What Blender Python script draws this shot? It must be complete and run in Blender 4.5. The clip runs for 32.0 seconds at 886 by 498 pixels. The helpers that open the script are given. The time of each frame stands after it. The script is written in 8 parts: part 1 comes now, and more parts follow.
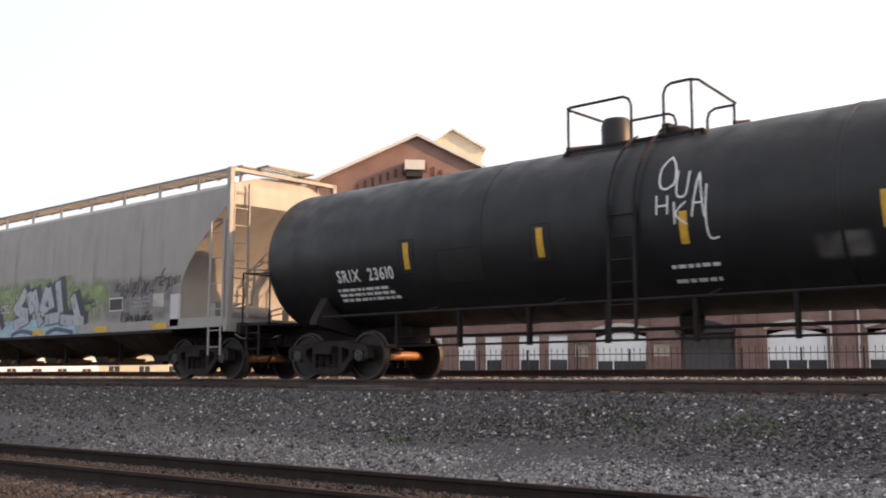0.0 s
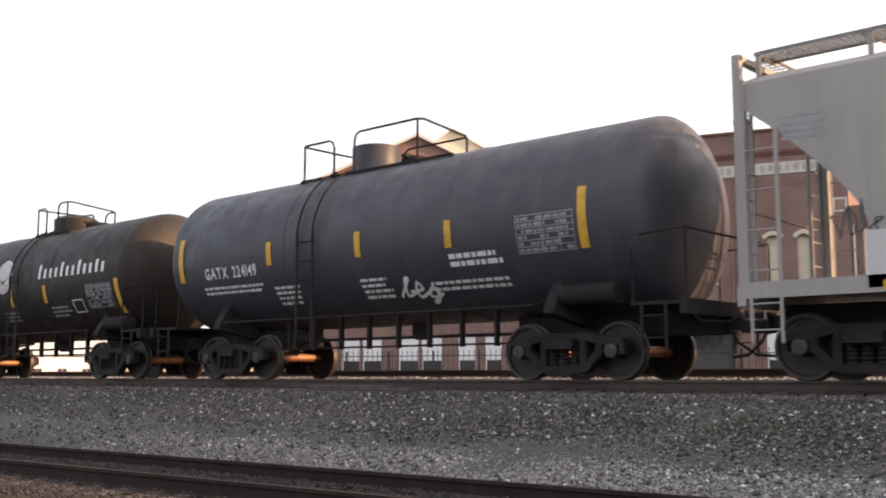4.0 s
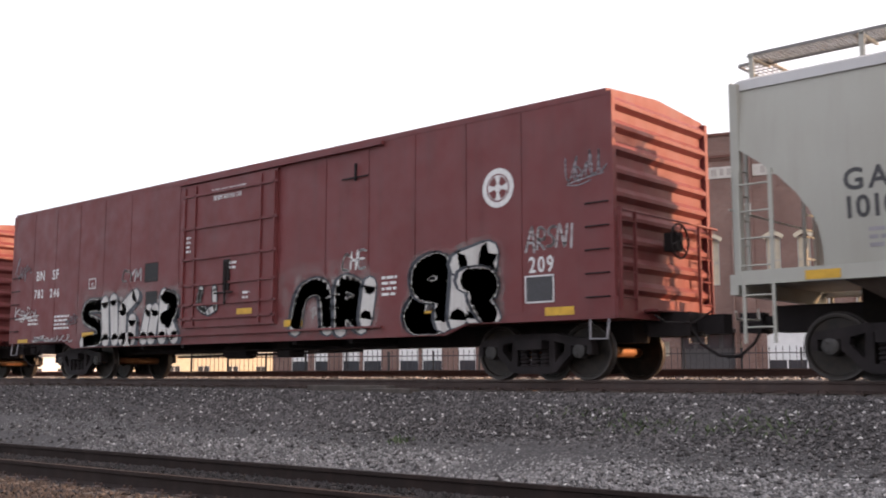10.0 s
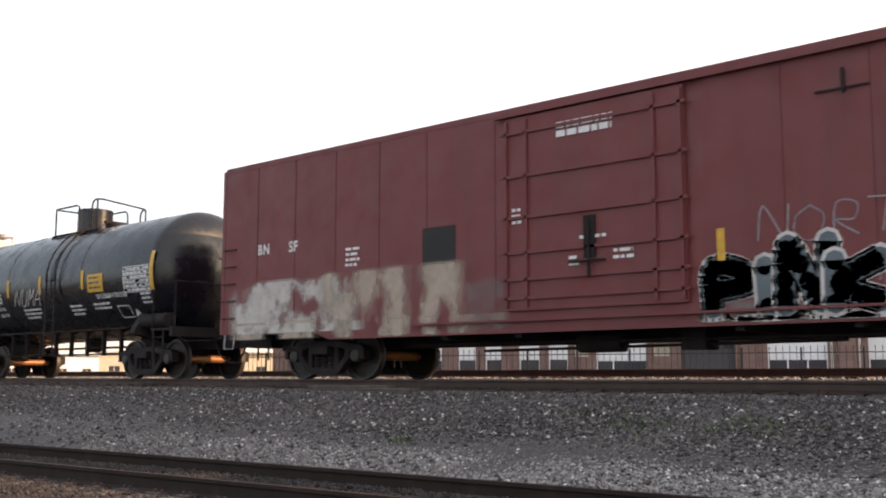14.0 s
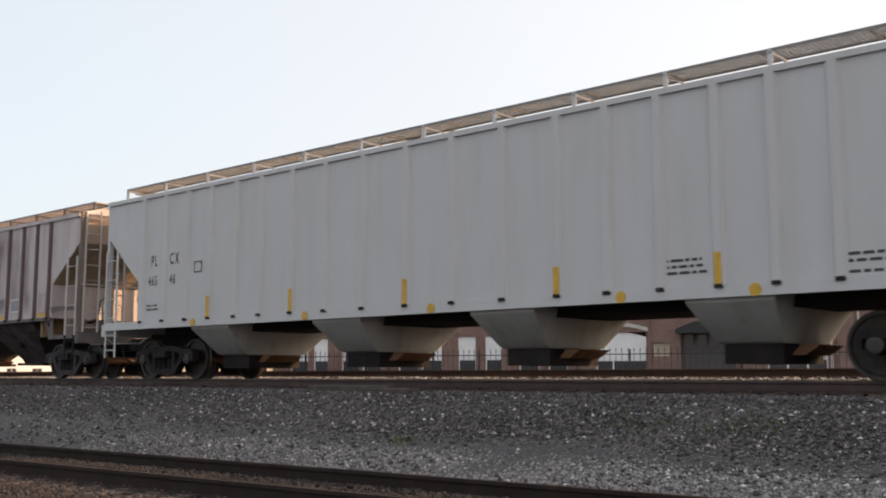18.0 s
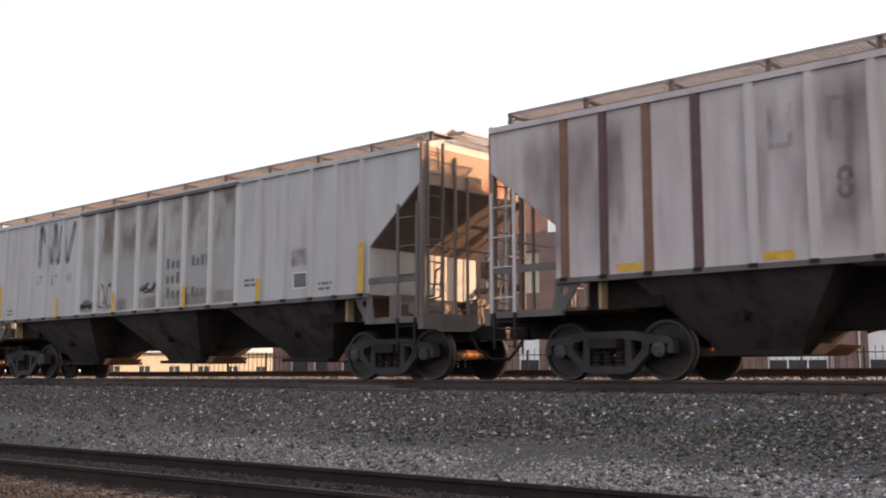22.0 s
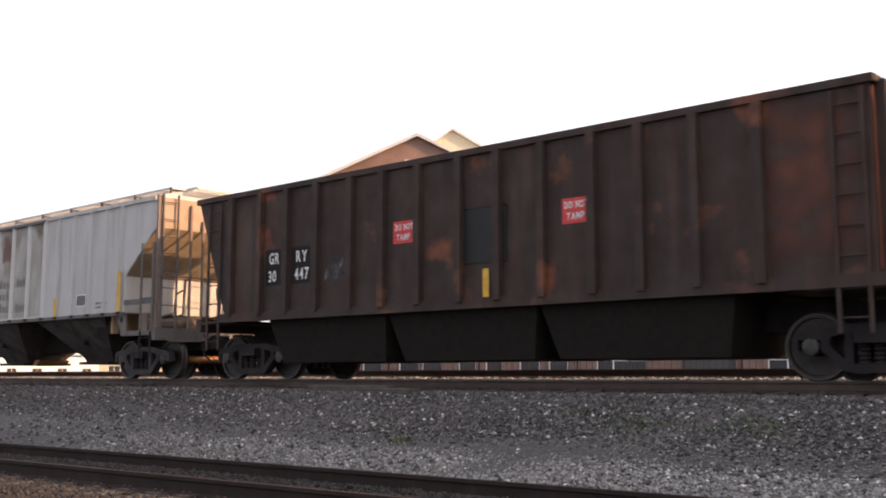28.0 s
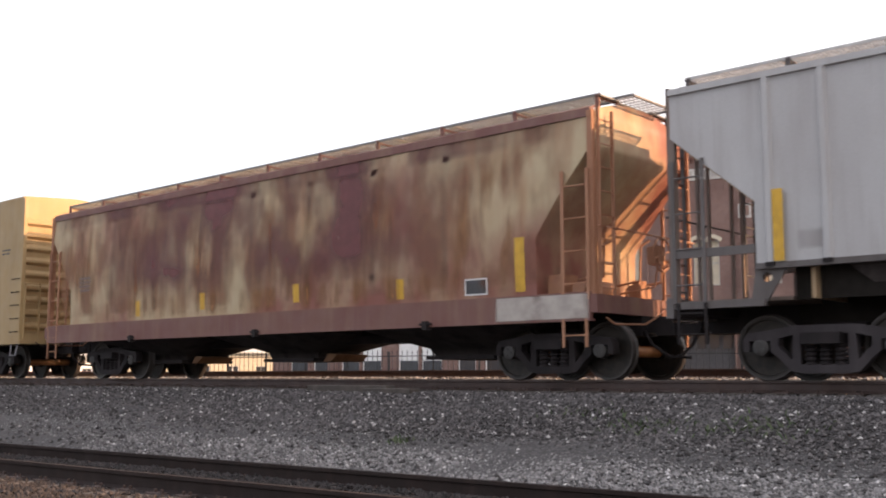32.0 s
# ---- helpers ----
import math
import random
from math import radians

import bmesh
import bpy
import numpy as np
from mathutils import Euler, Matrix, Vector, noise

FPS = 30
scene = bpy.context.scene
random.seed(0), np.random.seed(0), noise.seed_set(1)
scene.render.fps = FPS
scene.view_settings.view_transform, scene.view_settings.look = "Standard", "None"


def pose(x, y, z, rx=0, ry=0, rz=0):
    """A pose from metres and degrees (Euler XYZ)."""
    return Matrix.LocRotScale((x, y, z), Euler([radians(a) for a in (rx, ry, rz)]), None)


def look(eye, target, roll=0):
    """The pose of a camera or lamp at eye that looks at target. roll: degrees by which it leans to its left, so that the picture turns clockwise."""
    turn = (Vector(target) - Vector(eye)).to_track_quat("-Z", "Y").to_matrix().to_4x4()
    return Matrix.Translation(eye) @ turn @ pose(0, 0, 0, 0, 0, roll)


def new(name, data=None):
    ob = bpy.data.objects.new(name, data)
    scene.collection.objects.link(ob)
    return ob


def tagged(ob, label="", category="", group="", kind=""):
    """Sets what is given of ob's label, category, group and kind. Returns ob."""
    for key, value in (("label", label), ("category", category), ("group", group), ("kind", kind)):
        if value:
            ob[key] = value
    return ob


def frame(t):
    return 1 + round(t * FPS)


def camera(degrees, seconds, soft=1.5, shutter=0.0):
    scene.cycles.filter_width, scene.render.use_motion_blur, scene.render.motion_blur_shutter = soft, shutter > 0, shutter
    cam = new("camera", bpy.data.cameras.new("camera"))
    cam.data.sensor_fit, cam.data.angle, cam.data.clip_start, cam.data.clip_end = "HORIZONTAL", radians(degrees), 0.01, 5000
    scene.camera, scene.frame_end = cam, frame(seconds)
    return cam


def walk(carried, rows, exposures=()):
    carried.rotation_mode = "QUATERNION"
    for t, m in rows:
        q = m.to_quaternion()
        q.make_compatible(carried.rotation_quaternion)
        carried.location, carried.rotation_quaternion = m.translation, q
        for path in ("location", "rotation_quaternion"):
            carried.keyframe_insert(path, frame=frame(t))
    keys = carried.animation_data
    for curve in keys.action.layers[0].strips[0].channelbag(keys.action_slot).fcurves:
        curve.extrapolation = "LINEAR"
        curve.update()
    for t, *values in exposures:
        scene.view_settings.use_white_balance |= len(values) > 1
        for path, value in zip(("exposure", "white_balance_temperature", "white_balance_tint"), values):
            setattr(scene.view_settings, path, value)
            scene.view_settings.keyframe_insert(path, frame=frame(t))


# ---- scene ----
# ---- camera: stands still beside the line, eye just above the rail heads ----
cam = camera(46.64, 32.0, soft=1.9, shutter=0.15)
EYE = pose(0, -14.635, 0.067, 97.04, 0, 41.68)
BASE = 0.69     # the clip's camera holds about this exposure and drifts as cars pass
DRIFT = [(0, -0.08), (1, 0.07), (3, 0.22), (4.5, 0.0), (6, -0.12), (9, 0.0), (11, 0.28), (13, 0.24), (14.5, -0.05), (16, -0.38), (17, -0.44), (18, -0.34), (19, -0.18), (20, -0.1), (23, -0.05), (26, -0.05), (29, 0.03), (31, 0.04), (32, 0.14)]
walk(cam, [(0.0, EYE), (32.0, EYE)], [(t, BASE + e, 6500, 11 if 14 < t < 19 else 15 if t < 8 else 18 if t < 14 else 16) for t, e in DRIFT])

# ---- light: hazy bright sky, low warm sun from behind the train ----
SUN_AZ, SUN_EL = 29.0, 21.0     # azimuth from +X towards +Y, elevation
world = bpy.data.worlds.new("sky")
scene.world = world
world.use_nodes = True
wn, wl = world.node_tree.nodes, world.node_tree.links
wn.clear()
sky = wn.new("ShaderNodeTexSky")
sky.sky_type = "NISHITA"
sky.sun_disc = False
sky.sun_elevation, sky.sun_rotation = radians(SUN_EL), radians(90 - SUN_AZ)
sky.dust_density, sky.air_density, sky.ozone_density = 4.0, 1.0, 1.0
# haze: warm white towards the sun, paler and bluer away from it
haze = wn.new("ShaderNodeBackground")
wtc = wn.new("ShaderNodeTexCoord")
wdot = wn.new("ShaderNodeVectorMath")
wdot.operation = "DOT_PRODUCT"
wdot.inputs[1].default_value = (math.cos(radians(SUN_AZ)), math.sin(radians(SUN_AZ)), 0)
wmr = wn.new("ShaderNodeMapRange")
wmr.inputs["From Min"].default_value, wmr.inputs["From Max"].default_value = -0.75, 0.1
wmix = wn.new("ShaderNodeMix")
wmix.data_type = "RGBA"
wmix.inputs[6].default_value, wmix.inputs[7].default_value = (0.93, 0.985, 1.01, 1), (1.34, 1.29, 1.22, 1)
wl.new(wtc.outputs["Generated"], wdot.inputs[0])
wl.new(wdot.outputs["Value"], wmr.inputs["Value"])
wl.new(wmr.outputs[0], wmix.inputs["Factor"])
wl.new(wmix.outputs[2], haze.inputs["Color"])
haze.inputs["Strength"].default_value = 0.52
bg = wn.new("ShaderNodeBackground")
bg.inputs["Strength"].default_value = 0.06
add = wn.new("ShaderNodeAddShader")
wout = wn.new("ShaderNodeOutputWorld")
wl.new(sky.outputs[0], bg.inputs["Color"])
wl.new(bg.outputs[0], add.inputs[0])
wl.new(haze.outputs[0], add.inputs[1])
wl.new(add.outputs[0], wout.inputs["Surface"])
sun = new("sun", bpy.data.lights.new("sun", "SUN"))
sun.data.energy, sun.data.angle, sun.data.color = 5.0, radians(0.6), (1.0, 0.6, 0.3)
sd = Vector((math.cos(radians(SUN_AZ)) * math.cos(radians(SUN_EL)), math.sin(radians(SUN_AZ)) * math.cos(radians(SUN_EL)), math.sin(radians(SUN_EL))))
sun.matrix_world = look(sd * 100, (0, 0, 0))


# ---- materials ----
def shader(name, rough=0.7, metal=0.0, gloss=0.5):
    m = bpy.data.materials.new(name)
    m.use_nodes = True
    n, l = m.node_tree.nodes, m.node_tree.links
    b = n["Principled BSDF"]
    b.inputs["Roughness"].default_value, b.inputs["Metallic"].default_value = rough, metal
    b.inputs["Specular IOR Level"].default_value = gloss
    return m, n, l, b


def noise_tex(n, l, scale, detail=4.0, stretch=None, coord="Object"):
    c = n.new("ShaderNodeTexCoord")
    t = n.new("ShaderNodeTexNoise")
    t.inputs["Scale"].default_value, t.inputs["Detail"].default_value = scale, detail
    if stretch:
        mp = n.new("ShaderNodeMapping")
        mp.inputs["Scale"].default_value = stretch
        l.new(c.outputs[coord], mp.inputs["Vector"])
        l.new(mp.outputs[0], t.inputs["Vector"])
    else:
        l.new(c.outputs[coord], t.inputs["Vector"])
    return t.outputs["Fac"]


def ramp(n, l, fac, lo, hi, a=0.0, b=1.0):
    r = n.new("ShaderNodeMapRange")
    r.inputs["From Min"].default_value, r.inputs["From Max"].default_value = lo, hi
    r.inputs["To Min"].default_value, r.inputs["To Max"].default_value = a, b
    l.new(fac, r.inputs["Value"])
    return r.outputs[0]


def mixc(n, l, fac, a, b):
    x = n.new("ShaderNodeMix")
    x.data_type = "RGBA"
    l.new(fac, x.inputs["Factor"])
    for s, v in ((x.inputs[6], a), (x.inputs[7], b)):
        if isinstance(v, tuple):
            s.default_value = (*v, 1)
        else:
            l.new(v, s)
    return x.outputs[2]


def bump(n, l, b, fac, strength, dist):
    u = n.new("ShaderNodeBump")
    u.inputs["Strength"].default_value, u.inputs["Distance"].default_value = strength, dist
    l.new(fac, u.inputs["Height"])
    l.new(u.outputs[0], b.inputs["Normal"])


def paint(name, base, dirt, patch=(0.45, 0.7), streak=(0.5, 0.75), amount=0.6, rust=None, rust_at=(0.62, 0.7), rough=0.6, metal=0.0, scale=0.7, rust_stretch=(1, 1, 1), gloss=0.5):
    """Weathered paint: broad faded patches, run-down streaks, fine grime, and rust blooms."""
    m, n, l, b = shader(name, rough, metal, gloss)
    big = ramp(n, l, noise_tex(n, l, scale, 5), *patch, 0, amount)
    run = ramp(n, l, noise_tex(n, l, 3.2, 4, (1, 1, 0.12)), *streak, 0, amount)
    thin = ramp(n, l, noise_tex(n, l, 11, 3, (1, 1, 0.05)), 0.57, 0.72, 0, 0.4 * amount)
    chalk = ramp(n, l, noise_tex(n, l, 1.4, 5, (1, 1, 0.4)), 0.5, 0.72, 0, 0.5 * amount)
    fine = ramp(n, l, noise_tex(n, l, 45, 3), 0.35, 0.8, 0, 0.35 * amount)
    c = mixc(n, l, big, base, tuple(0.55 * x + 0.45 * y for x, y in zip(base, dirt)))
    c = mixc(n, l, chalk, c, tuple(min(0.8, v * 1.25) for v in base))
    c = mixc(n, l, run, c, dirt)
    c = mixc(n, l, thin, c, dirt)
    c = mixc(n, l, fine, c, dirt)
    if rust:
        f = ramp(n, l, noise_tex(n, l, 0.9, 7, rust_stretch), *rust_at)
        c = mixc(n, l, f, c, rust)
    l.new(c, b.inputs["Base Color"])
    g = noise_tex(n, l, 2.5, 3)
    l.new(ramp(n, l, g, 0.3, 0.7, rough - 0.1, min(1, rough + 0.15)), b.inputs["Roughness"])
    bump(n, l, b, g, 0.12, 0.03)
    return m


def flat(name, c, rough=0.7, metal=0.0, var=0.25, scale=8, gloss=0.5):
    """A plain colour with soft blotches."""
    m, n, l, b = shader(name, rough, metal, gloss)
    l.new(mixc(n, l, ramp(n, l, noise_tex(n, l, scale, 5), 0.35, 0.7), c, tuple(v * (1 - var) for v in c)), b.inputs["Base Color"])
    return m


def varied(name, a, b_, rough=0.9, lo=0.0, hi=1.0, island=True, speck=None):
    """Colour that differs from piece to piece."""
    m, n, l, b = shader(name, rough)
    if island:
        r = n.new("ShaderNodeNewGeometry").outputs["Random Per Island"]
    else:
        r = n.new("ShaderNodeObjectInfo").outputs["Random"]
    c = mixc(n, l, ramp(n, l, r, lo, hi), a, b_)
    if speck:
        c = mixc(n, l, ramp(n, l, r, 0.965, 0.98), c, speck)
    f = ramp(n, l, noise_tex(n, l, 30, 3), 0.3, 0.75, 0, 0.4)
    l.new(mixc(n, l, f, c, tuple(v * 0.5 for v in a)), b.inputs["Base Color"])
    return m


M_BLACK = paint("black tank paint", (0.009, 0.0095, 0.0115), (0.022, 0.021, 0.021), amount=0.6, rough=0.45, gloss=0.35)
M_BLACK_DIRTY = paint("grimy dark tank paint", (0.036, 0.034, 0.047), (0.064, 0.058, 0.066), amount=0.7, rough=0.5)
M_BLACK_BROWN = paint("brownish black tank paint", (0.017, 0.015, 0.014), (0.045, 0.033, 0.026), amount=0.7, rough=0.5, gloss=0.25)
M_BLACK_NEW = paint("glossy black tank paint", (0.004, 0.005, 0.009), (0.01, 0.01, 0.014), amount=0.3, rough=0.24, gloss=0.5)
M_UNDER = paint("grimy underframe", (0.017, 0.0145, 0.0155), (0.034, 0.027, 0.027), amount=0.7, rough=0.8, gloss=0.2)
M_TRUCK = paint("dusty cast steel", (0.014, 0.0115, 0.0125), (0.032, 0.026, 0.027), amount=0.8, rough=0.75, scale=3, gloss=0.2)
M_TRUCK_GREY = paint("dusty grey cast steel", (0.036, 0.031, 0.034), (0.066, 0.057, 0.06), amount=0.6, rough=0.75, scale=3, gloss=0.2)
def wheel_material():
    m, n, l, b = shader("wheel steel, rim rubbed", 0.5, 0.5)
    c = n.new("ShaderNodeTexCoord")
    sp = n.new("ShaderNodeVectorMath")
    sp.operation = "MULTIPLY"
    sp.inputs[1].default_value = (1, 0, 1)
    ln = n.new("ShaderNodeVectorMath")
    ln.operation = "LENGTH"
    l.new(c.outputs["Object"], sp.inputs[0])
    l.new(sp.outputs[0], ln.inputs[0])
    dirt = mixc(n, l, ramp(n, l, noise_tex(n, l, 9, 4), 0.35, 0.7), (0.014, 0.012, 0.011), (0.032, 0.024, 0.019))
    l.new(mixc(n, l, ramp(n, l, ln.outputs["Value"], 0.415, 0.44), dirt, (0.06, 0.053, 0.051)), b.inputs["Base Color"])
    return m


M_WHEEL = wheel_material()
M_GREY = paint("weathered grey hopper paint", (0.3, 0.285, 0.27), (0.2, 0.18, 0.17), amount=0.4, rough=0.55)
M_GREY_CLEAN = paint("light warm grey hopper paint", (0.36, 0.36, 0.325), (0.28, 0.265, 0.23), amount=0.35, rough=0.5)
M_WHITE = paint("pale grey hopper paint", (0.49, 0.49, 0.5), (0.4, 0.385, 0.37), amount=0.3, rough=0.55)
M_PURPLE = paint("faded lilac grey hopper paint", (0.5, 0.46, 0.465), (0.29, 0.22, 0.21), amount=0.62, rough=0.65, patch=(0.4, 0.7))
M_SILVER = paint("worn pale hopper paint", (0.435, 0.43, 0.435), (0.26, 0.225, 0.215), amount=0.45, rough=0.6)
M_RUSTY = paint("rust-bled cream hopper paint", (0.45, 0.37, 0.24), (0.32, 0.16, 0.085), patch=(0.4, 0.66), amount=0.65, rust=(0.22, 0.085, 0.065), rust_at=(0.49, 0.64), rough=0.7, rust_stretch=(0.45, 0.45, 0.35))
M_PALE = paint("grimy pale lilac hopper paint", (0.49, 0.465, 0.46), (0.29, 0.23, 0.2), amount=0.55, rough=0.65, patch=(0.4, 0.7))
M_RUSTSILL = paint("purple brown sill paint", (0.15, 0.065, 0.058), (0.26, 0.17, 0.11), amount=0.4, rough=0.7)
M_ENDTAN = paint("tan slope sheet paint", (0.38, 0.3, 0.21), (0.2, 0.13, 0.085), amount=0.7, rough=0.75)
M_SHEAR = paint("rusty ochre end panel", (0.38, 0.27, 0.16), (0.24, 0.13, 0.07), amount=0.6, rough=0.75)
M_ENDSHEET = paint("rust-flecked end sheet paint", (0.34, 0.25, 0.19), (0.24, 0.14, 0.09), amount=0.6, rust=(0.26, 0.1, 0.05), rust_at=(0.55, 0.65), rough=0.75)
M_ENDBROWN = paint("brown grimed end steel, also slope shade", (0.19, 0.15, 0.13), (0.1, 0.066, 0.05), amount=0.7, rough=0.75)
M_RUSTEND = paint("rusty red end paint", (0.34, 0.17, 0.1), (0.2, 0.08, 0.04), amount=0.7, rough=0.7)
M_BAY = paint("grimy hopper bay", (0.06, 0.05, 0.048), (0.014, 0.012, 0.0125), patch=(0.42, 0.62), amount=0.9, rough=0.8, gloss=0.15)
M_BAY_WARM = paint("brown dusted hopper bay", (0.1, 0.08, 0.067), (0.05, 0.036, 0.03), amount=0.8, rough=0.8, gloss=0.15)
M_BAY_PALE = paint("dusty pale hopper bay", (0.17, 0.155, 0.14), (0.07, 0.058, 0.05), amount=0.8, rough=0.8, gloss=0.15)
M_CORE = flat("near-black bay and shade-sheet steel", (0.022, 0.019, 0.017), 0.9, gloss=0.1)
M_BAY_GREY = paint("grey hopper bay", (0.42, 0.42, 0.41), (0.26, 0.24, 0.22), amount=0.6, rough=0.7)
M_BOX = paint("oxide red boxcar paint", (0.145, 0.029, 0.03), (0.095, 0.027, 0.027), amount=0.5, rough=0.55)
M_COAL = paint("dark brown hopper steel", (0.028, 0.0175, 0.016), (0.068, 0.036, 0.026), amount=0.7, rust=(0.2, 0.065, 0.032), rust_at=(0.6, 0.72), rough=0.8)
M_YELLOWCAR = paint("yellow boxcar paint", (0.36, 0.25, 0.12), (0.24, 0.16, 0.085), amount=0.4, rough=0.6)
M_STRIPE = flat("yellow reflective stripe", (0.62, 0.36, 0.03), 0.5)
M_LETTER = flat("white lettering", (0.72, 0.72, 0.72), 0.6, 0, 0.2, 20)
M_LETTER_DK = flat("dark lettering", (0.05, 0.05, 0.055), 0.6, 0, 0.2, 20)
M_FADED = flat("faded blue grey lettering", (0.3, 0.29, 0.32), 0.7, 0, 0.3, 6)
M_GALV = flat("galvanised grating", (0.2, 0.195, 0.19), 0.55, 0.3, 0.3)
M_GRAF_W = paint("dirty white spray paint", (0.54, 0.53, 0.51), (0.24, 0.2, 0.19), amount=0.65, rough=0.5, scale=2.0)
M_GRAF_D = flat("slate blue spray paint", (0.1, 0.13, 0.15), 0.5, 0, 0.4, 3)
M_GALVPALE = flat("pale dusty grating", (0.46, 0.45, 0.44), 0.55, 0.2, 0.3)
M_PINKGALV = flat("dusty pinkish grating", (0.29, 0.25, 0.24), 0.6, 0.2, 0.3)
M_GRAF_G = flat("lime green spray paint", (0.36, 0.45, 0.2), 0.5, 0, 0.4, 3)
M_GRAF_K = flat("black spray paint", (0.035, 0.04, 0.055), 0.5, 0, 0.2)
M_RED = flat("red sign paint", (0.6, 0.04, 0.04), 0.5)
M_RAIL = paint("rusty rail steel", (0.045, 0.028, 0.025), (0.075, 0.045, 0.036), amount=0.7, rough=0.7)
M_RAILTOP = flat("worn rail head", (0.2, 0.18, 0.17), 0.4, 0.7)
# both siding stones are darkened in colour to stand for missing shade
M_STONE_OLD = varied("grimy old ballast stone", (0.014, 0.0115, 0.012), (0.06, 0.049, 0.049), 0.95, 0.2, 1.1)
M_STONE_DARKENED = varied("oil-darkened ballast stone", (0.009, 0.0075, 0.008), (0.04, 0.033, 0.034), 0.9, 0.2, 1.1)
M_RAIL_OLD = paint("dark rusted rail steel", (0.022, 0.016, 0.015), (0.045, 0.03, 0.026), amount=0.7, rough=0.85, gloss=0.2)
M_TIE = paint("creosoted sleeper wood", (0.05, 0.042, 0.037), (0.1, 0.085, 0.075), amount=0.7, rough=0.9, scale=3)
M_STONE = varied("ballast stone", (0.036, 0.032, 0.033), (0.19, 0.176, 0.178), 0.9, 0.28, 1.05, speck=(0.5, 0.48, 0.47))
# lighter copy of the ballast, part of its sunlight held in the colour
M_STONE_SUN = varied("pale washed ballast stone", (0.1, 0.098, 0.1), (0.42, 0.41, 0.42), 0.9, 0.1, 1.0)
M_FINE = varied("pale fine gravel", (0.1, 0.096, 0.0965), (0.32, 0.307, 0.309), speck=(0.58, 0.56, 0.56))


# ---- mesh helpers ----
def box(bm, x0, x1, y0, y1, z0, z1):
    v = [bm.verts.new(p) for p in ((x0, y0, z0), (x1, y0, z0), (x1, y1, z0), (x0, y1, z0), (x0, y0, z1), (x1, y0, z1), (x1, y1, z1), (x0, y1, z1))]
    for f in ((3, 2, 1, 0), (4, 5, 6, 7), (0, 1, 5, 4), (1, 2, 6, 5), (2, 3, 7, 6), (3, 0, 4, 7)):
        bm.faces.new([v[i] for i in f])


def prism(bm, poly, a, b, axis="y"):
    """A polygon (u, w) drawn out from a to b along an axis: y: (x, z); x: (y, z); z: (x, y)."""
    def at(p, s):
        return {"y": (p[0], s, p[1]), "x": (s, p[0], p[1]), "z": (p[0], p[1], s)}[axis]
    A = [bm.verts.new(at(p, a)) for p in poly]
    B = [bm.verts.new(at(p, b)) for p in poly]
    k = len(poly)
    bm.faces.new(A)
    bm.faces.new(B[::-1])
    for i in range(k):
        bm.faces.new((A[i], B[i], B[(i + 1) % k], A[(i + 1) % k]))


def tube(bm, pts, r, k=6):
    """A round bar along a line of points."""
    pts = [Vector(p) for p in pts]
    rings = []
    for i, p in enumerate(pts):
        d = (pts[min(i + 1, len(pts) - 1)] - pts[max(i - 1, 0)]).normalized()
        u = d.orthogonal().normalized()
        if i and rings:
            u = (last - d * last.dot(d)).normalized()
        last = u
        w = d.cross(u)
        rings.append([bm.verts.new(p + r * (u * math.cos(2 * math.pi * j / k) + w * math.sin(2 * math.pi * j / k))) for j in range(k)])
    for A, B in zip(rings, rings[1:]):
        for j in range(k):
            bm.faces.new((A[j], A[(j + 1) % k], B[(j + 1) % k], B[j]))
    bm.faces.new(rings[0][::-1])
    bm.faces.new(rings[-1])


def lathe(bm, prof, k=24, axis="y", c=(0, 0, 0)):
    """Turns a profile (s along the axis, radius) about an axis through c."""
    rings = []
    for s, r in prof:
        ring = []
        for j in range(k):
            a = 2 * math.pi * j / k
            q = {"y": (r * math.cos(a), s, r * math.sin(a)), "x": (s, r * math.cos(a), r * math.sin(a)), "z": (r * math.cos(a), r * math.sin(a), s)}[axis]
            ring.append(bm.verts.new(Vector(q) + Vector(c)))
        rings.append(ring)
    for A, B in zip(rings, rings[1:]):
        for j in range(k):
            bm.faces.new((A[j], A[(j + 1) % k], B[(j + 1) % k], B[j]))
    bm.faces.new(rings[0][::-1])
    bm.faces.new(rings[-1])


def loft(bm, levels):
    """Closed stack of rectangles (z, half length, half width, x centre)."""
    rings = []
    for z, hx, hy, cx in levels:
        rings.append([bm.verts.new(p) for p in ((cx - hx, -hy, z), (cx + hx, -hy, z), (cx + hx, hy, z), (cx - hx, hy, z))])
    for A, B in zip(rings, rings[1:]):
        for j in range(4):
            bm.faces.new((A[j], A[(j + 1) % 4], B[(j + 1) % 4], B[j]))
    bm.faces.new(rings[0][::-1])
    bm.faces.new(rings[-1])


def mesh_of(name, bm, material, smooth=40):
    bmesh.ops.recalc_face_normals(bm, faces=bm.faces)
    if smooth:
        for f in bm.faces:
            f.smooth = True
        lim = radians(smooth)
        for e in bm.edges:
            if len(e.link_faces) != 2 or e.calc_face_angle(0) > lim:
                e.smooth = False
    me = bpy.data.meshes.new(name)
    bm.to_mesh(me)
    bm.free()
    me.materials.append(material)
    return me


def part(name, bm, material, parent=None, label="", smooth=40):
    ob = new(name, mesh_of(name, bm, material, smooth))
    if parent:
        ob.parent = parent
    if label:
        ob["label"] = label
    return ob


def again(ob, parent, m):
    """The same part once more, sharing its mesh."""
    o = new(ob.name.split(".")[0], ob.data)
    o.parent = parent
    o.matrix_local = m
    return o


def bm_():
    return bmesh.new()


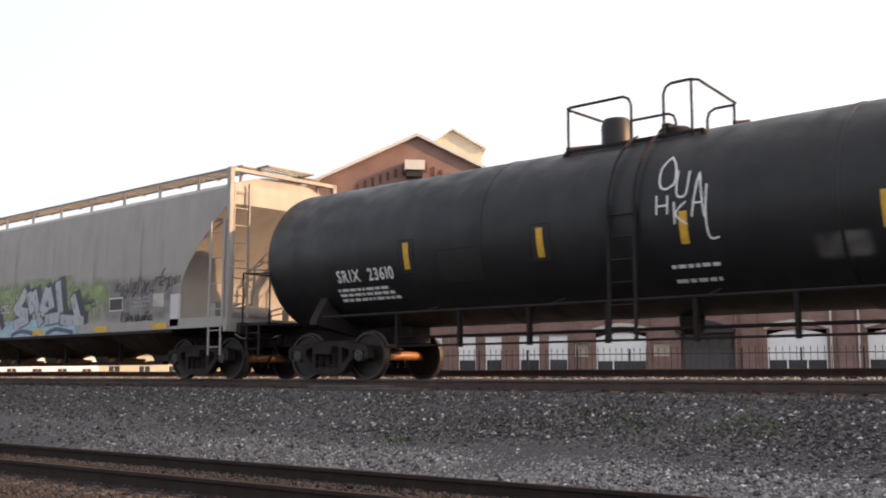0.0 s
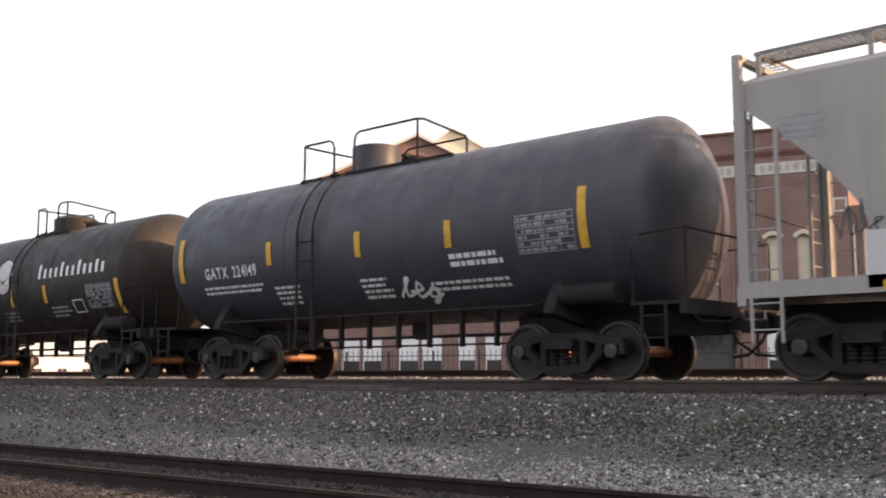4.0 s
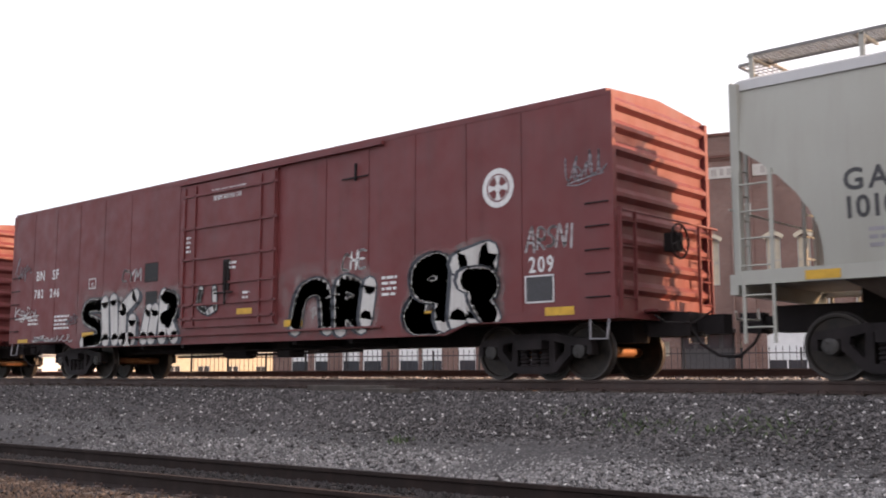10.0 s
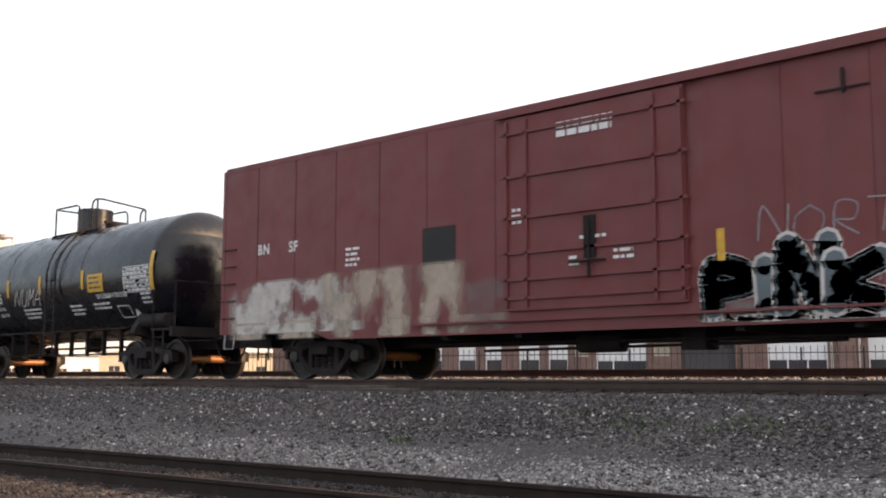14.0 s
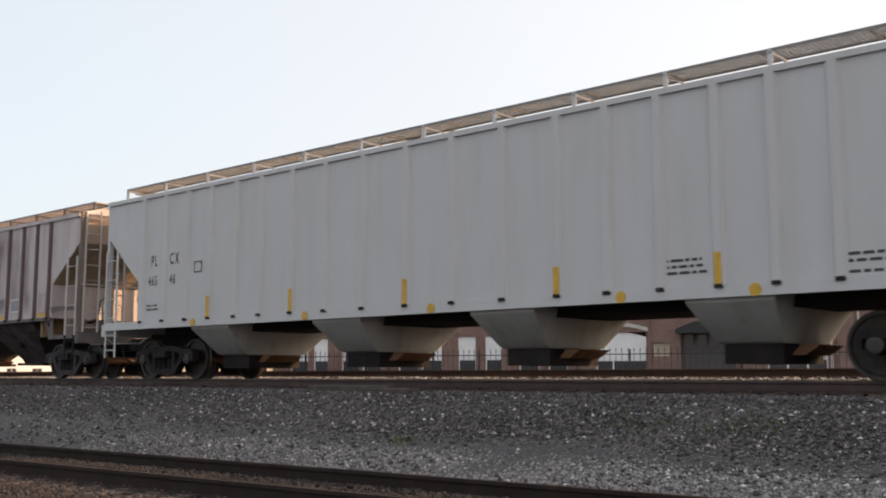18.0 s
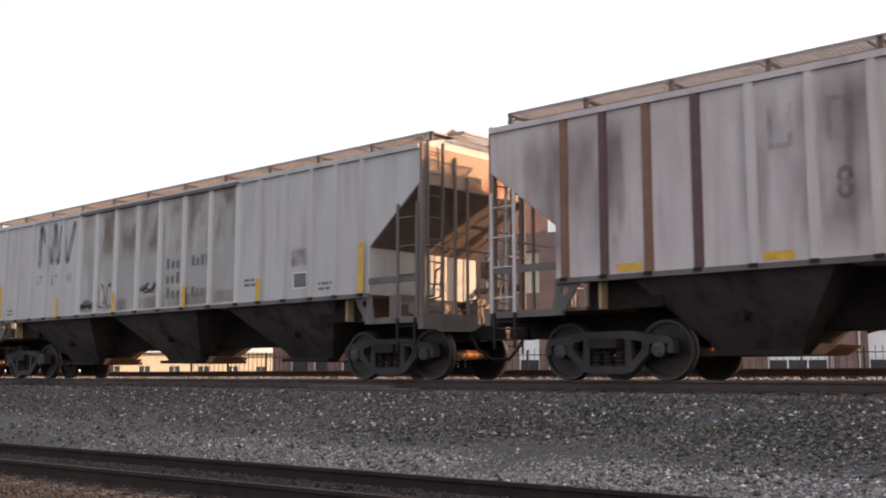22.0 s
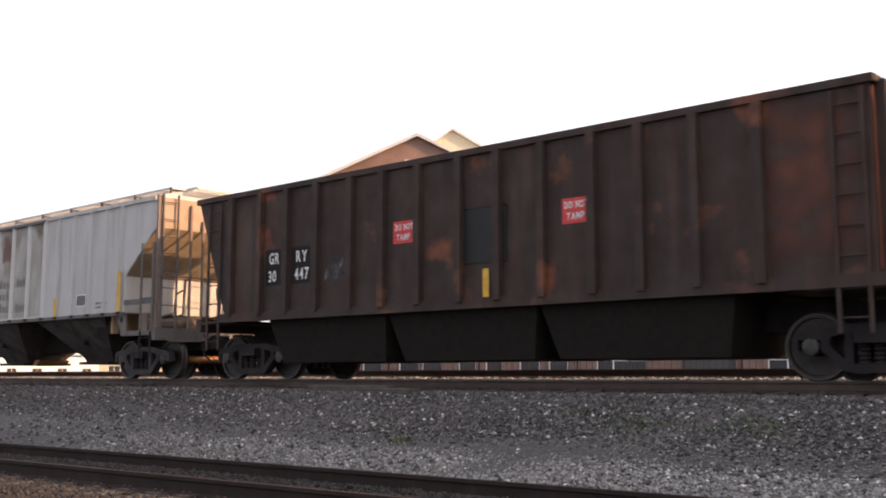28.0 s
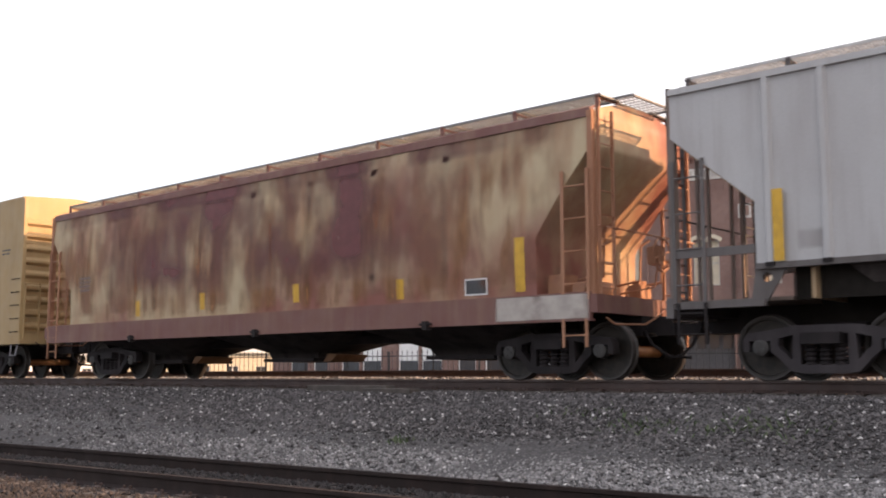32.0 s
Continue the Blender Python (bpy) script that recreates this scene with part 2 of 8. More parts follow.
# ---- lettering: outlines of the built-in font, gathered once ----
def gather_glyphs(chars):
    obs = {}
    for c in chars:
        cu = bpy.data.curves.new("glyph", "FONT")
        cu.body, cu.size, cu.resolution_u, cu.offset = c, 1.0, 3, 0.022
        obs[c] = bpy.data.objects.new("glyph", cu)
        scene.collection.objects.link(obs[c])
    dg = bpy.context.evaluated_depsgraph_get()
    got = {}
    for c, o in obs.items():
        me = bpy.data.meshes.new_from_object(o.evaluated_get(dg))
        vs = [(v.co.x, v.co.y) for v in me.vertices]
        x0 = min(v[0] for v in vs)
        got[c] = ([(a - x0, b) for a, b in vs], [tuple(p.vertices) for p in me.polygons], max(v[0] for v in vs) - x0)
        cu = o.data
        bpy.data.objects.remove(o)
        bpy.data.curves.remove(cu)
        bpy.data.meshes.remove(me)
    return got


GLYPH = gather_glyphs("ABCDEFGHIKLMNOPRSTUVWXY0123456789%.")
CAP = 0.71      # height of a capital in the font's own units


def letters(bm, text, x, z, h, place, gap=0.16, squeeze=1.0):
    """Writes text with its lower left at x, z on the surface that place() gives."""
    k = h / CAP
    for c in text:
        if c == " ":
            x += 0.45 * k * squeeze
            continue
        vs, fs, w = GLYPH[c]
        v = [bm.verts.new(place(x + a * k * squeeze, z + b * k)) for a, b in vs]
        for f in fs:
            try:
                bm.faces.new([v[i] for i in f])
            except ValueError:
                pass
        x += (w + gap) * k * squeeze
    return x


def ribbon(bm, pts, w, place, closed=False, caps=True):
    """A flat painted stroke of width w along points (x, z) on a surface."""
    if closed:
        pts = pts + pts[:1]
    for (ax, az), (bx, bz) in zip(pts, pts[1:]):
        d = math.hypot(bx - ax, bz - az)
        if d < 1e-6:
            continue
        nx, nz = -(bz - az) / d * w / 2, (bx - ax) / d * w / 2
        n = max(1, int(d / 0.09))
        row = []
        for i in range(n + 1):
            t = i / n
            mx, mz = ax + (bx - ax) * t, az + (bz - az) * t
            row.append((bm.verts.new(place(mx + nx, mz + nz)), bm.verts.new(place(mx - nx, mz - nz))))
        for p, q in zip(row, row[1:]):
            bm.faces.new((p[0], q[0], q[1], p[1]))
    for ax, az in (pts if caps else pts[1:-1]):
        bm.faces.new([bm.verts.new(place(ax + w / 2 * math.cos(a * math.pi / 4), az + w / 2 * math.sin(a * math.pi / 4))) for a in range(8)])


def strip(bm, pts, w, place):
    """One unbroken painted stroke along points (x, z)."""
    row = []
    for i, (x, z) in enumerate(pts):
        (ax, az), (bx, bz) = pts[max(i - 1, 0)], pts[min(i + 1, len(pts) - 1)]
        d = math.hypot(bx - ax, bz - az)
        nx, nz = -(bz - az) / d * w / 2, (bx - ax) / d * w / 2
        row.append((bm.verts.new(place(x + nx, z + nz)), bm.verts.new(place(x - nx, z - nz))))
    for p, q in zip(row, row[1:]):
        bm.faces.new((p[0], q[0], q[1], p[1]))


def patch(bm, x0, x1, z0, z1, place, n=1):
    """A flat painted panel, cut fine enough to follow a curved side."""
    k = max(1, int((z1 - z0) / 0.07))
    rows = [[bm.verts.new(place(x0 + (x1 - x0) * i / n, z0 + (z1 - z0) * j / k)) for i in range(n + 1)] for j in range(k + 1)]
    for A, B in zip(rows, rows[1:]):
        for i in range(n):
            bm.faces.new((A[i], A[i + 1], B[i + 1], B[i]))


def bars(bm, x0, x1, z0, rows, pitch, h, place, rng):
    """Rows of small stencilled writing too small to read, as broken bars."""
    for r in range(rows):
        x = x0
        end = x1 - rng.random() * 0.25 * (x1 - x0)
        while x < end:
            w = 0.06 + 0.16 * rng.random()
            patch(bm, x, min(x + w, end), z0 + r * pitch, z0 + r * pitch + h, place)
            x += w + 0.035


# strokes of spray-painted shapes, each in a unit box
SHAPES = {
    "A": [[(0, 0), (0.45, 1), (0.6, 1), (1, 0)], [(0.2, 0.4), (0.8, 0.4)]],
    "N": [[(0, 0), (0.1, 1), (0.85, 0.05), (1, 1)]],
    "K": [[(0.1, 0), (0.1, 1)], [(0.95, 1), (0.2, 0.45), (1, 0)]],
    "S": [[(0.95, 0.9), (0.4, 1), (0.1, 0.75), (0.8, 0.4), (0.7, 0.1), (0.05, 0.05)]],
    "M": [[(0, 0), (0.15, 1), (0.5, 0.35), (0.85, 1), (1, 0)]],
    "E": [[(0.9, 1), (0.1, 0.95), (0.05, 0.05), (0.95, 0)], [(0.1, 0.5), (0.75, 0.5)]],
    "R": [[(0.1, 0), (0.1, 1), (0.8, 0.9), (0.75, 0.5), (0.15, 0.45), (0.95, 0)]],
    "L": [[(0.1, 1), (0.1, 0.05), (0.95, 0)]],
    "C": [[(0.95, 0.85), (0.5, 1), (0.1, 0.6), (0.15, 0.15), (0.9, 0.05)]],
    "H": [[(0.1, 0), (0.1, 1)], [(0.9, 1), (0.9, 0)], [(0.1, 0.5), (0.9, 0.5)]],
    "O": [[(0.5, 1), (0.08, 0.7), (0.1, 0.2), (0.5, 0), (0.92, 0.25), (0.9, 0.75), (0.5, 1)]],
    "U": [[(0.1, 1), (0.15, 0.15), (0.5, 0), (0.85, 0.15), (0.9, 1)]],
    "T": [[(0, 1), (1, 0.95)], [(0.5, 1), (0.45, 0)]],
    "B": [[(0.1, 0), (0.1, 1), (0.75, 0.9), (0.65, 0.55), (0.15, 0.5), (0.85, 0.4), (0.8, 0.05), (0.1, 0)]],
    "D": [[(0.1, 0), (0.1, 1), (0.85, 0.75), (0.85, 0.25), (0.1, 0)]],
    "I": [[(0.4, 1), (0.5, 0)]],
    "Y": [[(0.05, 1), (0.45, 0.5), (0.5, 0)], [(0.95, 1), (0.45, 0.5)]],
    "P": [[(0.1, 0), (0.1, 1), (0.75, 0.95), (0.85, 0.6), (0.15, 0.45)]],
    "G": [[(0.95, 0.8), (0.5, 1), (0.1, 0.6), (0.15, 0.15), (0.8, 0.05), (0.9, 0.45), (0.5, 0.45)]],
}
CURSIVE = [
    [(0, 0.05), (0.5, 0.9), (0.35, 1.05), (0.22, 0.5), (0.45, 0.0), (0.9, 0.15)],
    [(0, 0.2), (0.6, 0.45), (0.4, 0.75), (0.1, 0.4), (0.4, 0.0), (0.95, 0.15)],
    [(0, 0.0), (0.12, 0.6), (0.3, 0.55), (0.35, 0.0), (0.5, 0.6), (0.68, 0.55), (0.72, 0.0), (0.98, 0.2)],
    [(0.05, 0.1), (0.75, 0.85), (0.25, 0.85), (0.2, 0.5), (0.7, 0.35), (0.5, 0.0), (0.1, 0.1), (0.95, 0.2)],
    [(0.0, 0.9), (0.15, 0.1), (0.4, 0.1), (0.6, 0.95), (0.62, 0.1), (0.98, 0.25)],
    [(0.1, 1.0), (0.12, 0.0), (0.15, 0.4), (0.7, 0.75), (0.3, 0.42), (0.8, 0.0), (1.0, 0.15)],
    [(0.6, 0.6), (0.2, 0.55), (0.2, 0.05), (0.6, 0.1), (0.65, 0.6), (0.6, -0.35), (0.2, -0.3), (0.95, 0.15)],
]


def eased(pts, k=4):
    """A smooth line through points."""
    if len(pts) < 3:
        return pts
    out = []
    P = [pts[0]] + pts + [pts[-1]]
    for i in range(1, len(P) - 2):
        a, b, c, d = P[i - 1:i + 3]
        for j in range(k):
            t = j / k
            out.append(tuple(0.5 * (2 * b[q] + (c[q] - a[q]) * t + (2 * a[q] - 5 * b[q] + 4 * c[q] - d[q]) * t * t + (3 * b[q] - a[q] - 3 * c[q] + d[q]) * t ** 3) for q in (0, 1)))
    return out + [pts[-1]]


def scrawl(parent, n, x0, x1, z0, z1, place, mat_, w=0.03, slant=0.15, seed=1, label="illegible spray scrawl", swoosh=False):
    """A looping hand-sprayed tag that spells nothing."""
    rng = random.Random(seed)
    step = (x1 - x0) / n
    pts = []
    for i in range(n):
        c = rng.choice(CURSIVE)
        s, dz = rng.uniform(0.7, 1.2), rng.uniform(-0.15, 0.15)
        pts += [(x0 + step * (i - 0.15 + 1.35 * u + rng.uniform(-0.16, 0.16)) + slant * v * (z1 - z0), z0 + (z1 - z0) * (dz + s * v + rng.uniform(-0.14, 0.14))) for u, v in c]
    bm = bm_()
    ribbon(bm, eased(pts), w, lambda x, z: place(x, z, 0.009))
    if swoosh:
        ribbon(bm, eased([(x1, z0 + 0.1 * (z1 - z0)), (x0 + 0.2 * step, z0 - 0.15 * (z1 - z0)), (x0 + step, z0 - 0.25 * (z1 - z0)), (x1 - step, z0 - 0.12 * (z1 - z0))]), w * 0.8, lambda x, z: place(x, z, 0.0095))
    return part("spray_scrawl", bm, mat_, parent, label, smooth=0)


def piece(parent, shapes, place, fill, edge, w=0.3, drop=(0.12, 0.05), seed=1, label="spray-painted letter", lines=0.02, halo=None, bend=5):
    """A painted piece: overlapping fat letters (shape, x0, x1, z0, z1), each a fill on a dark outline with a cast edge."""
    rng = random.Random(seed)
    for i, (c, x0, x1, z0, z1) in enumerate(shapes):
        strokes = []
        for st in SHAPES[c]:
            q = [(x0 + w * 0.4 + (x1 - x0 - 0.8 * w) * (u + rng.uniform(-0.05, 0.05)), z0 + w * 0.45 + (z1 - z0 - 0.9 * w) * (v + rng.uniform(-0.03, 0.03))) for u, v in st]
            strokes.append(eased(q, bend) if bend else q)
        o = 0.004 + 0.0022 * i
        if halo:
            bm = bm_()
            for q in strokes:
                ribbon(bm, q, w * 1.7, lambda x, z: place(x, z, 0.0035))
            part("spray_halo", bm, halo, parent, smooth=0)
        bm = bm_()
        for q in strokes:
            ribbon(bm, q, w * 1.38, lambda x, z: place(x, z, o))
            if drop:
                ribbon(bm, [(a + drop[0], b + drop[1]) for a, b in q], w * 1.35, lambda x, z: place(x, z, o - 0.0004))
        ol = part("spray_letter", bm, edge, parent, label, smooth=0)
        bm = bm_()
        for q in strokes:
            ribbon(bm, q, w, lambda x, z: place(x, z, o + 0.001))
        part("letter_fill", bm, fill, ol, smooth=0)
        if lines:
            bm = bm_()
            for q in strokes:
                if len(q) > 3:
                    ribbon(bm, [(a + 0.33 * w, b - 0.1 * w) for a, b in q[1:len(q) // 2]], lines, lambda x, z: place(x, z, o + 0.0018))
            if bm.verts:
                part("letter_line", bm, edge, ol, smooth=0)
            else:
                bm.free()


def longer(q, d, caps):
    """A stroke drawn out by d at both ends when its ends are cut square."""
    if caps:
        return q
    out = list(q)
    for i, j in ((0, 1), (-1, -2)):
        k = math.hypot(q[i][0] - q[j][0], q[i][1] - q[j][1])
        out[i] = (q[i][0] + d * (q[i][0] - q[j][0]) / k, q[i][1] + d * (q[i][1] - q[j][1]) / k)
    return out


def bold(parent, letters_, place, fill, edge, w=0.26, drop=(0.12, 0.06), label="spray-painted letter", halo=None, shade=None, base=0, caps=True):
    """Overlapping fat painted letters, each a set of straight strokes: a cast edge, a dark outline, the fill and a few inner marks."""
    rng = random.Random(base + 5)
    for i, strokes in enumerate(letters_):
        o = 0.005 + 0.0024 * i
        if halo:
            bm = bm_()
            for q in strokes:
                ribbon(bm, q, w * 1.75, lambda x, z: place(x, z, 0.003 + 0.0003 * i))
            part("spray_halo", bm, halo, parent, smooth=0)
        bm = bm_()
        for q in strokes:
            ribbon(bm, longer(q, 0.035, caps), w + 0.07, lambda x, z: place(x, z, o), False, caps)
            if drop:
                for f in (0.5, 1.0):
                    ribbon(bm, [(a + drop[0] * f, b + drop[1] * f) for a, b in q], w + 0.03, lambda x, z: place(x, z, o - 0.0004 * f), False, caps)
        ol = part("spray_letter", bm, edge, parent, label, smooth=0)
        bm = bm_()
        for q in strokes:
            ribbon(bm, q, w, lambda x, z: place(x, z, o + 0.001), False, caps)
        part("letter_fill", bm, fill, ol, smooth=0)
        if shade:
            bm = bm_()
            for q in strokes:
                for (ax, az), (bx, bz) in zip(q, q[1:]):
                    for _ in range(2):
                        t, d = rng.uniform(0.1, 0.9), rng.uniform(-0.35, 0.35) * w
                        cx, cz = ax + (bx - ax) * t + d, az + (bz - az) * t
                        ribbon(bm, [(cx, cz), (cx + 0.01, cz - rng.uniform(0.06, 0.16))], 0.045, lambda x, z: place(x, z, o + 0.0016))
            part("drip_mark", bm, shade, ol, smooth=0)


def spray(parent, shapes, x0, x1, z0, z1, place, fill, edge=None, w=0.16, tilt=0.15, seed=1, label="spray-painted letters"):
    """Spray-painted letter shapes: thick filled strokes with a dark edge, or a thin scrawl when edge is None."""
    rng = random.Random(seed)
    step = (x1 - x0) / len(shapes)
    lines = []
    for i, c in enumerate(shapes):
        dz = rng.uniform(-0.08, 0.08) * (z1 - z0)
        for st in SHAPES[c]:
            lines.append(eased([(x0 + step * (i + 0.08 + 0.84 * (u + rng.uniform(-0.06, 0.06))) + tilt * v * (z1 - z0), z0 + dz + (z1 - z0) * (v + rng.uniform(-0.05, 0.05))) for u, v in st]))
    if edge:
        bm = bm_()
        for ln in lines:
            ribbon(bm, [(a + 0.22 * w, b + 0.08 * w) for a, b in ln], w * 1.55, lambda x, z: place(x, z, 0.004))
        part("paint_outline", bm, edge, parent, smooth=0)
    bm = bm_()
    for ln in lines:
        ribbon(bm, ln, w, lambda x, z: place(x, z, 0.008))
    return part("spray_paint", bm, fill, parent, label, smooth=0)


def stain_mat(name, c, alpha=0.9, soft=3.0, scale=3.0, lo=0.3, hi=0.6, stretch=(1, 1, 1)):
    """Worn or over-sprayed paint with ragged, see-through edges."""
    m, n, l, b = shader(name, 0.65)
    tc = n.new("ShaderNodeTexCoord")
    sp = n.new("ShaderNodeSeparateXYZ")
    l.new(tc.outputs["Generated"], sp.inputs[0])
    fac = None
    for ax in ("X", "Z"):
        w = n.new("ShaderNodeMath")
        w.operation = "PINGPONG"
        w.inputs[1].default_value = 0.5
        l.new(sp.outputs[ax], w.inputs[0])
        r = ramp(n, l, w.outputs[0], 0.0, 0.5 / soft)
        if fac is None:
            fac = r
        else:
            q = n.new("ShaderNodeMath")
            q.operation = "MULTIPLY"
            l.new(fac, q.inputs[0])
            l.new(r, q.inputs[1])
            fac = q.outputs[0]
    nz = ramp(n, l, noise_tex(n, l, scale, 5, stretch), lo, hi)
    q = n.new("ShaderNodeMath")
    q.operation = "MULTIPLY"
    l.new(fac, q.inputs[0])
    l.new(nz, q.inputs[1])
    q2 = n.new("ShaderNodeMath")
    q2.operation = "MULTIPLY"
    q2.inputs[1].default_value = alpha
    l.new(q.outputs[0], q2.inputs[0])
    l.new(q2.outputs[0], b.inputs["Alpha"])
    l.new(mixc(n, l, ramp(n, l, noise_tex(n, l, 5, 4), 0.35, 0.7), c, tuple(v * 0.75 for v in c)), b.inputs["Base Color"])
    return m


def stain(car, x0, x1, z0, z1, place, mat_, o=0.003):
    bm = bm_()
    patch(bm, x0, x1, z0, z1, lambda x, z: place(x, z, o), max(1, int((x1 - x0) / 0.5)))
    return part("stain", bm, mat_, car, smooth=0)


S_SEAM = stain_mat("grime along a seam", (0.17, 0.155, 0.14), 0.24, 2.2, 2.0, 0.3, 0.65, (1, 1, 0.3))
S_GREEN = stain_mat("green overspray", (0.3, 0.4, 0.17), 0.85, 2.1, 2.2, 0.32, 0.62)
S_BLUE = stain_mat("pale blue roller paint", (0.35, 0.5, 0.58), 0.95, 12, 1.5, 0.2, 0.35)
S_WHITE = stain_mat("patchy white roller paint", (0.6, 0.57, 0.54), 0.8, 6, 1.6, 0.42, 0.56)
S_HALO = stain_mat("thin overspray", (0.5, 0.48, 0.47), 0.5, 2.1, 2.6, 0.38, 0.66)
S_CREAM = stain_mat("patchy cream paint", (0.5, 0.42, 0.34), 0.75, 6, 1.8, 0.42, 0.58, (1, 1, 0.5))
S_DARK = stain_mat("black patch paint", (0.012, 0.012, 0.013), 0.9, 10, 1.5, 0.1, 0.3)
S_DRIP = stain_mat("rusty brown drips", (0.2, 0.125, 0.085), 0.6, 2.2, 2.2, 0.44, 0.66, (1, 1, 0.45))
S_BROWN = stain_mat("brown grime", (0.2, 0.14, 0.11), 0.42, 2.5, 2.0, 0.35, 0.65, (1, 1, 0.2))
S_PURPLE = stain_mat("dull purple rust wash", (0.2, 0.135, 0.13), 0.5, 2.5, 1.6, 0.4, 0.65, (1, 1, 0.25))
S_RUST = stain_mat("orange rust", (0.17, 0.05, 0.028), 0.65, 2.0, 2.5, 0.35, 0.6)
S_BLOTCH = stain_mat("dark purple rust", (0.17, 0.055, 0.058), 0.85, 2.2, 0.6, 0.36, 0.6, (1, 1, 0.8))
S_GREY = stain_mat("grey buffed paint", (0.26, 0.24, 0.235), 0.55, 3, 2, 0.3, 0.6)
S_ORANGE = stain_mat("orange rust bleed", (0.34, 0.15, 0.05), 0.7, 2.0, 2.6, 0.45, 0.68, (1, 1, 0.22))


# ---- the train ----
# metres that the train has rolled, second by second
ROLLED = [0, 7.599, 15.234, 22.904, 30.586, 38.258, 45.92, 53.577, 61.235, 68.894, 76.554, 84.215, 91.876, 99.535, 107.189, 114.837, 122.481,
          130.114, 137.731, 145.332, 152.926, 160.52, 168.115, 175.714, 183.32, 190.933, 198.545, 206.147, 213.74, 221.321, 228.887, 236.466, 244.089]
CARS, WHEELSETS = [], []
RW = 0.457      # wheel radius


def car_root(name, label, x0, category="freight car"):
    ob = new(name)
    ob.empty_display_size = 0.3
    ob.location = (x0, 0, 0)
    tagged(ob, label, category, "freight train")
    CARS.append((ob, x0))
    return ob


def build_wheel():
    bm = bm_()
    lathe(bm, [(-0.07, 0.06), (-0.075, 0.11), (-0.045, 0.13), (-0.03, 0.3), (-0.035, 0.385), (-0.068, 0.395), (-0.07, 0.45), (-0.06, RW), (0.03, RW), (0.045, RW + 0.024), (0.066, RW + 0.02), (0.07, 0.395), (0.03, 0.385), (0.02, 0.3), (0.03, 0.13), (0.09, 0.11), (0.09, 0.06)], 32)
    return mesh_of("wheel", bm, M_WHEEL)


ME_WHEEL = build_wheel()
bm = bm_()
lathe(bm, [(-1.0, 0.07), (-0.86, 0.075), (-0.8, 0.09), (0.8, 0.09), (0.86, 0.075), (1.0, 0.07)], 14)
ME_AXLE = mesh_of("axle", bm, flat("rubbed axle steel", (0.28, 0.13, 0.06), 0.5, 0.4))
bm = bm_()
lathe(bm, [(-0.06, 0.05), (-0.06, 0.085), (-0.045, 0.115), (0.09, 0.12), (0.09, 0.05)], 16)
for j in range(3):
    a = j * 2 * math.pi / 3
    box(bm, 0.06 * math.cos(a) - 0.018, 0.06 * math.cos(a) + 0.018, -0.078, -0.055, 0.06 * math.sin(a) - 0.018, 0.06 * math.sin(a) + 0.018)
ME_CAP = mesh_of("bearing_cap", bm, flat("grey bearing cap", (0.07, 0.066, 0.064), 0.6, 0.4))


def plate(bm, outline, holes, y0, y1):
    """A flat casting: an outline with windows through it."""
    edges = []
    for loop in (outline, *holes):
        v = [bm.verts.new((x, y0, z)) for x, z in loop]
        edges += [bm.edges.new((v[i], v[(i + 1) % len(v)])) for i in range(len(v))]
    got = bmesh.ops.triangle_fill(bm, use_beauty=True, use_dissolve=False, edges=edges)
    faces = [g for g in got["geom"] if isinstance(g, bmesh.types.BMFace)]
    out = bmesh.ops.extrude_face_region(bm, geom=faces)
    for g in out["geom"]:
        if isinstance(g, bmesh.types.BMVert):
            g.co.y = y1


def build_sideframe():
    bm = bm_()
    half = [(0.0, 0.745), (0.42, 0.745), (0.74, 0.69), (1.08, 0.65), (1.14, 0.57), (1.14, 0.4), (1.05, 0.4), (1.05, 0.545), (0.74, 0.545), (0.74, 0.4), (0.62, 0.3), (0.46, 0.13), (0.3, 0.1), (0.0, 0.1)]
    outline = half + [(-x, z) for x, z in half[::-1][1:-1]]
    tri = [(0.42, 0.62), (0.62, 0.575), (0.63, 0.47), (0.44, 0.28)]
    mid = [(-0.32, 0.63), (0.32, 0.63), (0.32, 0.22), (-0.32, 0.22)]
    plate(bm, outline, [tri, [(-x, z) for x, z in tri], mid], -0.09, 0.09)
    return bm


ME_SIDE = mesh_of("sideframe", build_sideframe(), M_TRUCK)
ME_SIDE_GREY = mesh_of("sideframe", build_sideframe(), M_TRUCK_GREY)
bm = bm_()
lathe(bm, [(0.2 + i * 0.02, 0.086 if i % 3 else 0.06) for i in range(15)], 10, "z")
ME_SPRING = mesh_of("spring", bm, M_TRUCK)
bm = bm_()
box(bm, -0.26, 0.26, -1.22, 1.22, 0.49, 0.64)
box(bm, -0.35, 0.35, -0.5, 0.5, 0.6, 0.8)
lathe(bm, [(0.8, 0.2), (0.84, 0.2), (0.95, 0.17)], 14, "z")
ME_BOLSTER = mesh_of("truck_bolster", bm, M_TRUCK)


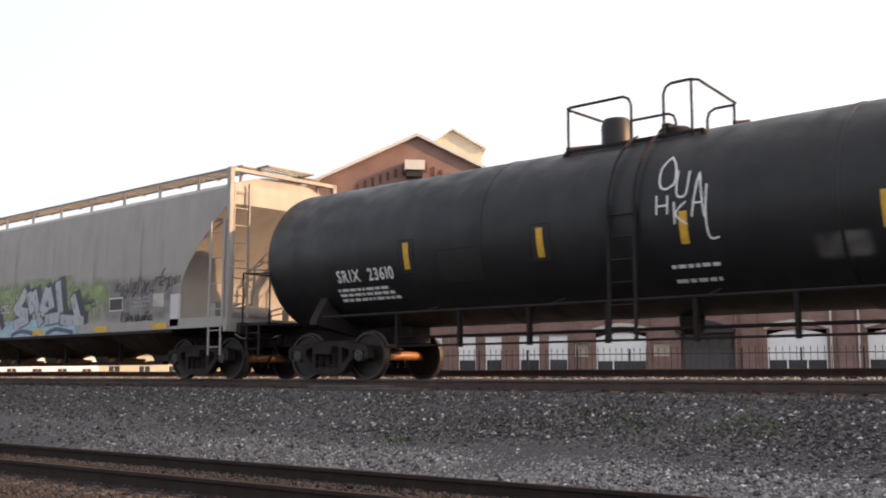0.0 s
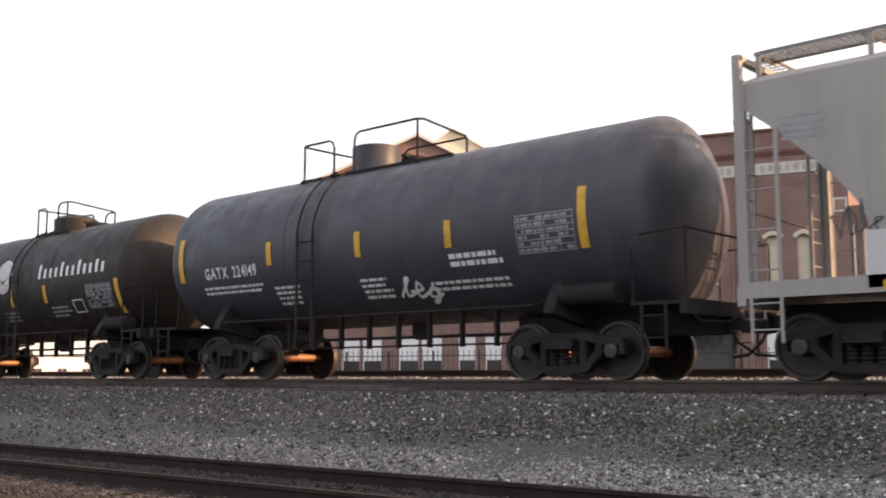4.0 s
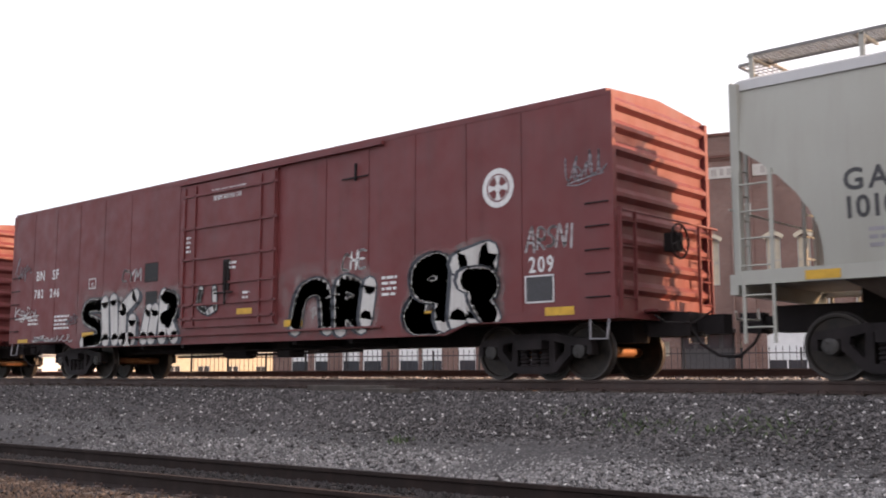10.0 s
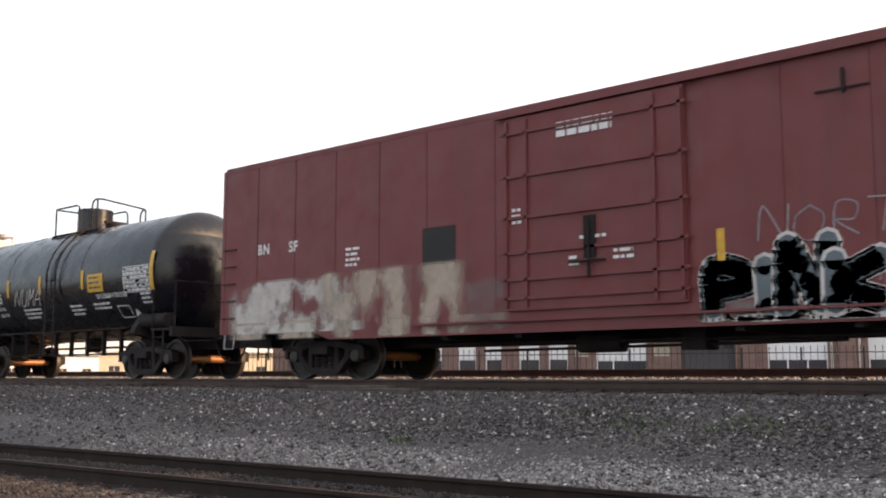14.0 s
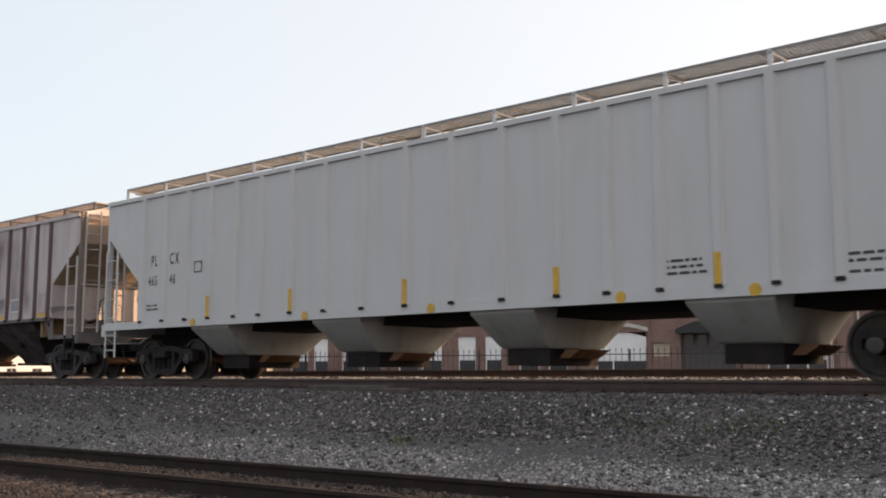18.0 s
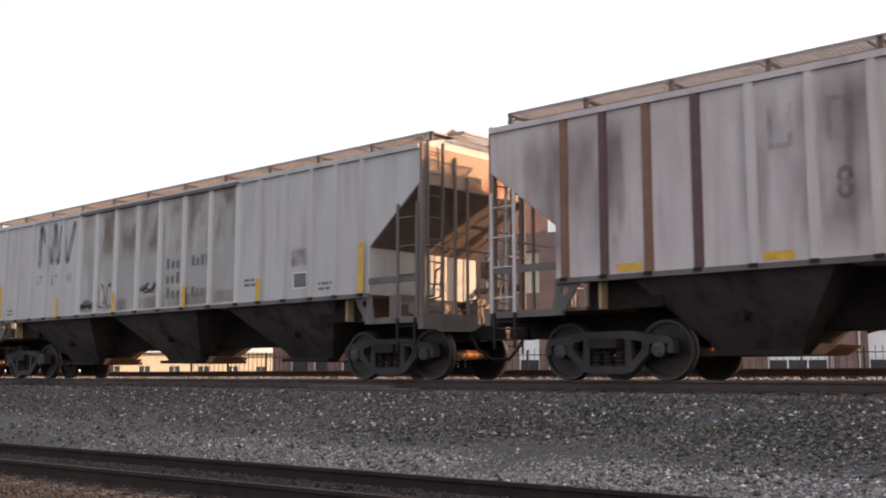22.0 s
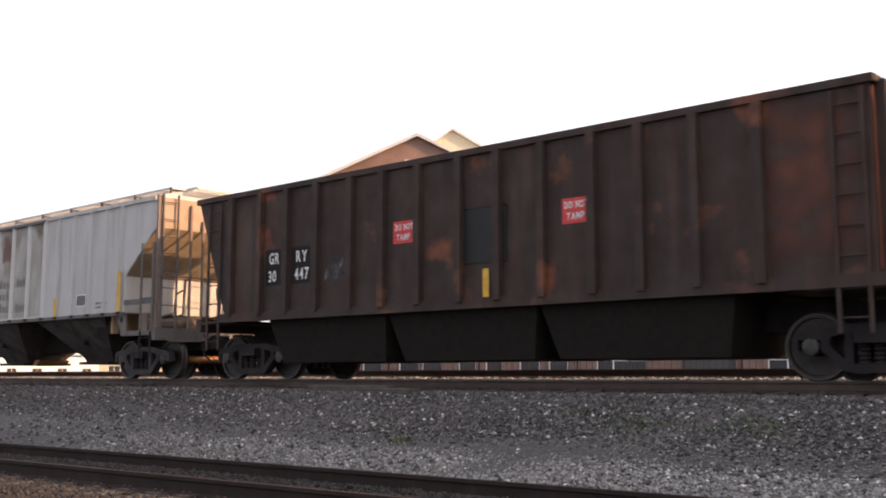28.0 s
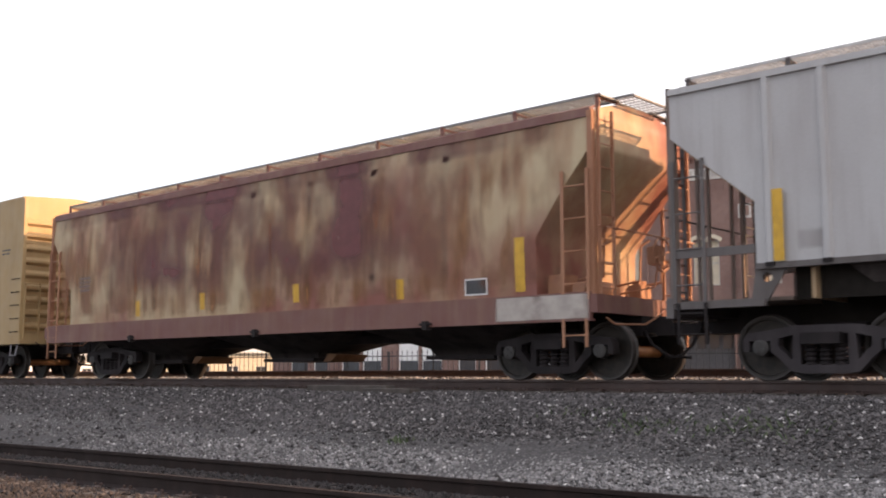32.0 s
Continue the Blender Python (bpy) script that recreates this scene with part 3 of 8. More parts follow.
def truck(car, x, grey=False):
    """A two-axle bogie under a car at x."""
    b = new("truck", ME_BOLSTER)
    b.parent, b.location = car, (x, 0, 0)
    for s in (-1, 1):
        f = new("sideframe", ME_SIDE_GREY if grey else ME_SIDE)
        f.parent, f.matrix_local = b, pose(0, s * 1.0, 0, 0, 0, 0 if s < 0 else 180)
        for sx in (-0.2, 0.0, 0.2):
            g = new("spring", ME_SPRING)
            g.parent, g.matrix_local = b, pose(sx, s * 1.02, 0)
    for dx in (-0.889, 0.889):
        w = new("wheelset", ME_AXLE)
        w.parent, w.location = car, (x + dx, 0, RW)
        for s in (-1, 1):
            q = new("wheel", ME_WHEEL)
            q.parent, q.matrix_local = w, pose(0, s * 0.77, 0, 0, 0, 0 if s < 0 else 180)
            q = new("bearing_cap", ME_CAP)
            q.parent, q.matrix_local = w, pose(0, s * 1.04, 0, 0, 0, 0 if s < 0 else 180)
        WHEELSETS.append((w, x + dx))


def draft_gear(car, xe, s, mat_, z=0.85):
    """Coupler, its shank, an air hose and the uncoupling lever, at the end x = s * xe."""
    bm = bm_()
    box(bm, min(s * (xe - 0.9), s * (xe + 0.25)), max(s * (xe - 0.9), s * (xe + 0.25)), -0.09, 0.09, z - 0.1, z + 0.1)
    prism(bm, [(s * (xe + 0.2), -0.16), (s * (xe + 0.55), -0.2), (s * (xe + 0.62), -0.05), (s * (xe + 0.45), 0.02), (s * (xe + 0.5), 0.16), (s * (xe + 0.25), 0.17)], z - 0.15, z + 0.15, "z")
    part("coupler", bm, M_UNDER, car)
    bm = bm_()
    tube(bm, [(s * (xe + 0.1), -0.35, z - 0.05), (s * (xe + 0.25), -0.35, z - 0.3), (s * (xe + 0.5), -0.28, z - 0.48), (s * (xe + 0.8), -0.12, z - 0.5)], 0.025)
    part("air_hose", bm, M_UNDER, car)
    bm = bm_()
    tube(bm, [(s * (xe + 0.05), -1.35, z + 0.1), (s * (xe + 0.1), -1.2, z), (s * (xe + 0.15), -0.4, z + 0.02), (s * (xe + 0.3), -0.1, z + 0.2)], 0.016)
    part("uncoupling_lever", bm, mat_, car)


def ladder(car, x0, x1, y0, y1, z0, z1, n, mat_, rail=0.028, name="ladder"):
    """Two upright rails and n rungs between (x0, y0) and (x1, y1)."""
    bm = bm_()
    box(bm, x0 - rail, x0 + rail, y0 - 0.014, y0 + 0.014, z0, z1)
    root = part(name, bm, mat_, car)
    bm = bm_()
    box(bm, x1 - rail, x1 + rail, y1 - 0.014, y1 + 0.014, z0, z1)
    part("stile", bm, mat_, root)
    for i in range(n):
        z = z0 + (z1 - z0) * (i + 0.5) / n
        bm = bm_()
        tube(bm, [(x0, y0, z), (x1, y1, z)], 0.013, 5)
        part("rung", bm, mat_, root)
    return root


def grating(car, x0, x1, y0, y1, z, mat_, name="running_board"):
    """An open steel walkway: two edge bars, cross bars and a diamond mesh of thin strips."""
    bm = bm_()
    for y in (y0, y1):
        box(bm, x0, x1, y - 0.012, y + 0.012, z - 0.03, z + 0.015)
    n = int((x1 - x0) / 0.075)
    for i in range(n + 1):
        x = x0 + (x1 - x0) * i / n
        box(bm, x - 0.006, x + 0.006, y0, y1, z - 0.012, z)
    for i in range(int((x1 - x0) / 1.5) + 2):
        x = min(x0 + 1.5 * i, x1)
        box(bm, x - 0.02, x + 0.02, y0, y1, z - 0.035, z - 0.012)
    for j in range(1, 9):
        y = y0 + (y1 - y0) * j / 9
        box(bm, x0, x1, y - 0.007, y + 0.007, z - 0.01, z + 0.003)
    return part(name, bm, mat_, car, "open steel grating", smooth=0)


def brake_wheel(car, x, y, z, s, mat_):
    bm = bm_()
    ring = [(x, y + 0.28 * math.cos(a * math.pi / 8), z + 0.28 * math.sin(a * math.pi / 8)) for a in range(17)]
    tube(bm, ring, 0.018, 6)
    for a in range(3):
        d = a * math.pi / 3 + 0.3
        tube(bm, [(x, y - 0.28 * math.cos(d), z - 0.28 * math.sin(d)), (x, y + 0.28 * math.cos(d), z + 0.28 * math.sin(d))], 0.012, 5)
    box(bm, min(x, x - s * 0.22), max(x, x - s * 0.22), y - 0.11, y + 0.11, z - 0.16, z + 0.14)
    return part("hand_brake", bm, mat_, car, "hand brake wheel and its gear box")


# ---- covered hopper ----
def covered_hopper(name, label, x0, L, body_mat, frame_mat, bay_mat, eave=4.2, crown=4.5, sill=1.3, deep=0.14, cut=((3.3, 0.0), (2.1, 1.45)), ribs=(), rib_mats=None, rib_w=0.05, rib_h=0.05, walkway=None, bay_x=None, bay_top=0.0, bay_low=0.0, core_z=0.72, core_y=0.3, slope_mat=None, bulge=False, through_sill=True, v_posts=(), bay_y=0.6, round_side=0.0, bays=3, tc=(-7.0, 7.0),
                   board=4.6, grey_truck=False, end_mat=None, fascia=None, chutes=False, low_deck=False, ladder_mat=None, bend=1.0, stiff=()):
    car = car_root(name, label, x0, "hopper car")
    hl = L / 2
    zc, zd, inset = cut[0][0], cut[1][0], cut[1][1]
    W = 1.52
    def width(z):
        if not round_side:
            return W
        t = (z - sill) / (eave - sill)
        return W - round_side * (2 * t - 0.9) ** 2
    lv = [(sill, hl - inset, width(sill), 0), (zd, hl - inset, width(zd), 0)]
    for i in range(1, 7):
        z = zd + (zc - zd) * i / 6
        lv.append((z, hl - inset + inset * (i / 6) ** bend, width(z), 0))
    for i in range(1, 7):
        lv.append((zc + (eave - zc) * i / 6, hl, width(zc + (eave - zc) * i / 6), 0))
    e = width(eave)
    for t in (0.06, 0.25, 0.5, 0.75, 1.0):
        lv.append((eave + 0.03 + (crown - eave) * math.sin(t * math.pi / 2), hl - 0.02, e * (1 - t) + 0.3 * t, 0))
    bm = bm_()
    loft(bm, lv)
    part("body", bm, body_mat, car)
    def place(x, z, o=0.006):
        return (x, -width(z) - o, z)
    if not ribs:
        for i in range(1, 8):
            x = -hl + 1.2 + (L - 2.4) * i / 8
            stain(car, x - 0.07, x + 0.08, sill + 0.15, eave - 0.25, place, S_SEAM, 0.0045)
    em = end_mat or frame_mat
    lm = ladder_mat or em
    for s in (-1, 1):
        if fascia:
            bm = bm_()
            prism(bm, [(s * (e - 0.02), eave - 0.04), (s * (e + 0.035), eave - 0.04), (s * (e + 0.02), eave + 0.1), (s * (e - 0.15), eave + 0.17)], -hl, hl, "x")
            part("roof_edge", bm, fascia, car)
        reach = hl - inset if low_deck else hl
        bm = bm_()
        prism(bm, [(s * 1.5, sill + 0.02), (s * 1.56, sill + 0.02), (s * 1.56, sill - deep), (s * 1.44, sill - deep), (s * 1.44, sill - deep + 0.03), (s * 1.5, sill - deep + 0.03)], -reach, reach, "x")
        part("side_sill", bm, frame_mat, car)
        # seams between the side sheets of a smooth car
        if not ribs:
            for i in range(1, 8):
                x = -hl + 1.2 + (L - 2.4) * i / 8
                bm = bm_()
                for j in range(8):
                    za, zb = sill + 0.05 + (eave - 0.1 - sill) * j / 8, sill + 0.05 + (eave - 0.1 - sill) * (j + 1) / 8
                    v = [bm.verts.new((x + dx, s * (width(z) + 0.004), z)) for dx, z in ((-0.02, za), (0.02, za), (0.02, zb), (-0.02, zb))]
                    bm.faces.new(v)
                part("sheet_seam", bm, body_mat, car, smooth=0)
    for i, x in enumerate(ribs):
        for s in (-1, 1):
            bm = bm_()
            prism(bm, [(x - rib_w - 0.03, s * (W - 0.01)), (x - rib_w * 0.8, s * (W + rib_h)), (x + rib_w * 0.8, s * (W + rib_h)), (x + rib_w + 0.03, s * (W - 0.01))], sill, eave - 0.05, "z")
            part("side_post", bm, (rib_mats or {}).get(i, body_mat), car, smooth=0)
            bm = bm_()
            box(bm, x - 0.06, x + 0.06, *sorted((s * W, s * (W + 0.075))), sill - 0.03, sill + 0.025)
            part("post_foot", bm, M_UNDER, car, smooth=0)
    if ribs:
        for s in (-1, 1):
            bm = bm_()
            box(bm, -hl, hl, s * (W + 0.02) - 0.03, s * (W + 0.02) + 0.03, eave - 0.06, eave + 0.03)
            part("top_chord", bm, body_mat, car)
    if through_sill:
        bm = bm_()
        box(bm, -hl - 0.1, hl + 0.1, -0.24, 0.24, 0.7, 1.08)
        part("centre_sill", bm, M_UNDER, car)
    else:
        for s in (-1, 1):
            bm = bm_()
            box(bm, *sorted((s * (hl - inset - 0.5), s * (hl + 0.1))), -0.24, 0.24, 0.7, 1.08)
            part("stub_sill", bm, M_UNDER, car)
    for x in v_posts:
        bm = bm_()
        box(bm, x - 0.03, x + 0.03, -0.7, -0.62, 0.4, sill)
        part("bay_post", bm, M_UNDER, car)
    if v_posts:
        bm = bm_()
        box(bm, v_posts[0] - 2.0, v_posts[-1] + 2.0, -0.74, -0.6, 0.33, 0.41)
        part("gate_rail", bm, M_UNDER, car)
    deck = 1.08 if low_deck else sill - 0.1
    for s in (-1, 1):
        bm = bm_()
        box(bm, *sorted((s * (hl - inset - 0.4), s * (hl + 0.06))), -1.3, 1.3, deck, deck + 0.05)
        part("end_deck", bm, em, car)
        bm = bm_()
        box(bm, *sorted((s * hl, s * (hl + 0.12))), -1.55, 1.55, deck - 0.2, deck + 0.08)
        part("end_sill", bm, frame_mat, car)
        if low_deck:
            for y in (-1, 1):
                bm = bm_()
                plate(bm, [(s * (hl - inset - 0.45), sill), (s * (hl - inset + 0.02), sill), (s * (hl - inset + 0.1), 1.05), (s * (hl - inset - 0.12), 1.05)], [[(s * (hl - inset - 0.14) + 0.07 * math.cos(a), 1.38 + 0.07 * math.sin(a)) for a in [k * math.pi / 4 for k in range(8)]]], y * 1.5, y * 1.46)
                part("jacking_plate", bm, frame_mat, car)
                bm = bm_()
                box(bm, *sorted((s * (hl - inset), s * hl)), *sorted((y * 1.5, y * 1.54)), 1.72, 1.84)
                part("end_grab", bm, frame_mat, car)
                bm = bm_()
                box(bm, *sorted((s * (hl - inset - 0.1), s * hl)), *sorted((y * 1.42, y * 1.53)), 1.0, 1.1)
                part("end_side_sill", bm, frame_mat, car)
        # upright bulkhead under the slope sheet
        bm = bm_()
        box(bm, *sorted((s * (hl - inset - 0.75), s * (hl - inset - 0.7))), -1.4, 1.4, deck, zd + 0.2)
        part("shear_panel", bm, M_SHEAR if low_deck else em, car)
        for y in stiff:
            bm = bm_()
            prism(bm, [(s * (hl - inset - 0.02), zd), (s * (hl - 0.05), zc - 0.03), (s * hl, zc - 0.13), (s * (hl - inset + 0.06), zd - 0.1)], y - 0.025, y + 0.025)
            part("slope_stiffener", bm, em, car)
        if low_deck:
            # added dark sheet standing in for the shade between bay and jacking plate
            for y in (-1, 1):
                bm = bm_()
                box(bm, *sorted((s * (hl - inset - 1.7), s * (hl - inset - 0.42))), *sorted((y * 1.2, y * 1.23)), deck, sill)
                part("shade_sheet", bm, M_CORE, car)
            # overlay darker than the body: shade of the slope put into its colour
            q0, q1 = (s * (hl - inset), zd), (s * hl, zc)
            bm = bm_()
            prism(bm, [(q0[0] + s * 0.003, q0[1] - 0.004), (q1[0] + s * 0.003, q1[1] - 0.004), (q1[0] + s * 0.012, q1[1] - 0.012), (q0[0] + s * 0.012, q0[1] - 0.012)], -1.5, 1.5)
            part("slope_sheet", bm, slope_mat or M_ENDTAN, car, "slope sheet overlay, shade in its colour", smooth=0)
            bm = bm_()
            box(bm, *sorted((s * (hl + 0.004), s * (hl + 0.012))), -e, e, zc, eave + 0.02)
            part("end_sheet", bm, M_ENDSHEET, car, "rust-flecked end sheet", smooth=0)
        for y in (-1.46, 1.46):
            bm = bm_()
            box(bm, s * hl - 0.05, s * hl + 0.05, y - 0.05, y + 0.05, deck, eave + 0.05)
            part("corner_post", bm, em, car)
        if low_deck:
            for y, zt in ((-0.62, eave - 0.1), (-0.28, zc + 0.25), (0.5, zc + 0.1), (0.85, zc - 0.3)):
                bm = bm_()
                box(bm, s * (hl + 0.06) - 0.024, s * (hl + 0.06) + 0.024, y - 0.022, y + 0.022, deck - 0.1, zt)
                part("brace_post", bm, em, car)
            bm = bm_()
            box(bm, *sorted((s * (hl - 0.35), s * (hl + 0.1))), -1.35, 1.35, deck - 0.16, deck - 0.02)
            part("draft_sill", bm, M_UNDER, car)
        for y in (-1.55, 1.55):
            ladder(car, s * (hl - 0.03), s * (hl - 0.5), y, y, deck, zc - 0.35, 4, lm)
            ladder(car, s * (hl - 0.08), s * (hl - 0.5), y, y, 0.5, deck, 2, M_UNDER if low_deck else lm, 0.02, "step")
        for y in (-1.0, 1.0):
            ladder(car, s * (hl + 0.09), s * (hl + 0.09), y - 0.4 * (1 if y < 0 else -1), y, deck, eave + 0.1, 8, lm)
        bm = bm_()
        tube(bm, [(s * (hl + 0.12), -1.5, 2.35), (s * (hl + 0.12), 1.5, 2.35)], 0.016)
        part("end_handrail", bm, lm, car)
        draft_gear(car, hl + 0.1, s, em)
        if s > 0:
            bm = bm_()
            tube(bm, [(hl - 0.75, -0.5, deck + 0.25), (hl - 0.75, 0.2, deck + 0.25)], 0.16, 12)
            part("brake_cylinder", bm, em, car)
            bm = bm_()
            tube(bm, [(hl - 0.45, -1.2, deck + 0.2), (hl - 0.45, -0.55, deck + 0.2)], 0.12, 12)
            part("air_reservoir", bm, em, car)
            bm = bm_()
            box(bm, hl - 1.0, hl - 0.7, -1.25, -0.85, deck + 0.05, deck + 0.45)
            part("brake_valve", bm, em, car)
            brake_wheel(car, hl + 0.16, 0.35, 2.05, 1, em)
            for k, (y, zt, dx) in enumerate(((-0.9, 0.9, 0.35), (-0.55, 1.25, 0.5), (0.45, 1.05, 0.42), (0.95, 0.75, 0.3))):
                bm = bm_()
                tube(bm, [(hl - 0.9, y, deck + 0.1), (hl - 0.9, y, deck + 0.35), (hl - dx, y + 0.15, deck + 0.45), (hl - dx, y + 0.2, deck + zt), (hl - dx + 0.12, y + 0.3, deck + zt + 0.1)], 0.026)
                part("brake_pipe", bm, em, car)
            bm = bm_()
            tube(bm, [(hl + 0.1, 0.35, 2.0), (hl + 0.02, 0.33, deck + 0.3), (hl - 0.5, 0.1, deck + 0.2)], 0.018)
            part("brake_chain_rod", bm, em, car)
            bm = bm_()
            box(bm, hl - 0.62, hl - 0.38, 0.55, 0.9, deck + 0.05, deck + 0.38)
            box(bm, hl - 0.56, hl - 0.44, 0.6, 0.85, deck + 0.38, deck + 0.46)
            part("control_valve", bm, em, car)
    for s in (-1, 1):
        grating(car, -hl + 0.05, hl - 0.05, min(s * 0.55, s * 1.1), max(s * 0.55, s * 1.1), board, walkway or M_GALV)
        grating(car, *sorted((s * (hl - 0.15), s * (hl + 0.3))), -0.65, 0.65, board + 0.02, walkway or M_GALV, "end_walkway")
    n = max(6, int(L / 1.55))
    for i in range(n + 1):
        x = -hl + 0.1 + (L - 0.2) * i / n
        for s in (-1, 1):
            bm = bm_()
            prism(bm, [(x - 0.035, s * 1.08), (x + 0.035, s * 1.08), (x + 0.035, s * 1.12), (x - 0.035, s * 1.12)], eave + 0.02, board, "z")
            part("board_bracket", bm, frame_mat, car)
            bm = bm_()
            box(bm, x - 0.02, x + 0.02, *sorted((s * 0.5, s * 1.12)), board - 0.06, board - 0.03)
            part("board_bearer", bm, frame_mat, car)
    for i in range(4):
        x = -hl + L * (i + 0.5) / 4
        bm = bm_()
        lathe(bm, [(crown - 0.02, 0.36), (crown + 0.08, 0.36), (crown + 0.1, 0.3)], 16, "z", (x, 0, 0))
        part("roof_hatch", bm, body_mat, car)
    # discharge bays
    a = hl - inset - 0.05
    pitch = 2 * a / bays
    # plain near-black box that closes the space between the bays
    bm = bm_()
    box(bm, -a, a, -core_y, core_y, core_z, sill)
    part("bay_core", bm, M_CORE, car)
    for i in range(bays):
        cx = bay_x[i] if bay_x else -a + pitch * (i + 0.5)
        top_half, low_half = bay_top or pitch * 0.46, bay_low or pitch * 0.22
        bm = bm_()
        if chutes:
            loft(bm, [(0.52, 0.46, 0.72, cx), (0.56, 0.5, 0.86, cx), (sill - deep - 0.06, 0.66, 1.44, cx), (sill, 0.68, 1.46, cx)])
        else:
            loft(bm, [(0.42, low_half * 0.9, bay_y * 0.87, cx), (0.56, low_half, bay_y, cx), *([(0.74, low_half + 0.36, bay_y + 0.36, cx)] if bulge else []), (sill - deep, top_half, 1.44, cx), (sill, top_half + 0.02, 1.45, cx)])
        bay = part("discharge_bay", bm, bay_mat, car)
        bm = bm_()
        g = 0.44 if chutes else low_half
        box(bm, cx - g, cx + g, -min(0.72, bay_y + 0.12), min(0.72, bay_y + 0.12), 0.24 if chutes else 0.36, 0.52 if chutes else 0.43)
        part("outlet_gate", bm, M_UNDER, bay)
        bm = bm_()
        prism(bm, [(cx + g, 0.36), (cx + g + 0.2, 0.36), (cx + g + 0.42, 0.5), (cx + g + 0.15, 0.52)], -0.45, 0.45)
        part("outlet_chute", bm, MISC["outlet"], bay)
        bm = bm_()
        yc = -1.0 if chutes or bulge else -(bay_y + (1.44 - bay_y) * 0.39 / (sill - deep - 0.56)) - 0.04
        tube(bm, [(cx - 0.14, yc, 0.95), (cx + 0.14, yc, 0.95)], 0.02)
        box(bm, cx - 0.05, cx + 0.05, yc - 0.04, yc + 0.1, 0.85, 1.0)
        part("gate_crank", bm, M_UNDER, bay)
    for x in tc:
        truck(car, x, grey_truck)
    return car, place


MISC = {"outlet": flat("rusty outlet gate", (0.22, 0.12, 0.07), 0.8, gloss=0.2)}


def stripes(car, spots, w, h, place, mat_=None):
    """Upright or lying reflective stripes at (x, z)."""
    for x, z in spots:
        bm = bm_()
        patch(bm, x - w / 2, x + w / 2, z, z + h, place)
        part("reflector", bm, mat_ or M_STRIPE, car, smooth=0)


def write(car, lines, place, mat_, gap=0.16, squeeze=1.0, name="lettering"):
    for text, x, z, h in lines:
        bm = bm_()
        letters(bm, text, x, z, h, place, gap, squeeze)
        part(name, bm, mat_, car, smooth=0)


def small_print(car, blocks, place, mat_, seed=1, pitch=0.1, h=0.05):
    rng = random.Random(seed)
    for x0, x1, z, rows in blocks:
        bm = bm_()
        bars(bm, x0, x1, z, rows, pitch, h, place, rng)
        tagged(part("stencil", bm, mat_, car, smooth=0), kind="stuff")


def frame_box(car, x0, x1, z0, z1, place, edge, fill=None, t=0.025):
    """A consolidated stencil: an outlined panel."""
    bm = bm_()
    for a, b, c, d in ((x0, x1, z0, z0 + t), (x0, x1, z1 - t, z1), (x0, x0 + t, z0, z1), (x1 - t, x1, z0, z1)):
        patch(bm, a, b, c, d, lambda x, z: place(x, z, 0.01))
    part("stencil_frame", bm, edge, car, smooth=0)
    if fill:
        bm = bm_()
        patch(bm, x0, x1, z0, z1, lambda x, z: place(x, z, 0.005))
        part("stencil_panel", bm, fill, car, smooth=0)


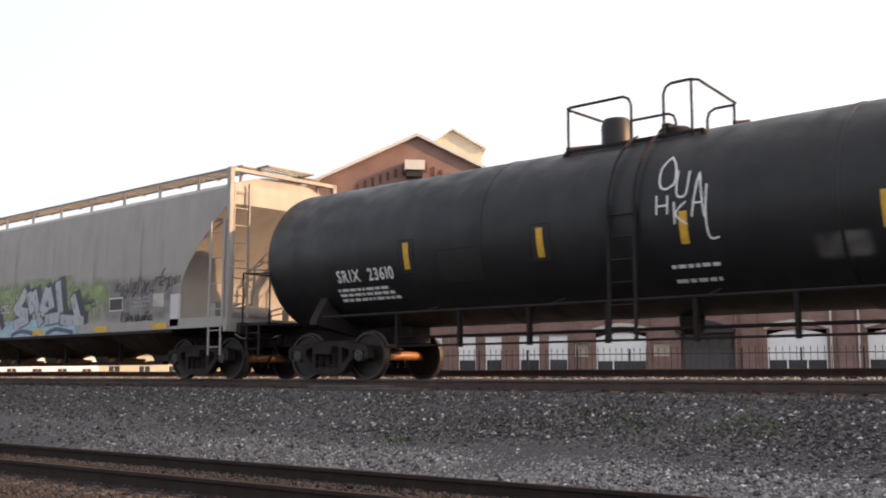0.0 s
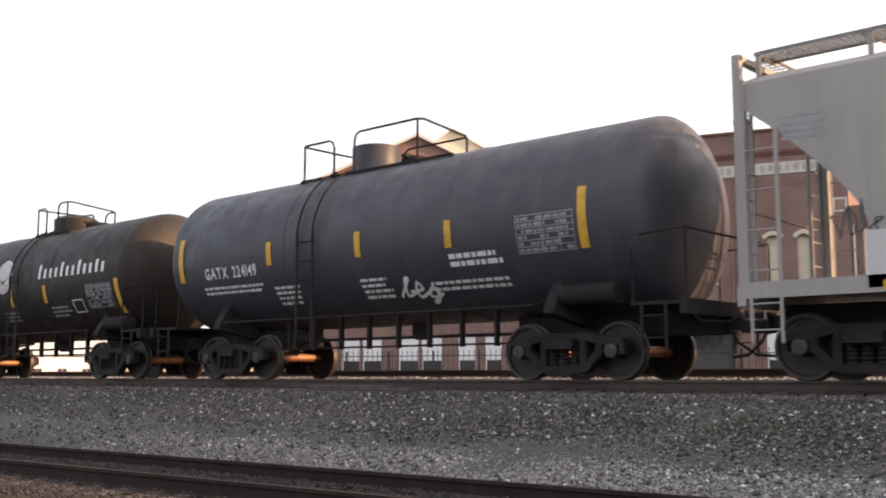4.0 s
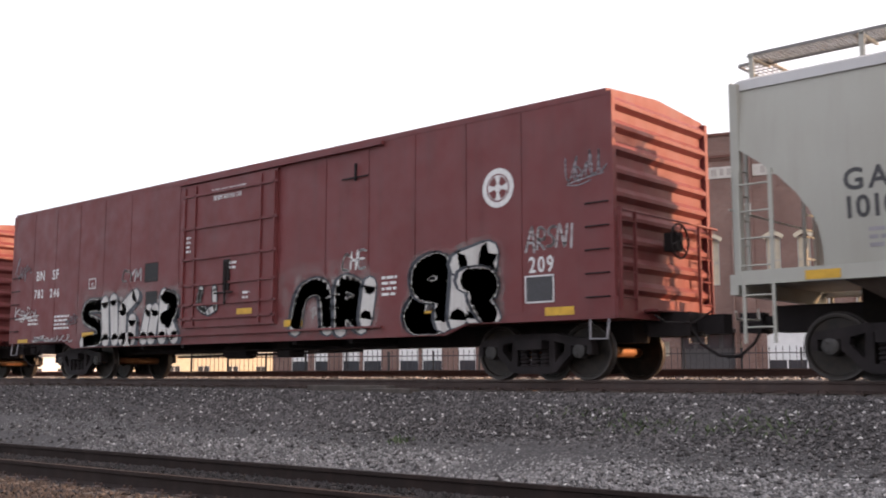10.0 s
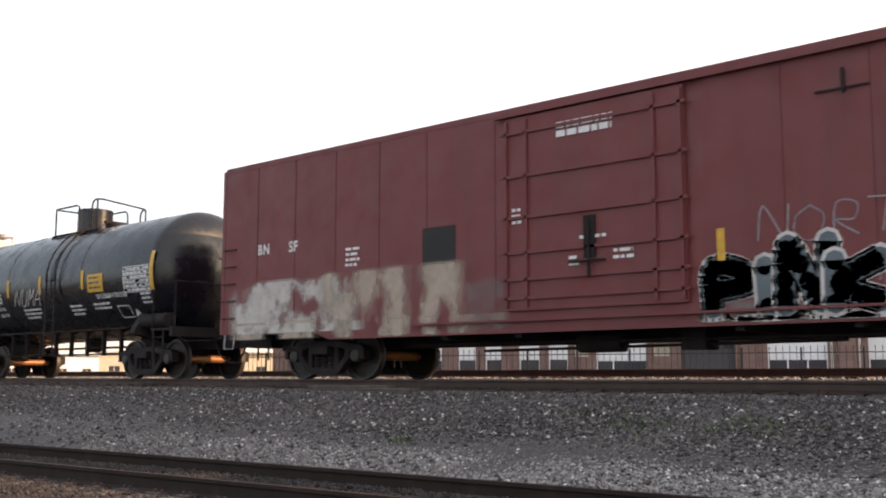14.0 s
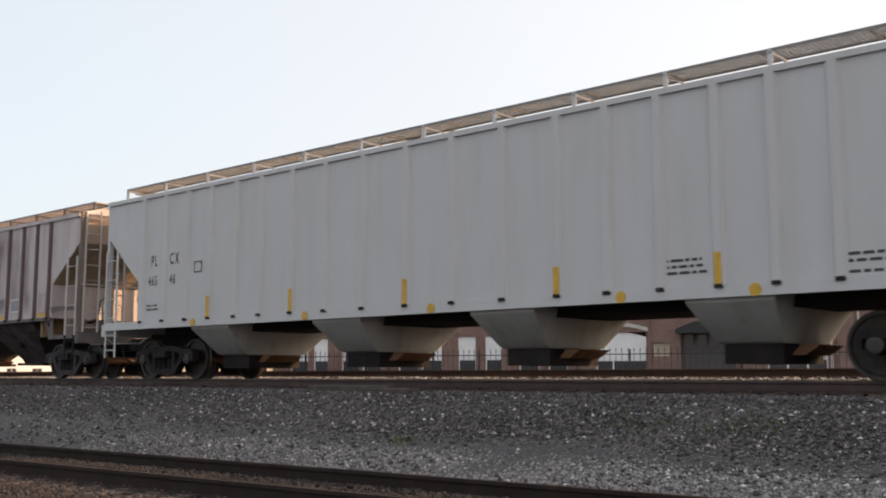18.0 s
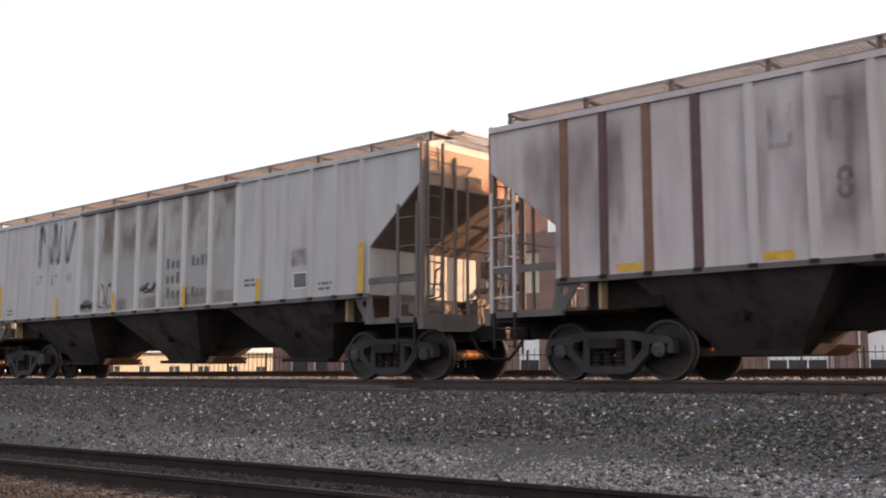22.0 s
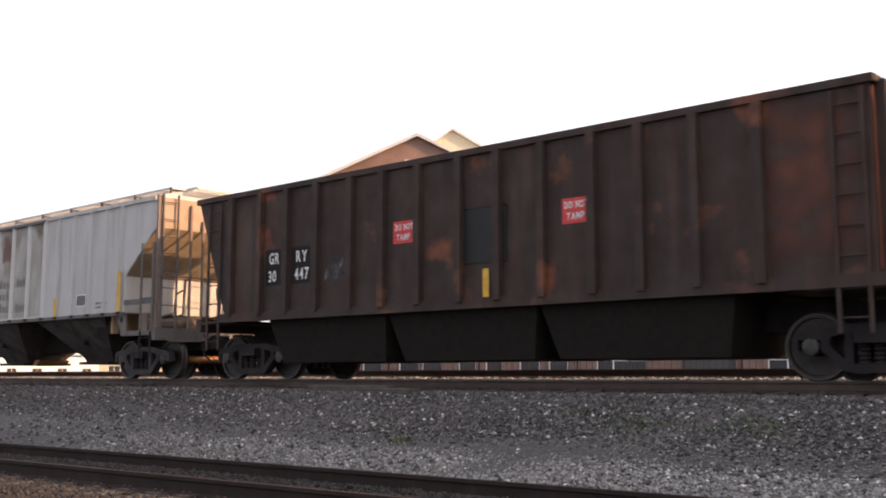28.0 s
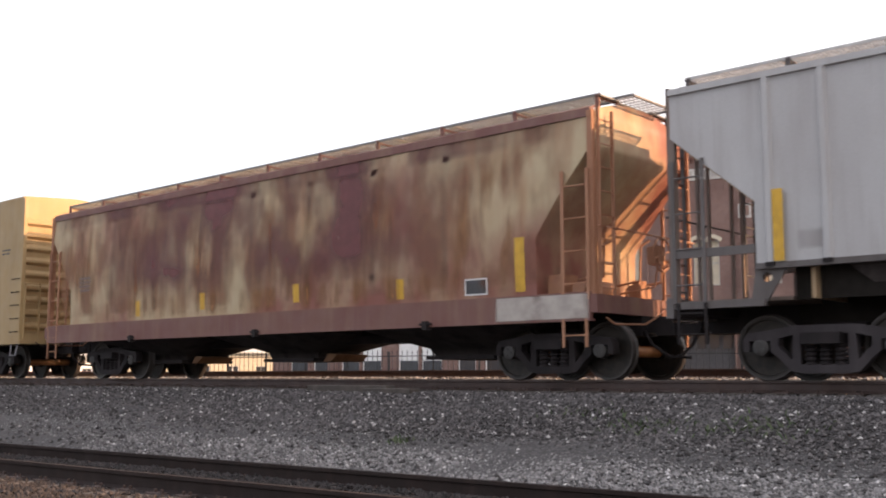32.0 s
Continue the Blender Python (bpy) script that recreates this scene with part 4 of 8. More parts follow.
# ---- tank car ----
def tank_car(name, label, x0, hl, mat_, R=1.5, zc=2.46, tc=6.0, head=0.58, dome=(0.0, 0.34, 0.45, False), platform=(-1.2, 1.2), hx=0.0, loops=(-1.2, -0.4, 0.4, 1.0)):
    car = car_root(name, label, x0, "tank car")
    prof = [(-hl + head * (1 - math.cos(k / 10 * math.pi / 2)), max(0.02, R * math.sin(k / 10 * math.pi / 2))) for k in range(11)]
    full = prof + [(-hl * 0.45, R), (0, R), (hl * 0.45, R)] + [(-s, r) for s, r in prof[::-1]]
    bm = bm_()
    lathe(bm, full, 56, "x", (0, 0, zc))
    part("tank", bm, mat_, car)
    def place(x, z, o=0.006):
        r = R + o * 1.3 + 0.004
        return (x, -math.sqrt(max(0.0, r * r - (z - zc) ** 2)), z)
    # weld bands
    for x in (-0.32 * hl, 0.36 * hl):
        bm = bm_()
        lathe(bm, [(x - 0.04, R), (x - 0.03, R + 0.012), (x + 0.03, R + 0.012), (x + 0.04, R)], 48, "x", (0, 0, zc))
        part("weld_band", bm, mat_, car)
    # stub sills, bolsters, end platform
    for s in (-1, 1):
        bm = bm_()
        box(bm, min(s * (tc - 1.5), s * (hl + 0.35)), max(s * (tc - 1.5), s * (hl + 0.35)), -0.26, 0.26, 0.7, 1.1)
        part("stub_sill", bm, M_UNDER, car)
        bm = bm_()
        prism(bm, [(-1.45, 1.05), (-1.45, 1.13), (-1.15, 1.6), (-0.6, 1.2), (0.6, 1.2), (1.15, 1.6), (1.45, 1.13), (1.45, 1.05), (0.4, 0.85), (-0.4, 0.85)], s * tc - 0.1, s * tc + 0.1, "x")
        part("body_bolster", bm, M_UNDER, car)
        bm = bm_()
        xa, xb = sorted((s * (hl - 0.5), s * (hl + 0.42)))
        box(bm, xa, xb, -1.45, 1.45, 1.1, 1.15)
        box(bm, min(s * (hl + 0.32), s * (hl + 0.45)), max(s * (hl + 0.32), s * (hl + 0.45)), -1.5, 1.5, 0.95, 1.17)
        part("end_platform", bm, M_UNDER, car)
        bm = bm_()
        xr = s * (hl + 0.38)
        for y in (-1.4, 1.4):
            tube(bm, [(s * (hl - 0.5), y, 1.15), (s * (hl - 0.5), y, 2.15), (xr, y * 1.0, 2.2), (xr, y, 1.15)], 0.02)
        tube(bm, [(xr, -1.4, 2.2), (xr, 1.4, 2.2)], 0.02)
        part("end_handrail", bm, M_UNDER, car)
        for y in (-1.5, 1.5):
            ladder(car, s * (hl + 0.1), s * (hl - 0.3), y, y, 0.45, 1.1, 2, M_UNDER, 0.02, "step")
        draft_gear(car, hl + 0.4, s, M_UNDER)
        for y in (-1, 1):
            bm = bm_()
            tube(bm, [(-tc + 0.3, y * 1.48, 1.18), (tc - 0.3, y * 1.48, 1.18)], 0.022)
            for i in range(6):
                x = -tc + 0.3 + (2 * tc - 0.6) * i / 5
                tube(bm, [(x, y * 1.48, 1.18), (x, y * 1.1, 1.3)], 0.016, 5)
            if s > 0:
                part("side_rail", bm, M_UNDER, car)
    # running pipework under the tank
    bm = bm_()
    tube(bm, [(-tc + 1.2, -0.3, 0.8), (tc - 1.2, -0.3, 0.8)], 0.03)
    tube(bm, [(-tc + 1.2, -0.75, 0.62), (tc - 1.2, -0.75, 0.62)], 0.02)
    for i in range(8):
        x = -tc + 1.6 + (2 * tc - 3.2) * i / 7
        box(bm, x - 0.03, x + 0.03, -0.8, -0.7, 0.58, 1.3)
    part("brake_rigging", bm, M_UNDER, car)
    bm = bm_()
    lathe(bm, [(zc - R - 0.28, 0.13), (zc - R - 0.2, 0.2), (zc - R + 0.05, 0.2)], 14, "z", (0.3, 0, 0))
    part("bottom_outlet", bm, M_UNDER, car)
    bm = bm_()
    tube(bm, [(tc + 0.15, -1.2, 1.34), (tc + 0.2, -1.2, 1.34), (tc + 1.1, -1.2, 1.34), (tc + 1.15, -1.2, 1.34)], 0.17, 14)
    part("air_reservoir", bm, M_UNDER, car)
    # top fittings
    top = zc + R
    bm = bm_()
    dx, dr, dh = dome[0], dome[1], dome[2]
    if dome[3]:
        lathe(bm, [(top - 0.08, dr), (top + dh * 0.75, dr), (top + dh * 0.95, dr * 0.8), (top + dh, dr * 0.2)], 22, "z", (dx, 0, 0))
    else:
        lathe(bm, [(top - 0.08, dr), (top + dh - 0.02, dr), (top + dh, dr * 0.92)], 22, "z", (dx, 0, 0))
    part("fittings_housing", bm, mat_, car)
    bm = bm_()
    lathe(bm, [(top - 0.05, 0.28), (top + 0.1, 0.28), (top + 0.14, 0.24)], 16, "z", (dx + 1.1, 0, 0))
    box(bm, dx + 1.04, dx + 1.17, -0.34, 0.34, top + 0.1, top + 0.17)
    part("manway", bm, M_UNDER, car)
    p0, p1 = platform
    t = top - 0.12
    zr = top + 0.66
    for y in (-1, 1):
        grating(car, p0, p1 - 0.6, min(y * 0.35, y * 0.72), max(y * 0.35, y * 0.72), t, M_UNDER, "top_platform")
    # a railing loop round each end of the platform, near side to far side
    a0, a1, b0, b1 = loops
    yy = 0.72
    for u, v, zz, drop in ((a1, a0, zr - 0.04, 0.0), (b0, b1, zr + 0.02, 0.12)):
        k = 0.14 if v > u else -0.14
        bm = bm_()
        tube(bm, [(u, -yy, t - 0.05), (u, -yy, zz - 0.16), (u + k * 0.3, -yy, zz - 0.05), (u + k, -yy, zz), (v - k * 0.7, -yy, zz), (v, -yy + 0.1, zz), (v, yy - 0.1, zz - drop), (v - k * 0.7, yy, zz - drop), (u + k, yy, zz - drop), (u + k * 0.3, yy, zz - drop - 0.05), (u, yy, zz - drop - 0.16), (u, yy, t - 0.05)], 0.024, 8)
        loop = part("safety_railing", bm, M_UNDER, car)
        for y, d in ((-yy, 0.0), (yy, drop)):
            bm = bm_()
            tube(bm, [(v - k * 0.5, y, t - 0.12), (v - k * 0.5, y, zz - d)], 0.024)
            part("railing_post", bm, M_UNDER, loop)
    for x in (p0, p1 - 0.6):
        bm = bm_()
        box(bm, x - 0.03, x + 0.03, -0.75, 0.75, t - 0.1, t - 0.03)
        part("platform_bearer", bm, M_UNDER, car)
    ladder(car, hx - 0.25, hx + 0.2, -R - 0.06, -R - 0.06, 0.6, zc + 0.2, 6, M_UNDER)
    bm = bm_()
    for dx in (-0.25, 0.2):
        tube(bm, [place(hx + dx, zc + R * math.sin(a / 8 * 1.35), 0.06) for a in range(9)], 0.022)
    part("ladder_top", bm, M_UNDER, car)
    truck(car, -tc)
    truck(car, tc)
    return car, place


# ---- box car ----
def box_car(name, label, x0, L, mat_, top=4.5, door=(-1.7, 1.55), tc=(-6.8, 7.3), lo=0.95):
    car = car_root(name, label, x0, "boxcar")
    hl, W = L / 2, 1.52
    bm = bm_()
    loft(bm, [(lo, hl - 0.1, W, 0), (top - 0.12, hl - 0.1, W, 0), (top - 0.04, hl - 0.1, W - 0.03, 0), (top + 0.06, hl - 0.1, 0.1, 0)])
    part("body", bm, mat_, car)
    def place(x, z, o=0.006):
        return (x, -W - 0.012 - o, z)
    # side panels, each a little proud, with a seam between
    edges = [-hl + 0.02]
    while edges[-1] < door[0] - 1.3:
        edges.append(edges[-1] + 1.18)
    edges[-1] = door[0] - 0.25
    right = [door[1] + 0.25]
    while right[-1] < hl - 1.3:
        right.append(right[-1] + 1.18)
    right[-1] = hl - 0.02
    for s in (-1, 1):
        for run in (edges, right):
            for a, b in zip(run, run[1:]):
                bm = bm_()
                box(bm, a + 0.012, b - 0.012, min(s * W, s * (W + 0.012)), max(s * W, s * (W + 0.012)), lo + 0.1, top - 0.14)
                part("side_panel", bm, mat_, car, smooth=0)
    bm = bm_()
    for s in (-1, 1):
        box(bm, -hl + 0.1, hl - 0.1, s * (W + 0.004) - 0.014, s * (W + 0.004) + 0.014, top - 0.15, top - 0.05)
    part("top_chord", bm, mat_, car)
    for s in (-1, 1):
        bm = bm_()
        prism(bm, [(-hl + 0.02, lo + 0.14), (-hl + 0.02, lo - 0.03), (-hl + 2.9, lo - 0.03), (-hl + 3.4, lo - 0.2), (hl - 3.4, lo - 0.2), (hl - 2.9, lo - 0.03), (hl - 0.02, lo - 0.03), (hl - 0.02, lo + 0.14)], s * (W - 0.02) - 0.028, s * (W - 0.02) + 0.028)
        part("side_sill", bm, mat_, car)
        # plug door with its bars and rods
        bm = bm_()
        y0, y1 = sorted((s * (W + 0.0), s * (W + 0.06)))
        box(bm, door[0], door[1], y0, y1, lo + 0.15, top - 0.25)
        d = part("plug_door", bm, mat_, car)
        yb0, yb1 = sorted((s * (W + 0.06), s * (W + 0.1)))
        for z in (0.32, 0.62, 1.05, 1.62, 2.3, 3.02):
            bm = bm_()
            box(bm, door[0] - 0.1, door[1] + 0.05, yb0, yb1, lo + z, lo + z + 0.05)
            part("door_bar", bm, mat_, d)
        for x in (door[0] + 0.02, door[0] + 0.42, door[1] - 0.5, door[1] - 0.06):
            bm = bm_()
            box(bm, x - 0.03, x + 0.03, yb0, yb1 + 0.003, lo + 0.2, top - 0.3)
            part("door_rod", bm, mat_, d)
        bm = bm_()
        xm = (door[0] + door[1]) / 2
        box(bm, xm - 0.1, xm + 0.1, yb0, yb1 + 0.0, lo + 0.9, lo + 1.55)
        tube(bm, [(xm - 0.35, s * (W + 0.13), lo + 0.85), (xm + 0.3, s * (W + 0.13), lo + 0.85)], 0.02)
        tube(bm, [(xm, s * (W + 0.12), lo + 1.5), (xm, s * (W + 0.12), lo + 0.6)], 0.025)
        part("door_lock", bm, M_UNDER, d)
        bm = bm_()
        box(bm, door[0] - 2.1, door[1] + 3.0, *sorted((s * (W + 0.03), s * (W + 0.08))), lo - 0.02, lo + 0.015)
        box(bm, door[0] - 0.2, door[1] + 3.0, *sorted((s * (W + 0.02), s * (W + 0.1))), top - 0.22, top - 0.15)
        part("door_track", bm, mat_, car)
        bm = bm_()
        for z in (top - 0.75,):
            box(bm, door[1] + 1.9, door[1] + 2.6, *sorted((s * (W + 0.03), s * (W + 0.05))), z, z + 0.025)
            box(bm, door[1] + 2.25, door[1] + 2.29, *sorted((s * (W + 0.03), s * (W + 0.06))), z - 0.05, z + 0.28)
        part("door_stop", bm, M_UNDER, car)
    # corrugated ends
    for s in (-1, 1):
        for i in range(9):
            z = lo + 0.35 + i * 0.355
            bm = bm_()
            xe = s * (hl - 0.1)
            prism(bm, [(xe, z), (xe + s * 0.085, z + 0.07), (xe + s * 0.085, z + 0.13), (xe, z + 0.22)], -W + 0.08, W - 0.08)
            part("end_rib", bm, mat_, car)
        bm = bm_()
        for y in (-W + 0.03, W - 0.03):
            box(bm, s * (hl - 0.06) - 0.05, s * (hl - 0.06) + 0.05, y - 0.05, y + 0.05, lo, top - 0.1)
        box(bm, *sorted((s * (hl - 0.1), s * (hl + 0.03))), -W, W, lo - 0.02, lo + 0.3)
        part("end_frame", bm, mat_, car)
        ladder(car, s * (hl + 0.04), s * (hl + 0.04), -W + 0.08, -W + 0.5, lo + 0.1, lo + 1.65, 4, mat_)
        ladder(car, s * (hl + 0.04), s * (hl + 0.04), W - 0.08, W - 0.5, lo + 0.1, lo + 1.65, 4, mat_)
        for y in (-1, 1):
            for k in range(5):
                z = lo + 0.3 + k * 0.36
                bm = bm_()
                tube(bm, [(s * (hl - 0.1), y * (W + 0.01), z), (s * (hl - 0.1), y * (W + 0.06), z), (s * (hl - 0.5), y * (W + 0.06), z), (s * (hl - 0.5), y * (W + 0.01), z)], 0.013, 5)
                part("grab_iron", bm, M_UNDER, car)
            bm = bm_()
            tube(bm, [(s * (hl - 0.14), y * (W - 0.02), lo), (s * (hl - 0.16), y * (W + 0.02), 0.62), (s * (hl - 0.46), y * (W + 0.02), 0.62), (s * (hl - 0.48), y * (W - 0.02), lo)], 0.018, 6)
            part("sill_step", bm, M_FADED, car)
        bm = bm_()
        box(bm, *sorted((s * (hl - 0.2), s * (hl + 0.55))), -0.3, 0.3, 0.68, 1.05)
        part("cushion_pocket", bm, M_UNDER, car)
        bm = bm_()
        tube(bm, [(s * (hl + 0.12), -W, lo + 1.6), (s * (hl + 0.12), W, lo + 1.6)], 0.02)
        box(bm, *sorted((s * (hl + 0.02), s * (hl + 0.28))), -0.8, 0.8, lo + 0.1, lo + 0.13)
        part("crossover_platform", bm, mat_, car)
        draft_gear(car, hl + 0.5, s, M_UNDER)
    brake_wheel(car, hl + 0.24, 0.0, lo + 1.25, 1, M_UNDER)
    bm = bm_()
    box(bm, -hl + 0.5, hl - 0.5, -0.25, 0.25, 0.6, lo)
    part("centre_sill", bm, M_UNDER, car)
    bm = bm_()
    tube(bm, [(-4.5, -0.9, 0.62), (4.5, -0.9, 0.6)], 0.02)
    tube(bm, [(-3, -0.6, 0.5), (3.4, -0.75, 0.55)], 0.025)
    tube(bm, [(-0.9, -0.7, 0.6), (-0.1, -0.7, 0.6)], 0.17, 12)
    box(bm, 1.0, 1.4, -0.9, -0.5, 0.45, 0.75)
    for x in (-3.2, -1.6, 2.2, 3.8):
        box(bm, x - 0.06, x + 0.06, -1.45, 1.45, 0.68, 0.8)
    part("brake_rigging", bm, M_UNDER, car)
    for x in tc:
        truck(car, x)
    return car, place


# ---- open-top coal hopper ----
def coal_hopper(name, label, x0, L, mat_, top=3.85, lo=1.3, tc=(-6.0, 6.85)):
    car = car_root(name, label, x0, "hopper car")
    hl, W = L / 2, 1.5
    bm = bm_()
    # a tub: outer sides, sloped end, open top with wall thickness
    def ring(z, inset):
        f = (z - lo) / (top - lo)
        xl = -hl + (1 - f) * 1.0
        return [(xl + inset, -W + inset, z), (hl - 0.35 - inset, -W + inset, z), (hl - 0.35 - inset, W - inset, z), (xl + inset, W - inset, z)]
    rings = [[bm.verts.new(p) for p in ring(z, i)] for z, i in ((lo, 0), (top, 0), (top, 0.05), (lo + 0.4, 0.05))]
    for A, B in zip(rings, rings[1:]):
        for j in range(4):
            bm.faces.new((A[j], A[(j + 1) % 4], B[(j + 1) % 4], B[j]))
    bm.faces.new(rings[0][::-1])
    bm.faces.new(rings[-1])
    part("body", bm, mat_, car)
    bm = bm_()
    for s in (-1, 1):
        box(bm, -hl - 0.03, hl - 0.3, s * W - 0.06, s * W + 0.06, top - 0.06, top + 0.05)
    for x in (-hl, hl - 0.35):
        box(bm, x - 0.06, x + 0.06, -W, W, top - 0.06, top + 0.05)
    part("top_chord", bm, mat_, car)
    # coal heaped just over the rim
    bm = bm_()
    rng = random.Random(5)
    g = [[bm.verts.new((-hl + 0.2 + (L - 0.7) * i / 40, -1.4 + 2.8 * j / 8, top - 0.05 + (0.18 * math.sin(math.pi * j / 8) * (0.6 + 0.4 * math.sin(i * 0.9))) + rng.uniform(-0.03, 0.03))) for j in range(9)] for i in range(41)]
    for i in range(40):
        for j in range(8):
            bm.faces.new((g[i][j], g[i + 1][j], g[i + 1][j + 1], g[i][j + 1]))
    part("coal_load", bm, flat("coal", (0.02, 0.02, 0.022), 0.6), car, "heaped dark coal", 20)
    for s in (-1, 1):
        bm = bm_()
        box(bm, -hl + 0.9, hl - 0.05, s * 1.5 - 0.07, s * 1.5 + 0.07, lo - 0.12, lo + 0.05)
        part("side_sill", bm, mat_, car)
        for i in range(14):
            x = -6.15 + 0.895 * i + (0.06 if i % 3 == 1 else 0)
            bm = bm_()
            box(bm, x - 0.07, x + 0.07, *sorted((s * W, s * (W + 0.12))), lo, top - 0.05)
            part("side_stake", bm, mat_, car)
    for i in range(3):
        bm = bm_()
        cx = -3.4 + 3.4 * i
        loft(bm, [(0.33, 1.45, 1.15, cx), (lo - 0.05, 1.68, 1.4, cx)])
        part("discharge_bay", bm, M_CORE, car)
    bm = bm_()
    box(bm, -hl + 0.4, hl - 0.1, -0.25, 0.25, 0.7, 1.1)
    part("centre_sill", bm, M_UNDER, car)
    for s in (-1, 1):
        bm = bm_()
        box(bm, *sorted((s * (hl - 1.3), s * (hl - 0.05))), -1.5, 1.5, lo - 0.14, lo - 0.08)
        box(bm, *sorted((s * (hl - 0.18), s * (hl - 0.02))), -1.52, 1.52, lo - 0.3, lo - 0.02)
        part("end_sill", bm, mat_, car)
        for y in (-1.55, 1.55):
            ladder(car, s * (hl - 0.45), s * (hl - 0.85), y, y, 0.6, top - 0.1, 8, mat_)
        draft_gear(car, hl - 0.1, s, M_UNDER)
    bm = bm_()
    for y in (-1.3, -0.45, 0.45, 1.3):
        box(bm, hl - 0.35, hl - 0.22, y - 0.05, y + 0.05, lo, top)
    part("end_post", bm, mat_, car)
    brake_wheel(car, hl - 0.1, -0.5, 2.2, 1, M_UNDER)
    for x in tc:
        truck(car, x)
    return car, place_flat(W + 0.0)


def place_flat(W):
    def place(x, z, o=0.006):
        return (x, -W - o, z)
    return place


# ---- ground, tracks ----
def ground_z(y):
    """Height of the ground across the line: track bed, ballast shoulder, gravel, near track, then level."""
    pts = [(-60, -1.25), (-11.5, -1.2), (-9.4, -1.14), (-6.0, -1.13), (-4.3, -0.74), (-2.35, -0.22), (1.7, -0.2), (2.2, 0.0), (5.6, 0.03), (7.5, -0.5), (20, -0.7), (400, -1.0)]
    for (a, za), (b, zb) in zip(pts, pts[1:]):
        if y <= b:
            return za + (zb - za) * max(0, (y - a)) / (b - a)
    return pts[-1][1]


def ground_material():
    m, n, l, b = shader("gravel ground", 0.95)
    c = n.new("ShaderNodeTexCoord").outputs["Object"]
    v = n.new("ShaderNodeTexVoronoi")
    v.inputs["Scale"].default_value = 22
    l.new(c, v.inputs["Vector"])
    bw = n.new("ShaderNodeRGBToBW")
    l.new(v.outputs["Color"], bw.inputs[0])
    stone = mixc(n, l, ramp(n, l, bw.outputs[0], 0.15, 0.9), (0.085, 0.08, 0.082), (0.17, 0.161, 0.164))
    big = ramp(n, l, noise_tex(n, l, 0.5, 5), 0.4, 0.7, 0, 0.5)
    col = mixc(n, l, big, stone, (0.09, 0.084, 0.086))
    # stones darken towards their rims: shade of the gaps painted into the colour
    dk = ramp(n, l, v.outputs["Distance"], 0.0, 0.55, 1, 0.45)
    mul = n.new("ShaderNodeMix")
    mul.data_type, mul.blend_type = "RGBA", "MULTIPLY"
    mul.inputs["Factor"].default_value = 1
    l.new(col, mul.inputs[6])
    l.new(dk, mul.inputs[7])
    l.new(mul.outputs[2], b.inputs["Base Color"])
    bump(n, l, b, ramp(n, l, v.outputs["Distance"], 0, 0.6, 1, 0), 0.7, 0.03)
    return m


M_GROUND = ground_material()
ys = [-3000, -400, -60, -30, -15, -11.5, -9.4, -8, -6.8, -6.0, -5.4, -4.8, -4.3, -3.9, -3.4, -2.9, -2.35, -1.5, 0, 1.7, 2.2, 3.5, 5.6, 7.5, 12, 20, 45, 100, 400, 3000]
xs = [-3000, -600, -200] + [-120 + i * 1.5 for i in range(101)] + [60, 200, 600, 3000]
bm = bm_()
rng = random.Random(3)
grid = [[bm.verts.new((x, y, ground_z(y) + (0.03 * noise.noise((x * 0.6, y * 0.9, 0)) if -60 < y < 12 else 0))) for y in ys] for x in xs]
for i in range(len(xs) - 1):
    for j in range(len(ys) - 1):
        bm.faces.new((grid[i][j], grid[i + 1][j], grid[i + 1][j + 1], grid[i][j + 1]))
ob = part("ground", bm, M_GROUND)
tagged(ob, "grey gravel ground with a sloping ballast shoulder", "ground", kind="structure")


def rail_mesh(x0, x1, mat_, deep=0.0):
    bm = bm_()
    prism(bm, [(-0.07, -0.17 - deep), (0.07, -0.17 - deep), (0.07, -0.155 - deep), (0.012, -0.13 - deep), (0.012, -0.045), (0.036, -0.035), (0.036, -0.004), (-0.036, -0.004), (-0.036, -0.035), (-0.012, -0.045), (-0.012, -0.13 - deep), (-0.07, -0.155 - deep)], x0, x1, "x")
    return mesh_of("rail", bm, mat_, 0)


ME_RAIL = rail_mesh(-420, 160, M_RAIL)
ME_RAIL_OLD = rail_mesh(-420, 160, M_RAIL_OLD, 0.015)
bm = bm_()
box(bm, -420, 160, -0.032, 0.032, -0.004, 0.0)
ME_RAILTOP = mesh_of("rail_head", bm, M_RAILTOP, 0)
bm = bm_()
box(bm, -420, 160, -0.032, 0.032, -0.004, 0.0)
ME_RAILTOP_OLD = mesh_of("rail_head", bm, M_RAIL_OLD, 0)
bm = bm_()
loft(bm, [(-0.34, 0.11, 1.3, 0), (-0.18, 0.115, 1.3, 0), (-0.172, 0.105, 1.29, 0)])
ME_TIE = mesh_of("sleeper", bm, M_TIE, 0)
bm = bm_()
box(bm, -0.1, 0.1, -0.17, 0.17, -0.172, -0.158)
for dx in (-0.05, 0.05):
    for dy in (-0.09, 0.09):
        box(bm, dx - 0.012, dx + 0.012, dy - 0.012, dy + 0.012, -0.158, -0.125)
ME_PLATE = mesh_of("tie_plate", bm, M_RAIL, 0)


